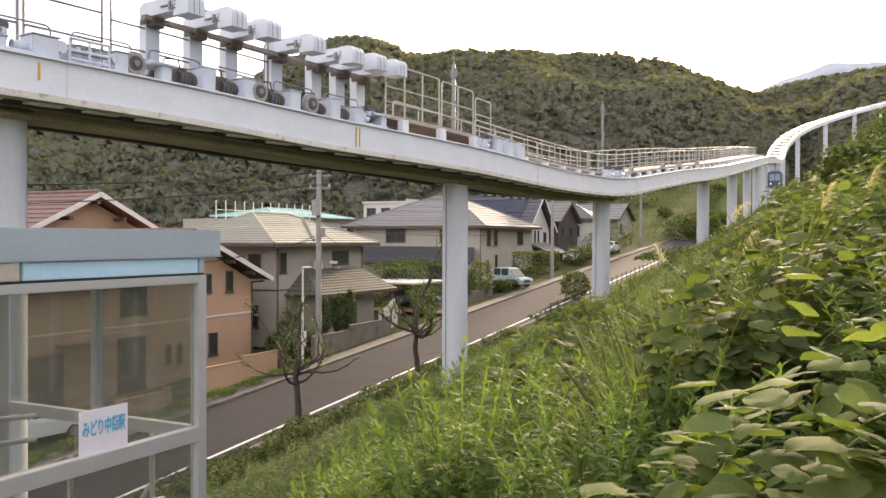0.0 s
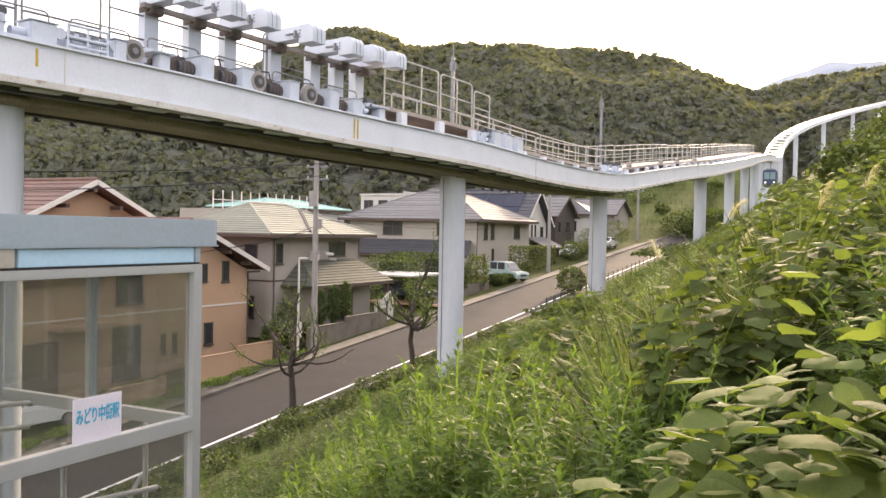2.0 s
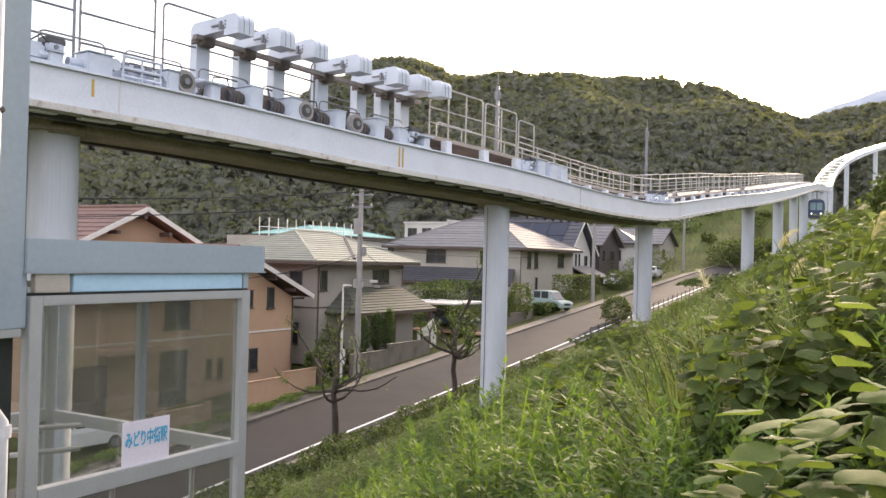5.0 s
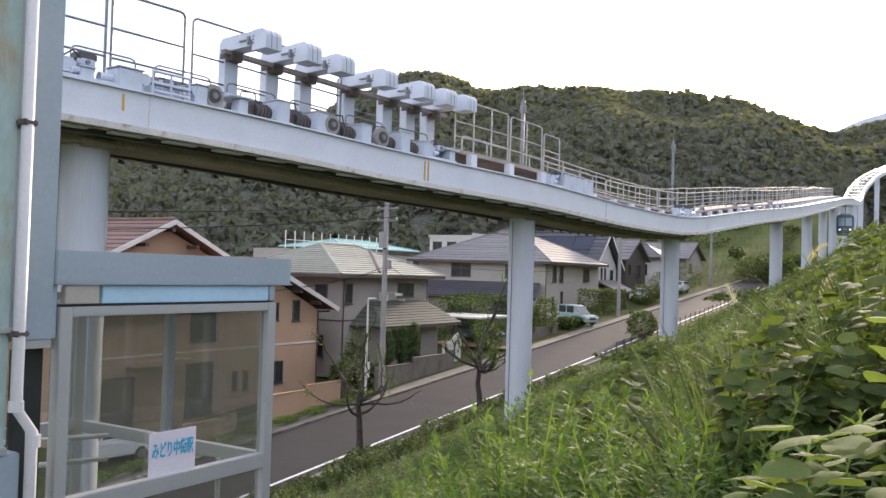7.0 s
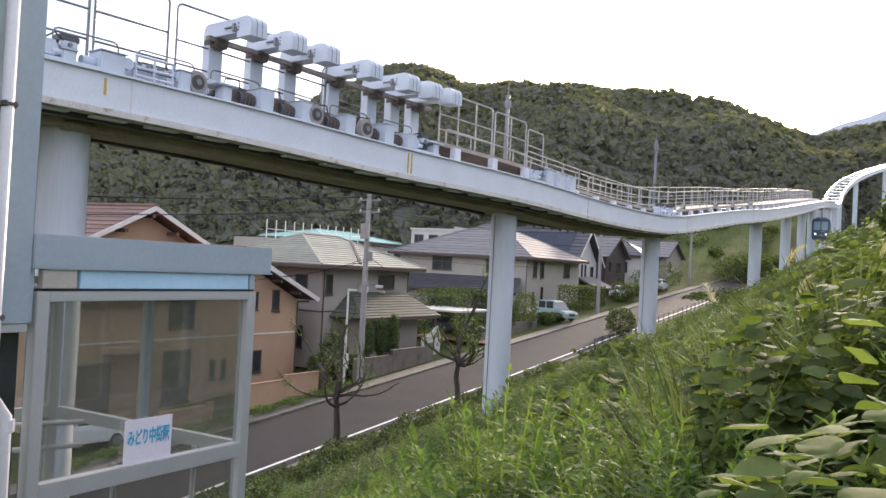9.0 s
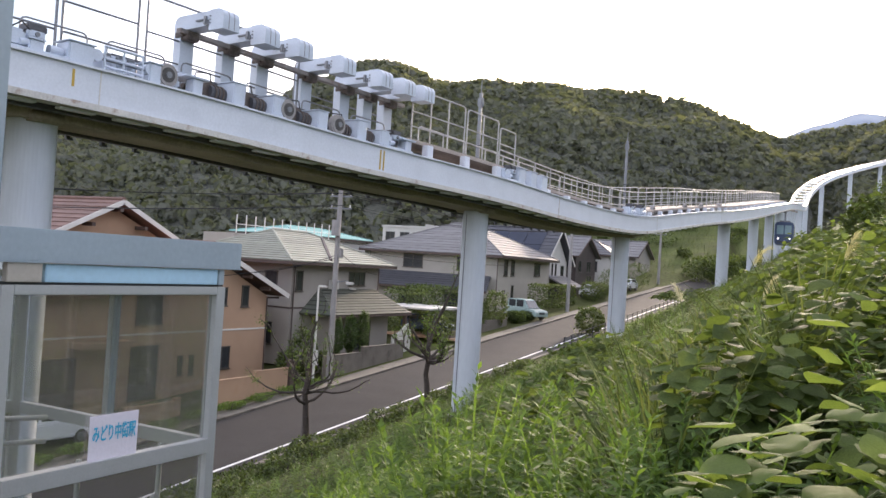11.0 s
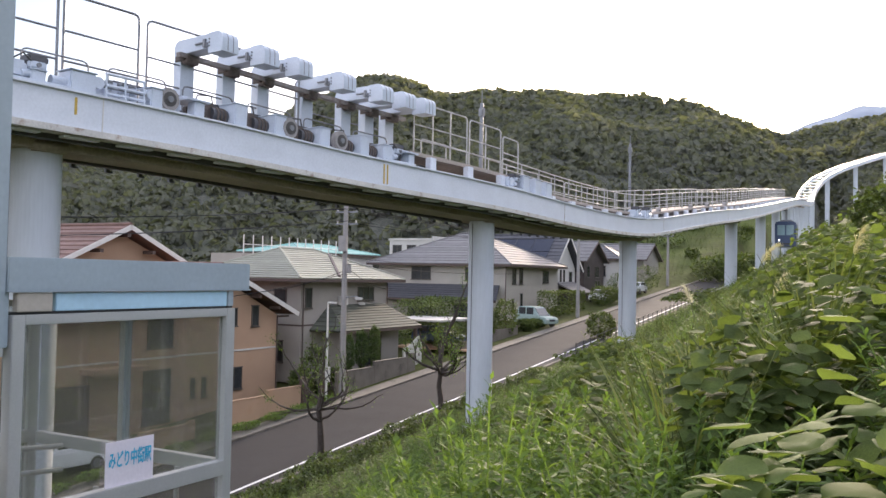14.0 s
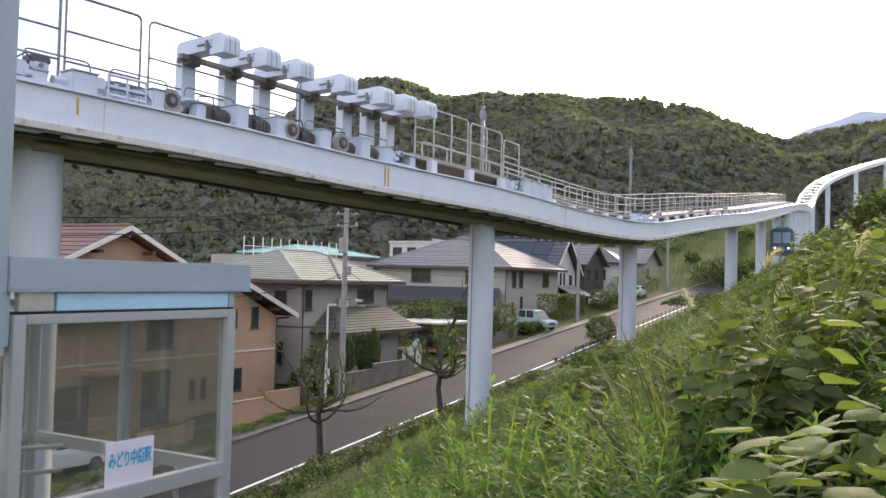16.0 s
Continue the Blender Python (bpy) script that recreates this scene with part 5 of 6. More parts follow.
def plain_house(x0, x1, y0, y1, z_eave, rise, wall, roof, label, kind="hip", wins=()):
    zb = min(z_road(y0), zg(x0, y0), zg(x1, y0), zg(x0, y1)) - 0.4
    h = thing("house", ((x0 + x1) / 2, (y0 + y1) / 2, zb), label, "house", "houses along the street")
    part("wall", boxes((((x0 + x1) / 2, (y0 + y1) / 2, (zb + z_eave) / 2), (x1 - x0, y1 - y0, z_eave - zb))), wall, h)
    if kind == "hip":
        hip_roof(h, x0 - 0.6, x1 + 0.6, y0 - 0.6, y1 + 0.6, z_eave + 0.12, rise, (y1 - y0) > (x1 - x0), 6, roof)
    elif kind == "gable":
        ym = (y0 + y1) / 2
        prism_bm = bmesh.new()
        prism(prism_bm, [(y0, z_eave), (y1, z_eave), (ym, z_eave + rise - 0.25)], "x", x0, x1)
        part("gable_wall", prism_bm, wall, h)
        gable_x(h, x0 - 0.4, x1 + 0.5, ym, (y1 - y0) / 2 + 0.6, z_eave - 0.15, z_eave + rise, 6, roof, M_TRIMD)
    else:
        part("roof", boxes((((x0 + x1) / 2, (y0 + y1) / 2, z_eave + 0.12), (x1 - x0 + 0.3, y1 - y0 + 0.3, 0.25))), roof, h)
        part("parapet", boxes(((x1 + 0.05, (y0 + y1) / 2, z_eave + 0.38), (0.16, y1 - y0 + 0.2, 0.3))), wall, h)
    for w in wins:
        window(h, *w)
    return h


salmon_house()
green_roof_house()
grey_roof_house()
solar_house()
plain_house(-46, -35.8, 102, 109.5, 10.3, 2.4, M_BROWN, M_TILE_GREY, "dark brown sided house with a grey roof", "gable",
            (("x", -35.8, 103, 104, 8.2, 9.6, 0), ("x", -35.8, 106, 107.6, 8.2, 9.6, 1), ("y", 102, -40, -38.4, 8.0, 9.5, 1), ("x", -35.8, 106, 108, 6.2, 7.8, 1)))
plain_house(-45, -34.8, 112.5, 119, 10.6, 2.0, M_PALE, M_TILE_DARK, "pale rendered house with dark roof and balcony", "hip",
            (("x", -34.8, 113.3, 114.2, 8.4, 9.8, 0), ("x", -34.8, 115.5, 117.2, 8.4, 9.8, 1), ("y", 112.5, -38, -36.5, 8.4, 9.8, 1)))
plain_house(-44, -34.0, 122, 130, 11.0, 2.2, M_BEIGE, M_TILE_GREY, "grey-beige house further up the street", "gable",
            (("x", -34.0, 123.4, 124.6, 8.8, 10.2, 0), ("y", 122, -38, -36.5, 8.8, 10.2, 1)))
plain_house(-61.5, -55, 98, 106, 12.6, 0.3, M_PALE, M_PALE, "white flat-roofed house behind the street row", "flat",
            (("y", 98, -61, -59.6, 10.6, 12.0, 1), ("y", 98, -58.8, -57.4, 10.6, 12.0, 1), ("y", 98, -56.8, -55.6, 10.6, 12.0, 0)))
plain_house(-60, -53, 68, 81, 10.0, 0.9, M_PALE, M_TEAL, "pale house with a teal sheet roof behind", "hip", (("x", -53, 72, 74, 7.8, 9.2, 1),))
plain_house(-56, -49, 114, 122, 13.4, 0.3, M_CREAM, M_CREAM, "cream flat-roofed house behind the street row", "flat", (("y", 114, -55, -53, 11.2, 12.6, 1),))


def roof_fence():
    p = thing("roof_fence", (-46.5, 56, 8.8), "white tube railing on a rear terrace roof", "railing")
    part("terrace", boxes(((-47.6, 59, (z_road(59) + 9.5) / 2), (3.2, 14.4, 9.5 - z_road(59)))), M_BEIGE, p)
    for k in range(13):
        y = 52.2 + k * 1.12
        part("post", span(bmesh.new(), (-46.2, y, 9.5), (-46.2, y, 10.95), 0.045, 8), M_TRIMW, p)
    part("top_rail", span(bmesh.new(), (-46.2, 52.2, 10.2), (-46.2, 65.7, 10.2), 0.03, 6), M_TRIMW, p)
    return p


roof_fence()


# ---- walls, gates and street furniture ----
def garden_wall(y0, y1, x, h, material, label, t=0.16, coping=None, step=3.0):
    p = thing("garden_wall", (x, y0, z_road(y0)), label, "garden wall", "garden walls along the street")
    y = y0
    while y < y1 - 0.1:
        e = min(y + step, y1)
        zt = z_road((y + e) / 2) + h
        part("panel", boxes(((x, (y + e) / 2, (z_road(y) - 0.4 + zt) / 2), (t, e - y - 0.008, zt - z_road(y) + 0.4)), bevel=0.01), material, p)
        part("coping", boxes(((x, (y + e) / 2, zt + 0.03), (t + 0.06, e - y, 0.06)), bevel=0.01), coping or material, p)
        y = e
    return p


garden_wall(33.0, 38.8, -30.0, 1.25, M_ORANGE, "low salmon rendered garden wall by the street")
garden_wall(27.6, 31.0, -30.2, 0.9, M_ORANGE, "low salmon rendered garden wall by the street")
garden_wall(41.6, 50.6, -29.6, 1.25, M_OLDCONC, "weathered concrete retaining wall with planting above", step=4.0)
garden_wall(56.8, 69.0, -30.2, 0.8, M_OLDCONC, "low concrete garden wall behind shrubs", step=4.0)


def gate_post(x, y, h=1.5):
    p = thing("gate_post", (x, y, z_road(y)), "dark brown gate post beside the garden wall", "gate post")
    part("post", boxes(((x, y, z_road(y) + h / 2), (0.34, 0.34, h)), bevel=0.02), M_TRIMD, p)
    part("cap", boxes(((x, y, z_road(y) + h + 0.04), (0.46, 0.46, 0.09)), bevel=0.02), M_TRIMD, p)
    return p


gate_post(-30.0, 39.1)
gate_post(-29.9, 40.9)


def white_gate():
    p = thing("garden_gate", (-30.6, 51.7, z_road(51.7)), "white swept panel gate with small square holes", "gate")
    z = z_road(51.7)
    bm = bmesh.new()
    prism(bm, [(50.8, z), (53.2, z), (53.2, z + 2.0), (52.9, z + 2.15), (52.4, z + 1.95), (51.8, z + 1.62), (51.3, z + 1.45), (50.8, z + 1.42)], "x", -30.66, -30.54)
    part("panel", bm, M_PALE, p)
    for y, k in ((51.2, 1.05), (51.75, 0.65), (52.4, 1.35), (52.8, 0.85)):
        part("inset", boxes(((-30.53, y, z + k), (0.02, 0.16, 0.2))), M_TRIMD, p)
    return p


white_gate()


def carport():
    z = z_road(60)
    p = thing("carport", (-33, 60.5, z), "flat white carport roof on slim posts", "carport")
    part("roof", boxes(((-33.4, 59.2, z + 2.35), (5.0, 5.6, 0.14)), bevel=0.02), M_PALE, p)
    for x in (-31.2, -35.6):
        for y in (56.9, 61.6):
            part("post", boxes(((x, y, z + 1.14), (0.1, 0.1, 2.28))), M_TRIMD, p)
    part("paving", boxes(((-32.6, 60.8, z + 0.16), (6.4, 6.0, 0.12))), M_ORANGE, p)
    return p


carport()


def utility_pole(x, y, top, arms, lamp=False, box_=False):
    z = zg(x, y)
    p = thing("utility_pole", (x, y, z), "tall grey concrete utility pole with cross arms", "utility pole", "utility poles along the street")
    part("shaft", span(bmesh.new(), (x, y, z), (x, y, top), 0.19, 16, 0.13), M_POLE, p, smooth=False)
    for k in arms:
        part("cross_arm", boxes(((x, y + 0.1, k), (1.5, 0.09, 0.09))), M_GALV, p)
        for d in (-0.65, 0.0, 0.65):
            part("insulator", span(bmesh.new(), (x + d, y + 0.1, k + 0.04), (x + d, y + 0.1, k + 0.2), 0.05, 8), M_PALE, p)
    if lamp:
        part("lamp_arm", rods([(x, y, 6.6), (x + 0.8, y - 0.1, 6.75), (x + 1.0, y - 0.1, 6.7)], 0.03), M_GALV, p)
        part("lamp_head", boxes(((x + 1.1, y - 0.1, 6.62), (0.5, 0.22, 0.16)), bevel=0.05), M_PALE, p)
    if box_:
        part("transformer", span(bmesh.new(), (x + 0.05, y - 0.32, 9.3), (x + 0.05, y - 0.32, 10.2), 0.26, 16), M_POLE, p)
        part("junction_box", boxes(((x + 0.28, y, 8.3), (0.2, 0.24, 0.5)), bevel=0.02), M_POLE, p)
    for k in range(int((top - z - 2.2) / 0.9)):
        part("step_bolt", span(bmesh.new(), (x - 0.3 * (k % 2), y, z + 2.2 + k * 0.9), (x + 0.3 * (1 - k % 2), y, z + 2.2 + k * 0.9), 0.012, 6), M_GALV, p)
    return p


utility_pole(-29.0, 41.4, 12.0, (11.6, 10.9), lamp=True, box_=True)
utility_pole(-29.4, 82.0, 13.2, (12.9,))
utility_pole(-29.6, 118.0, 15.0, (14.6, 14.0))


def lamp_post():
    x, y = -29.1, 40.0
    z = zg(x, y)
    p = thing("street_lamp", (x, y, z), "slim white lamp post with a small box", "street lamp")
    part("pole", span(bmesh.new(), (x, y, z), (x, y, 6.35), 0.07, 12, 0.05), M_TRIMW, p)
    part("lamp_head", boxes(((x + 0.3, y, 6.38), (0.6, 0.16, 0.10)), bevel=0.03), M_TRIMW, p)
    part("meter_box", boxes(((x + 0.12, y - 0.05, z + 1.55), (0.22, 0.26, 0.85)), bevel=0.03), M_TRIMW, p)
    return p


lamp_post()


def wire(a, b, sag, label="black overhead cable between poles"):
    a, b = Vector(a), Vector(b)
    pts = [a.lerp(b, u) - Vector((0, 0, 4 * sag * u * (1 - u))) for u in np.linspace(0, 1, 15)]
    single("overhead_cable", rods(pts, 0.016, 5), M_WIRE, label, "cable", "overhead cables")


for d, k in ((-0.65, 11.8), (0.0, 11.8), (0.65, 11.8), (-0.5, 11.1), (0.5, 11.1)):
    wire((-29.0 + d, 41.5, k), (-29.4 + d, 82.1, k + 1.2), 0.7)
    wire((-29.4 + d, 82.1, k + 1.2), (-29.6 + d, 118.1, k + 3.0), 0.6)
    wire((-29.0 + d, 41.5, k), (-29.0 + d, -8, k - 2.5), 0.9)
for k, tgt in ((8.5, (-33.4, 52.8, 7.0)), (8.2, (-33.3, 38, 6.8)), (8.0, (-33.3, 30, 6.2)), (9.0, (-35, 77.5, 9.0)), (8.6, (-34.9, 80, 8.4))):
    wire((-29.0, 41.4, k), tgt, 0.25)


def fence(y0, y1, x, h, pitch):
    p = thing("road_fence", (x, y0, zg(x, y0)), "dark metal post fence along the bank edge", "fence")
    n = int((y1 - y0) / pitch)
    for k in range(n + 1):
        y = y0 + k * pitch
        part("post", boxes(((x, y, zg(x, y) + h / 2 - 0.1), (0.06, 0.06, h + 0.2))), M_BLACK, p)
    for u in (0.35, 0.95):
        part("rail", beam(bmesh.new(), (x, y0, zg(x, y0) + h * u), (x, y0 + n * pitch, zg(x, y0 + n * pitch) + h * u), 0.04, 0.05), M_BLACK, p)


fence(60.0, 110.0, -21.6, 1.0, 1.6)


# ---- cars ----
def car(x, y, rz, paint, label, tall=False, z=None):
    z = zg(x, y) + 0.05 if z is None else z
    p = thing("car", (x, y, z), label, "car", "parked cars")
    p.rotation_euler = (0, 0, rz)
    W, L = 1.68, 4.1
    top = 1.78 if tall else 1.46
    side = [(-L / 2, 0.32), (L / 2, 0.30), (L / 2, 0.72), (L / 2 - 0.15, 0.86), (0.95, 0.98), (-L / 2 + 0.05, 0.98), (-L / 2, 0.7)]
    cabin_ = [(1.05, 0.95), (0.40, top - 0.05), (0.15, top), (-L / 2 + 0.55, top), (-L / 2 + 0.35, top - 0.08), (-L / 2 + 0.08, 0.95)]
    bm = bmesh.new()
    sweep(bm, [[(s * W / 2, a, b) for a, b in side] for s in (-1, 1)])
    bmesh.ops.bevel(bm, geom=list(bm.edges), offset=0.06, segments=2, affect="EDGES")
    part("body", bm, paint, p, local=True)
    bm = bmesh.new()
    sweep(bm, [[(s * (W / 2 - 0.06 - 0.14 * (b > 1.2)), a, b) for a, b in cabin_] for s in (-1, 1)])
    bmesh.ops.bevel(bm, geom=list(bm.edges), offset=0.05, segments=2, affect="EDGES")
    part("cabin", bm, paint, p, local=True)
    bm = bmesh.new()
    sweep(bm, [[(s, a, b) for a, b in ((1.02, 1.0), (0.46, top - 0.12), (0.49, top - 0.10), (1.06, 1.01))] for s in (-0.62, 0.62)])
    part("windscreen", bm, M_WINDOW, p, local=True)
    for s in (-1, 1):
        part("side_window", boxes(((s * (W / 2 - 0.10), -0.05, (top + 1.0) / 2), (0.03, 0.85, top - 1.16)), bevel=0.01), M_WINDOW, p, local=True)
        part("side_window", boxes(((s * (W / 2 - 0.10), -1.05, (top + 1.0) / 2), (0.03, 0.85, top - 1.16)), bevel=0.01), M_WINDOW, p, local=True)
        part("headlight", boxes(((s * 0.6, L / 2 - 0.04, 0.70), (0.34, 0.10, 0.14)), bevel=0.03), M_LAMP, p, local=True)
        part("mirror", boxes(((s * (W / 2 + 0.08), 0.75, 1.02), (0.18, 0.10, 0.13)), bevel=0.03), paint, p, local=True)
        for k in (-1.28, 1.28):
            w = part("wheel", span(bmesh.new(), (s * (W / 2 - 0.19), k, 0.31), (s * (W / 2 + 0.01), k, 0.31), 0.31, 20), M_TYRE, p, local=True)
            bm = span(bmesh.new(), (s * (W / 2 + 0.0), k, 0.31), (s * (W / 2 + 0.02), k, 0.31), 0.19, 16)
            part("rim", bm, M_GALV, w, local=True)
    part("grille", boxes(((0, L / 2 + 0.0, 0.60), (0.7, 0.06, 0.16)), bevel=0.01), M_BLACK, p, local=True)
    part("windscreen", boxes(((0, -L / 2 + 0.2, 1.25), (1.2, 0.05, 0.35)), bevel=0.01), M_WINDOW, p, local=True)
    return p


car(-30.6, 74.2, radians(-112), M_CARGREEN, "pale green parked off-road car in a driveway", True)
car(-31.1, 24.2, radians(-6), M_CARWHITE, "white parked car seen beyond the shelter")
car(-31.8, 96.5, radians(180), M_CARWHITE, "white car parked beside the street")
car(-31.0, 108.0, radians(180), M_CARWHITE, "white car parked beside the street")
car(-33.5, 61.0, radians(-90), M_BLUE, "dark car standing under the carport")


# ---- plants ----
def weed_leaf():
    return np.array([(0, 0, 0), (0.15, 0.42, 0.03), (0, 0.42, 0), (-0.15, 0.42, 0.03), (0, 1, -0.12)], float), np.array([(0, 1, 4, 2), (0, 2, 4, 3)])


def broad_leaf(k=0, fine=1):
    """A broad pointed leaf folded along its midrib, drooping at the tip."""
    r = np.random.default_rng(100 + k)
    rows = [(0.0, 0.10), (0.07, 0.34), (0.22, 0.49), (0.44, 0.52), (0.66, 0.43), (0.84, 0.26), (0.95, 0.10), (1.0, 0.012)]
    rows = rows if fine else [rows[k] for k in (0, 1, 3, 5, 7)]
    fold, droop, wave = r.uniform(0.02, 0.14), r.uniform(0.10, 0.38), r.uniform(0.01, 0.05)
    lobe = r.uniform(0.9, 1.12, (len(rows), 2))
    v, f = [], []
    for i, (y, w) in enumerate(rows):
        for c, s in enumerate((-1, -0.5, 0, 0.5, 1) if fine else (-1, 0, 1)):
            e = lobe[i, 0 if s < 0 else 1]
            v.append((s * w * e, y, abs(s) * fold * w * 2 - 0.22 * s * s * w - droop * y * y + wave * math.sin(6 * y + 3 * s)))
    for i in range(len(rows) - 1):
        w = 5 if fine else 3
        for c in range(w - 1):
            a = i * w + c
            f.append((a, a + 1, a + w + 1, a + w))
    return np.array(v), np.array(f)


def blade(bend=0.5, n=5, w=0.012):
    v, f = [], []
    for i in range(n + 1):
        u = i / n
        y, z = bend * u * u, u * (1 - 0.35 * bend * u)
        k = w * (1 - u) ** 0.7 + 0.0008
        v += [(-k, y, z), (k, y, z)]
        if i:
            a = 2 * i - 2
            f.append((a, a + 1, a + 3, a + 2))
    return np.array(v), np.array(f)


BROAD = [broad_leaf(k) for k in range(8)]
THIN = [broad_leaf(k, 0) for k in range(8)]
CLEAR = 2.0                       # metres kept free round the standpoint


# mounds of vine: place, radius, height, leaves, leaf size
MOUNDS = [(x, y, r, h, n, s) for x, y, r, h, n, s in (
    (-0.80, 5.15, 0.52, 1.30, 620, 0.15), (-0.25, 5.8, 0.70, 1.25, 700, 0.15), (-2.30, 6.4, 0.55, 1.30, 620, 0.125), (-1.75, 6.0, 0.35, 0.85, 200, 0.13),
    (-3.00, 8.3, 0.70, 1.25, 800, 0.13), (0.8, 6.0, 1.0, 1.25, 800, 0.14), (-0.35, 8.6, 0.90, 1.15, 900, 0.14), (0.2, 10.6, 1.2, 1.15, 1000, 0.15),
    (-1.5, 11.5, 1.1, 1.0, 900, 0.15), (-0.2, 14.5, 1.8, 1.1, 1300, 0.16), (-2.7, 12.5, 0.9, 0.9, 600, 0.14), (-4.6, 17.0, 1.6, 0.7, 800, 0.16),
    (0.8, 20.0, 2.0, 1.2, 1100, 0.17), (-6.0, 24.0, 2.2, 0.6, 900, 0.17), (-2.4, 24.0, 1.8, 0.9, 800, 0.18), (-5.6, 13.0, 0.9, 0.80, 500, 0.14), (-9.0, 31.0, 2.4, 0.5, 900, 0.18),
    (-1.0, 36.0, 3.0, 0.9, 1200, 0.20), (-8.0, 45.0, 3.2, 0.5, 900, 0.21), (-4.3, 6.4, 0.5, 0.70, 300, 0.12), (-3.9, 11.2, 0.8, 0.8, 500, 0.14), (-7.4, 10.5, 0.7, 0.8, 400, 0.13),
    (-3.0, 5.0, 0.35, 0.95, 200, 0.12), (-1.55, 4.35, 0.30, 0.75, 120, 0.13))]
MOUNDS = [((x, y, float(z_ground(x, y)) - 0.1), (r, r, h), n, s) for x, y, r, h, n, s in MOUNDS]


def free(x, y):
    return (np.hypot(x, y) > CLEAR) & ~((x < -3.4) & (y < 5.8)) & ~((np.hypot(x + 13.6, y - 27.8) < 0.7))


def weeds(count, x0, x1, y0, y1, hmin, hmax, leaves, size):
    """Upright leafy weeds: stems ringed with narrow leaves."""
    x, y = rng.uniform(x0, x1, count), rng.uniform(y0, y1, count)
    ok = free(x, y)
    x, y = x[ok], y[ok]
    n = len(x)
    z, h = z_ground(x, y), rng.uniform(hmin, hmax, n)
    lean, turn = rng.uniform(0, 0.28, n), rng.uniform(0, 6.28, n)
    pieces = []
    u = np.tile(np.linspace(0.12, 1.0, leaves), (n, 1)) + rng.uniform(-0.02, 0.02, (n, leaves))
    bx, by = x[:, None] + np.sin(lean)[:, None] * np.cos(turn)[:, None] * u * h[:, None], y[:, None] + np.sin(lean)[:, None] * np.sin(turn)[:, None] * u * h[:, None]
    bz = z[:, None] + u * h[:, None]
    yaw = turn[:, None] + np.arange(leaves)[None] * 2.4 + rng.uniform(-0.3, 0.3, (n, leaves))
    tilt = -0.1 + 0.75 * u ** 3 + rng.uniform(-0.4, 0.45, (n, leaves))
    s = size * (1.15 - 0.75 * u ** 1.5) * rng.uniform(0.75, 1.25, (n, leaves))
    pieces.append(scatter(weed_leaf(), np.stack([bx, by, bz], -1).reshape(-1, 3), yaw.ravel(), tilt.ravel(), rng.uniform(-0.5, 0.5, n * leaves), s.ravel()))
    stem = (np.array([(-0.0028, 0, 0), (0.0028, 0, 0), (0.0015, 0, 0.97), (-0.0015, 0, 0.97)], float), np.array([(0, 1, 2, 3)]))
    for k in (0, 1.57):
        pieces.append(scatter(stem, np.stack([x, y, z], 1), turn + k - 1.57, -lean * (k == 0), lean * (k != 0) * 0, np.stack([np.ones(n), np.ones(n), h], 1)))
    return merged(pieces)


def stuff(name, pieces, material, label, category):
    v, f = merged(pieces)
    return tagged(new(name, raw_mesh(name, v, f, material, name == "vine_thicket")), label, category, kind="stuff")


def goldenrod(patches, leaves, size):
    """Clumps of upright stems thick with narrow rising leaves; each patch is (x, y, radius, height, stems)."""
    cols = []
    for x, y, r, h, n in patches:
        d, a = r * np.sqrt(rng.uniform(0, 1, n)), rng.uniform(0, 6.28, n)
        top = h * (1.0 - 0.35 * (d / r) ** 2) * rng.uniform(0.72, 1.12, n)
        cols.append(np.stack([x + d * np.cos(a), y + d * np.sin(a), top, 0.05 + 0.30 * d / r + rng.uniform(-0.05, 0.1, n), a], 1))
    x, y, h, lean, turn = np.concatenate(cols).T
    ok = free(x, y)
    x, y, h, lean, turn = x[ok], y[ok], h[ok], lean[ok], turn[ok]
    n, z = len(x), z_ground(x, y)
    u = np.tile(np.linspace(0.22, 1.0, leaves), (n, 1)) + rng.uniform(-0.012, 0.012, (n, leaves))
    off = np.sin(lean)[:, None] * h[:, None] * u ** 1.6
    places = np.stack([x[:, None] + np.cos(turn)[:, None] * off, y[:, None] + np.sin(turn)[:, None] * off, z[:, None] + u * h[:, None] * np.cos(lean)[:, None]], -1)
    yaw = turn[:, None] + np.arange(leaves)[None] * 2.4 + rng.uniform(-0.3, 0.3, (n, leaves))
    tilt = -0.10 + 1.0 * u ** 5 + rng.uniform(-0.35, 0.3, (n, leaves))
    s = size * (1.1 - 0.45 * u ** 2) * rng.uniform(0.75, 1.2, (n, leaves))
    s3 = np.stack([s * 1.0, s, s], -1).reshape(-1, 3)
    out = [scatter(weed_leaf(), places.reshape(-1, 3), yaw.ravel(), tilt.ravel(), rng.uniform(-0.5, 0.5, n * leaves), s3)]
    for k in range(7):
        a, b = k / 7, (k + 1) / 7
        p = lambda v: np.stack([x + np.cos(turn) * np.sin(lean) * h * v ** 1.6, y + np.sin(turn) * np.sin(lean) * h * v ** 1.6, z + v * h * np.cos(lean)], 1)
        p0, p1, w = p(a), p(b), np.array([0.0035, 0.0, 0.0])
        v = np.stack([p0 - w, p0 + w, p1 + w, p1 - w], 1).reshape(-1, 3)
        out.append((v, np.arange(len(v)).reshape(-1, 4)))
    return merged(out)


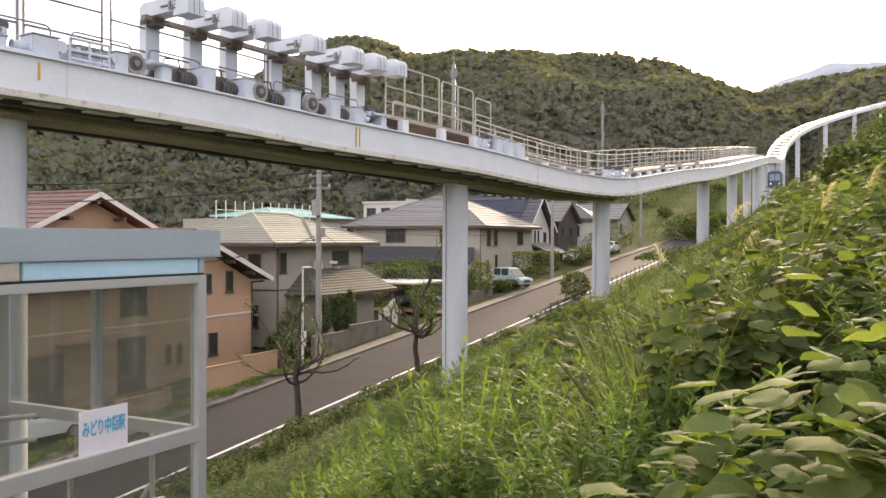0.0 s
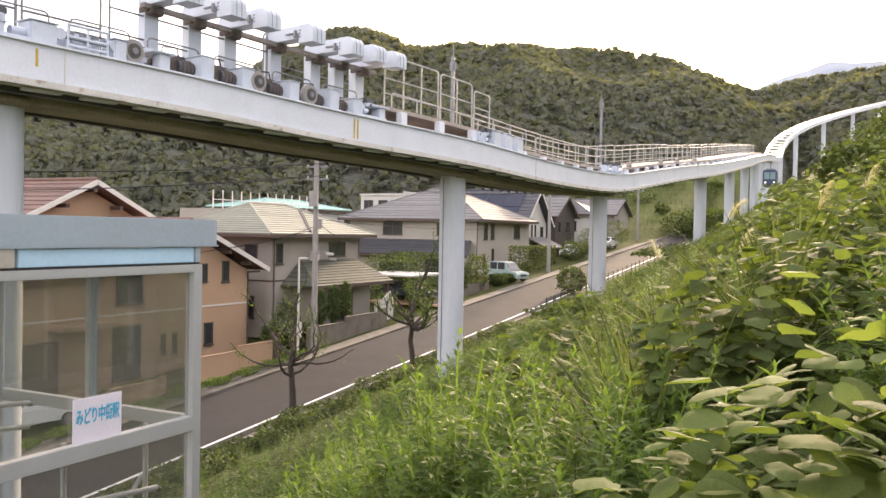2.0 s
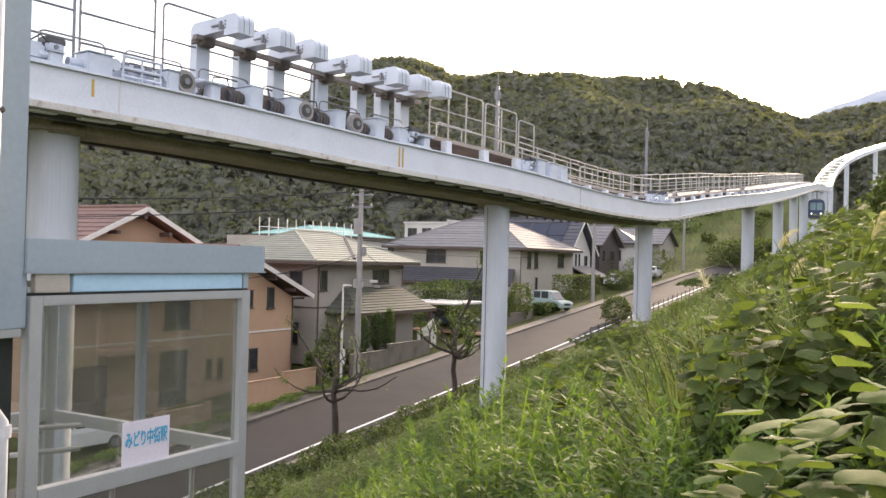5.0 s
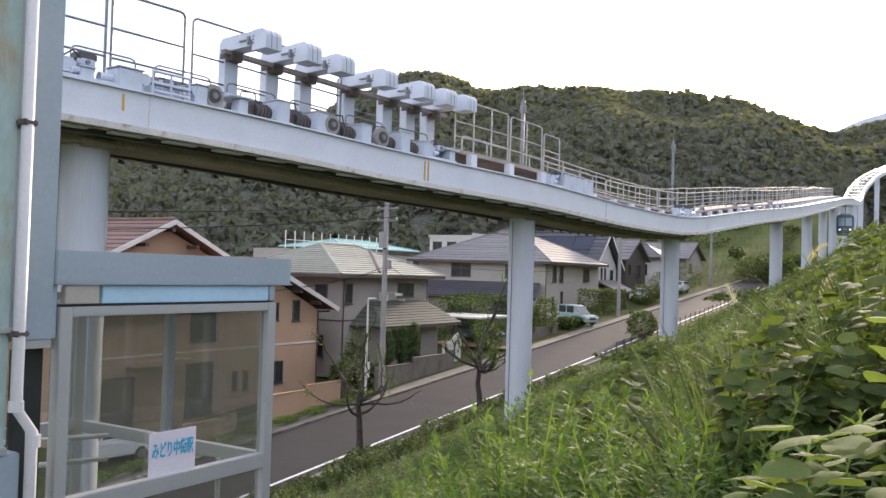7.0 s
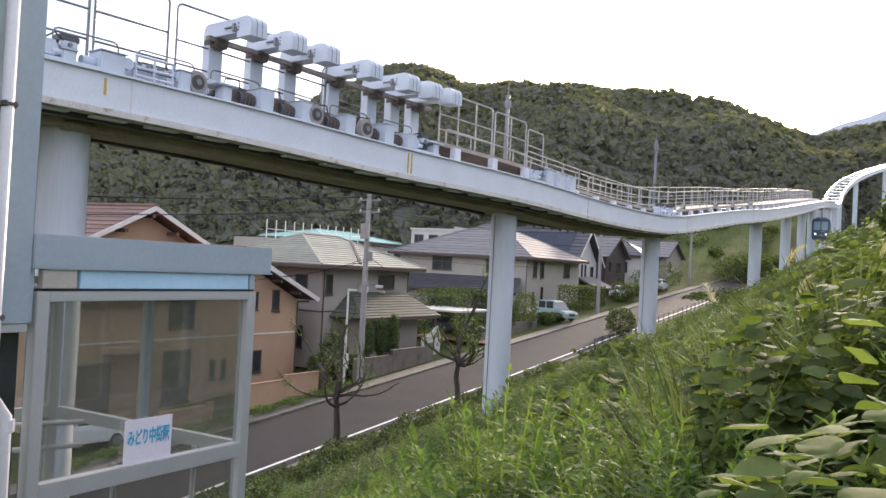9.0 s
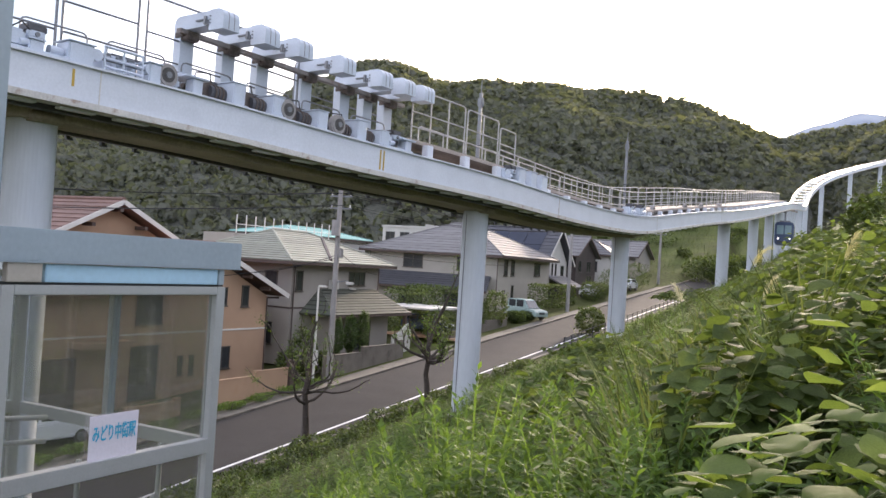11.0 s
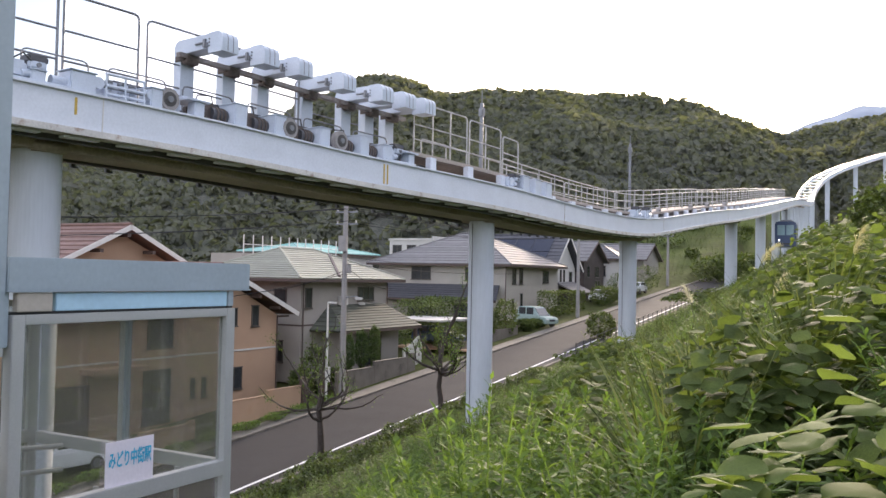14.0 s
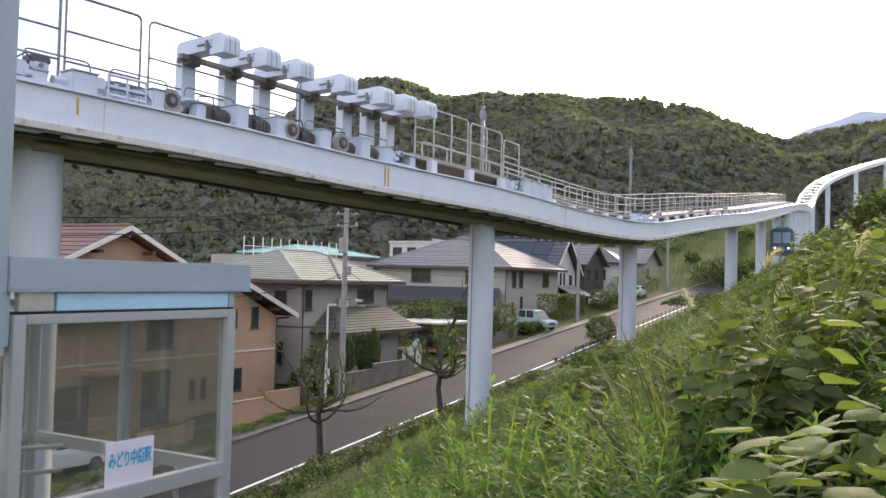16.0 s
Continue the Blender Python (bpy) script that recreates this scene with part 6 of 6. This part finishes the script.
NEAR_ROD = [(-2.15, 4.5, 0.42, 1.50, 110), (-2.70, 4.3, 0.42, 1.30, 95), (-1.90, 5.5, 0.36, 1.15, 60), (-2.80, 5.7, 0.48, 1.15, 70), (-1.12, 3.75, 0.30, 1.15, 75), (-1.45, 3.2, 0.33, 0.92, 75),
            (-0.98, 4.35, 0.25, 1.05, 40), (-3.40, 5.1, 0.46, 1.10, 70), (-2.00, 3.6, 0.40, 0.95, 80), (-1.45, 5.2, 0.25, 0.95, 30), (-0.55, 3.6, 0.22, 0.95, 30), (-2.6, 3.4, 0.4, 0.8, 55), (0.25, 4.6, 0.3, 1.15, 34)]
FAR_ROD = [(-3.60, 6.6, 0.6, 1.10, 60), (-4.6, 7.4, 0.7, 0.95, 64), (-5.6, 8.6, 0.8, 0.90, 64), (-4.4, 9.2, 0.8, 0.95, 54), (-3.6, 9.9, 0.6, 0.9, 40), (-7.0, 11.0, 1.0, 0.8, 64), (-8.5, 13.5, 1.2, 0.8, 64),
           (-6.2, 14.5, 1.0, 0.85, 54), (-2.0, 8.0, 0.5, 1.0, 40), (-1.2, 9.6, 0.6, 1.0, 44), (-5.0, 11.0, 0.7, 0.8, 44), (-10.5, 17.5, 1.4, 0.75, 64), (-8.0, 18.5, 1.3, 0.8, 60), (-3.2, 15.5, 1.0, 0.9, 50),
           (-12.6, 22.5, 1.6, 0.8, 70), (-10.4, 25.5, 1.5, 0.8, 64), (-1.6, 18.0, 1.2, 0.9, 54), (-12.2, 27.0, 0.9, 1.1, 54), (-12.0, 30.0, 1.4, 0.9, 54), (-5.0, 20.5, 1.2, 0.8, 50), (-14.6, 26.6, 0.8, 0.8, 40)]
stuff("goldenrod_thicket", [goldenrod(NEAR_ROD, 66, 0.112), goldenrod(FAR_ROD, 40, 0.135)], M_LEAF, "bright green upright feathery weeds in dense clumps", "weeds")
stuff("bank_weeds", [weeds(1200, -17.5, -2.0, 9, 34, 0.30, 0.75, 24, 0.17),
                     weeds(1200, -18.5, 1.0, 30, 62, 0.3, 0.7, 14, 0.28)], M_LEAF, "mixed green weeds over the lower bank", "weeds")
stuff("undergrowth", [weeds(1600, -6.0, 1.2, 1.9, 11, 0.30, 0.65, 26, 0.15), weeds(1500, -17.5, -4.0, 10, 36, 0.25, 0.7, 20, 0.19), weeds(500, -20.6, -17, 14, 36, 0.12, 0.3, 14, 0.16), weeds(900, -19.0, -2.0, 34, 62, 0.25, 0.6, 12, 0.28)],
      M_HEDGE, "darker leafy undergrowth across the bank", "undergrowth")


def grass(count, x0, x1, y0, y1, h0, h1, clump, keep=None):
    cx, cy = rng.uniform(x0, x1, count), rng.uniform(y0, y1, count)
    if keep is not None:
        k = keep(cx, cy)
        cx, cy = cx[k], cy[k]
    x = (cx[:, None] + rng.normal(0, 0.16, (len(cx), clump))).ravel()
    y = (cy[:, None] + rng.normal(0, 0.16, (len(cx), clump))).ravel()
    ok = free(x, y)
    x, y = x[ok], y[ok]
    n = len(x)
    out = []
    for k, bend in enumerate((0.25, 0.55, 0.85)):
        i = np.arange(k, n, 3)
        h = rng.uniform(h0, h1, len(i))
        out.append(scatter(blade(bend, 5 if h1 > 0.6 else 3), np.stack([x[i], y[i], z_ground(x[i], y[i]) - 0.02], 1), rng.uniform(0, 6.3, len(i)), rng.uniform(-0.3, 0.15, len(i)), rng.uniform(-0.2, 0.2, len(i)), h))
    return merged(out)


def susuki(clumps):
    """Fountains of long arching blades; each clump is (x, y, blade length, blades)."""
    out = []
    for x, y, h, n in clumps:
        z = zg(x, y)
        for bend in (0.2, 0.4, 0.7):
            m = n // 3
            at = np.stack([x + rng.normal(0, 0.06, m), y + rng.normal(0, 0.06, m), np.full(m, z - 0.02)], 1)
            out.append(scatter(blade(bend, 7, 0.0095), at, rng.uniform(0, 6.28, m), -np.abs(rng.normal(0.05, 0.15, m)), rng.uniform(-0.15, 0.15, m), h * rng.uniform(0.65, 1.1, m)))
    return merged(out)


CLUMPS = [(-1.02, 4.60, 1.50, 66), (-1.22, 5.05, 1.40, 60), (-0.62, 6.3, 1.65, 60), (-1.15, 6.9, 1.5, 60), (-0.7, 7.6, 1.6, 60), (-1.7, 7.3, 1.3, 54), (-1.55, 8.8, 1.5, 54), (-2.1, 9.6, 1.4, 54), (0.35, 7.8, 1.6, 54),
          (0.3, 9.4, 1.5, 54), (-0.9, 10.2, 1.5, 54), (-3.5, 7.4, 1.2, 45), (-2.6, 10.9, 1.2, 45), (-3.8, 13.0, 1.3, 45), (-2.2, 14.0, 1.4, 48), (-6.6, 12.4, 1.1, 42), (-5.2, 15.6, 1.2, 42), (-3.3, 17.5, 1.4, 45), (0.2, 12.5, 1.5, 48)]
CLUMPS += [(rng.uniform(-12, 1), rng.uniform(15, 34), rng.uniform(0.9, 1.4), 33) for _ in range(44)]
stuff("long_grass", [susuki(CLUMPS)], M_GRASS, "long arching grass blades in fountains among the weeds", "grass")
stuff("short_grass", [grass(1500, -21.7, -6.5, 12, 40, 0.15, 0.40, 7), grass(1400, -21.7, 1.0, 36, 75, 0.2, 0.45, 6),
                      grass(350, -29.0, -28.25, 18, 80, 0.10, 0.22, 6), grass(1300, -22.0, -20.2, 14, 70, 0.08, 0.22, 7)], M_GRASS, "short yellowish grass on the bank and verges", "grass")
stuff("meadow_grass", [grass(2200, -14, 9.0, 62, 150, 0.5, 1.1, 4), grass(2600, -72, -17, 128, 215, 0.7, 1.5, 4)], M_GRASS, "pale green meadow grass on the far slope", "grass")

def vine_leaves(n, c, r, size, shell=(0.72, 1.08)):
    d = rng.standard_normal((n, 3))
    d[:, 2] = np.abs(d[:, 2]) * 0.9 + rng.uniform(-0.15, 0.1, n)
    d /= np.linalg.norm(d, axis=1)[:, None]
    k = rng.uniform(*shell, n)[:, None]
    lump = 1 + 0.16 * np.sin(d[:, :1] * 7 + c[0] * 5) * np.cos(d[:, 1:2] * 6 + c[1])
    p = np.array(c) + d * np.array(r) * k * lump
    p[:, 2] = np.maximum(p[:, 2], z_ground(p[:, 0], p[:, 1]) + 0.06)
    yaw = np.arctan2(-d[:, 0], d[:, 1]) + rng.normal(0, 0.9, n)
    tilt = -rng.uniform(0.10, 0.85, n) * (1 - d[:, 2] * 0.75) + rng.normal(0.06, 0.18, n)
    return p, yaw, tilt, rng.normal(0, 0.28, n), size * rng.uniform(0.65, 1.25, n)


pieces = []
for c, r, n, size in MOUNDS:
    p, yaw, tilt, roll, s = vine_leaves(int(n * 1.5), c, r, size * 0.82)
    ok = free(p[:, 0], p[:, 1])
    for k in range(8):
        i = np.flatnonzero(ok)[k::8]
        pieces.append(scatter(THIN[k], p[i], yaw[i], tilt[i], roll[i], s[i]))
stuff("vine_thicket", pieces, M_KUDZU, "broad-leaved climbing vine in thick green mounds", "vines")


def near_vine(c, r, count, size):
    g = thing("kudzu_vine", (c[0], c[1], zg(c[0], c[1])), "big soft green vine leaves on trailing stems", "vine", "vines beside the path")
    meshes = [raw_mesh("leaf", v, f, M_KUDZU, True) for v, f in BROAD]
    p, yaw, tilt, roll, s = vine_leaves(count, c, r, size, (0.78, 1.06))
    for k in range(count):
        if not free(p[k, 0], p[k, 1]):
            continue
        ob = new("leaf", meshes[k % 8])
        ob.parent = g
        m = Matrix.Translation(Vector(p[k]) - origin(g)) @ Matrix.Rotation(yaw[k], 4, "Z") @ Matrix.Rotation(tilt[k], 4, "X") @ Matrix.Rotation(roll[k], 4, "Y") @ Matrix.Scale(s[k], 4)
        ob.matrix_basis = m
    r2 = random.Random(int(c[0] * 100))
    for k in range(7):
        a, top = r2.uniform(0, 6.28), r2.uniform(0.6, 1.0)
        q = [Vector((c[0] + 0.1 * math.cos(a), c[1] + 0.1 * math.sin(a), zg(c[0], c[1])))]
        for j in range(1, 6):
            u = j / 5
            q.append(Vector((c[0] + math.cos(a) * r[0] * u * 0.95, c[1] + math.sin(a) * r[1] * u * 0.95, zg(c[0], c[1]) + (c[2] + r[2] * 0.8 - zg(c[0], c[1])) * top * math.sin(u * 2.2))))
        part("vine_stem", rods(q, 0.006, 5), M_STEM, g)
    return g


near_vine((-0.16, 2.70, 6.50), (0.44, 0.50, 1.18), 290, 0.135)
near_vine((0.36, 2.95, 6.65), (0.60, 0.60, 1.08), 290, 0.140)
near_vine((-0.55, 2.80, 6.30), (0.40, 0.42, 1.02), 270, 0.135)
near_vine((-1.00, 3.05, 6.05), (0.34, 0.34, 0.78), 150, 0.115)
near_vine((0.10, 3.90, 6.55), (0.70, 0.60, 1.08), 290, 0.130)


def pampas(x, y, h, lean, turn):
    z = zg(x, y)
    g = thing("pampas_plume", (x, y, z), "slender grass stalk with a feathery straw-coloured plume", "pampas grass", "pampas stalks on the bank")
    pts = [Vector((x + math.cos(turn) * lean * u * u, y + math.sin(turn) * lean * u * u, z + h * u * (1 - 0.12 * lean * u))) for u in np.linspace(0, 1, 9)]
    part("stalk", rods(pts, 0.005, 5), M_STEM, g)
    n = 190
    u = rng.uniform(0.0, 1.0, n)
    d = (pts[-1] - pts[-2]).normalized()
    base = np.array(pts[-2])[None] + np.array(d)[None] * (u * 0.42)[:, None] + np.array([0, 0, -0.18])[None] * (u ** 2)[:, None]
    droop = turn - 1.57
    v, f = scatter(blade(0.6, 3, 0.016), base, droop + rng.uniform(-0.9, 0.9, n), rng.uniform(-1.1, 0.1, n), rng.uniform(-0.6, 0.6, n), 0.15 * (1.15 - u * 0.8))
    me = raw_mesh("plume", v - np.array(origin(g)), f, M_PLUME)
    ob = new("plume", me)
    ob.parent = g
    return g


for a in ((-1.38, 8.6, 1.5, 0.25, 0.3), (-0.62, 8.2, 1.55, 0.2, -0.4), (-1.75, 9.2, 2.05, 0.5, -0.2), (-0.3, 9.5, 1.5, 0.2, 0.2), (-2.2, 10.5, 1.6, 0.35, 2.4)):
    pampas(*a)


def shrub(x, y, r, h, n, leaf, material, label, name="shrub", z=None, cone=False, boxy=False):
    z = zg(x, y) if z is None else z
    g = thing(name, (x, y, z), label, name.replace("_", " "))
    d = rng.standard_normal((n, 3))
    d /= np.linalg.norm(d, axis=1)[:, None]
    k = rng.uniform(0.55, 1.05, n) ** 0.5
    lump = 1 + 0.14 * np.sin(d[:, 0] * 6 + x) * np.sin(d[:, 1] * 5 + y) + 0.08 * np.sin(d[:, 2] * 11)
    if boxy:
        d = rng.uniform(-1, 1, (n, 3))
        a = rng.integers(0, 3, n)
        d[np.arange(n), a] = np.sign(d[np.arange(n), a]) * rng.uniform(0.85, 1.0, n)
        k, lump = np.ones(n), np.ones(n)
    p = d * (k * lump)[:, None]
    zz = (p[:, 2] + 1) / 2
    rx, ry = (r, r) if np.isscalar(r) else r
    taper = np.clip(1.25 - zz, 0.05, 1.0) if cone else 1.0
    pts = np.stack([x + p[:, 0] * rx * taper, y + p[:, 1] * ry * taper, z + 0.08 + zz * h], 1)
    v, f = scatter(weed_leaf(), pts, rng.uniform(0, 6.3, n), rng.uniform(-0.9, 1.3, n), rng.uniform(-0.8, 0.8, n), np.stack([leaf * 2.2 * np.ones(n), leaf * rng.uniform(0.7, 1.3, n), leaf * np.ones(n)], 1))
    ob = new("foliage", raw_mesh("foliage", v - np.array((x, y, z)), f, material))
    ob.parent = g
    part("stem", span(bmesh.new(), (x, y, z - 0.1), (x, y, z + h * 0.6), 0.05, 8, 0.02), M_BARK, g)
    return g


for k in range(18):
    y = 20.0 + k * 1.9
    shrub(-21.15 + 0.2 * math.sin(k * 2.1), y, (0.70, 1.15), 0.46 + 0.14 * math.sin(k * 1.7), 800, 0.13, M_HEDGE, "low dark green roadside shrub on the bank edge", "roadside_shrub")
for k, y in enumerate((44.5, 45.95, 47.4)):
    shrub(-30.75, y, 0.40, 2.5 + 0.1 * k, 3600, 0.095, M_CYPRESS, "slim dark conical cypress in a front garden", "cypress", z=z_road(y) + 0.7)
shrub(-22.9, 69.5, (1.15, 1.3), 2.3, 2200, 0.2, M_HEDGE, "round clipped bush beside the street", "round_bush", z=z_road(69.5) - 0.1)
for x, y, r, h in ((-30.6, 67.5, 1.1, 3.1), (-31.5, 65.4, 0.9, 2.2), (-30.3, 71.0, 0.9, 1.0), (-30.0, 73.0, 0.8, 0.8), (-30.8, 57.6, 1.1, 2.0), (-32.0, 66.5, 1.4, 2.6),
                   (-30.8, 43.0, 0.6, 1.2), (-31.2, 41.8, 0.8, 2.8), (-30.9, 39.9, 0.6, 1.7), (-30.6, 93.0, 1.4, 2.2), (-30.6, 96.0, 1.2, 1.8), (-31.4, 104.0, 1.8, 3.0), (-30.6, 110.0, 2.0, 3.4)):
    shrub(x, y, r, h, 1500, 0.18, M_HEDGE, "green garden shrub behind the street wall", "garden_shrub")
for y in (70.6, 73.4, 76.2):
    shrub(-36.6 + 1.2 * (y < 71), y - 9, (1.9, 1.6), 3.1, 2200, 0.2, M_HEDGE, "tall clipped garden hedge beside the carport", "hedge", boxy=True)
shrub(-31.8, 84.0, (0.9, 4.6), 2.3, 3600, 0.2, M_HEDGE, "tall clipped garden hedge beside the driveway", "hedge", boxy=True)
for k in range(9):
    y = 22 + k * 2.2
    shrub(-28.75, y, (0.32, 1.0), 0.38, 500, 0.10, M_LEAF, "low yellow-green verge planting by the kerb", "verge_plant", z=z_road(y) + 0.1)
for k in range(34):
    x, y = -24 - 46 * rng.uniform(), 138 + 75 * rng.uniform()
    shrub(x, y, rng.uniform(1.2, 2.8), rng.uniform(1.2, 3.0), 500, 0.4, M_HEDGE, "dark bush scattered over the far meadow slope", "slope_bush")
for k in range(9):
    y = 17.5 + k * 1.6
    shrub(-19.6 + 0.5 * math.sin(k * 2.6), y, (0.8, 1.0), 0.50 + 0.15 * math.sin(k * 1.3), 700, 0.14, M_HEDGE, "low dark green shrub on the lower bank", "bank_shrub")
for k in range(16):
    x, y = -23 - 6 * rng.uniform(), 128 + 14 * rng.uniform()
    shrub(x + 2, y, 2.2, 3.6, 700, 0.4, M_HEDGE, "green bush at the top of the street", "wild_bush")
for k in range(46):
    x, y = -6 + 22 * rng.uniform(), 165 + 85 * rng.uniform()
    shrub(x, y, 3.0, 5.5, 450, 0.65, M_HEDGE, "dark green tree at the meadow edge", "meadow_tree")
for x, y, r, h in ((-0.6, 27.5, 1.1, 1.7), (1.0, 36, 1.8, 2.4), (0.2, 58, 2.0, 2.6)):
    shrub(x, y, r, h, 2600, 0.17, M_HEDGE, "dark leafy bush on the upper bank", "wild_bush")


def street_tree(x, y, h, seed, leaves, thick=0.07, rise=0.0):
    """A hard-pruned street tree: knobbly trunk, crooked upturned branches, few leaves."""
    r = random.Random(seed)
    z = zg(x, y)
    g = thing("street_tree", (x, y, z), "hard-pruned bare street tree with few leaves", "tree", "street trees on the bank")
    trunk, tips = bmesh.new(), []
    p = Vector((x, y, z - 0.1))
    for k in range(6):
        q = p + Vector((r.uniform(-0.09, 0.09), r.uniform(-0.09, 0.09), h * 0.085))
        span(trunk, p, q + Vector((0, 0, 0.03)), 0.165 - k * 0.010, 10, 0.157 - k * 0.010)
        p = q

    def grow(bm, a, d, length, rad, depth):
        n = 5
        for k in range(n):
            d = (d + Vector((r.uniform(-0.32, 0.32), r.uniform(-0.32, 0.32), r.uniform(-0.16, 0.27) + rise))).normalized()
            b = a + d * length / n
            span(bm, a, b, rad * (1 - 0.11 * k), 6, rad * (1 - 0.11 * (k + 1)))
            if depth and k >= 1 and r.random() < 0.5:
                grow(bm, b, (d + Vector((r.uniform(-1, 1), r.uniform(-1, 1), r.uniform(0.0, 0.6)))).normalized(), length * 0.55, rad * 0.5, depth - 1)
            a = b
            if depth < 2:
                tips.append(a)
    for k in range(9):
        a = k * 0.73 + r.uniform(-0.3, 0.3)
        limbs = bmesh.new()
        grow(limbs, p - Vector((0, 0, r.uniform(0, 0.55) * h * 0.3)), Vector((math.cos(a), math.sin(a), r.uniform(-0.1, 0.35))).normalized(), h * r.uniform(0.30, 0.44), thick, 2)
        part("limb", limbs, M_BARK, g)
    limbs = bmesh.new()
    grow(limbs, p, Vector((0.1, 0, 1)), h * 0.46, thick * 1.15, 2)
    part("trunk", trunk, M_BARK, g)
    part("limb", limbs, M_BARK, g)
    t = np.array([tips[r.randrange(len(tips))] for _ in range(leaves)])
    t = t + rng.normal(0, 0.10, t.shape)
    v, f = scatter(weed_leaf(), t, rng.uniform(0, 6.3, leaves), rng.uniform(-1.0, 0.5, leaves), rng.uniform(-0.5, 0.5, leaves), np.stack([np.full(leaves, 0.22), rng.uniform(0.07, 0.14, leaves), np.full(leaves, 0.1)], 1))
    ob = new("crown", raw_mesh("crown", v - np.array((x, y, z)), f, M_LEAF))
    ob.parent = g
    return g


street_tree(-21.9, 29.9, 5.7, 3, 700, 0.065)
street_tree(-21.9, 40.3, 6.0, 8, 1500, 0.09, 0.12)

motions()
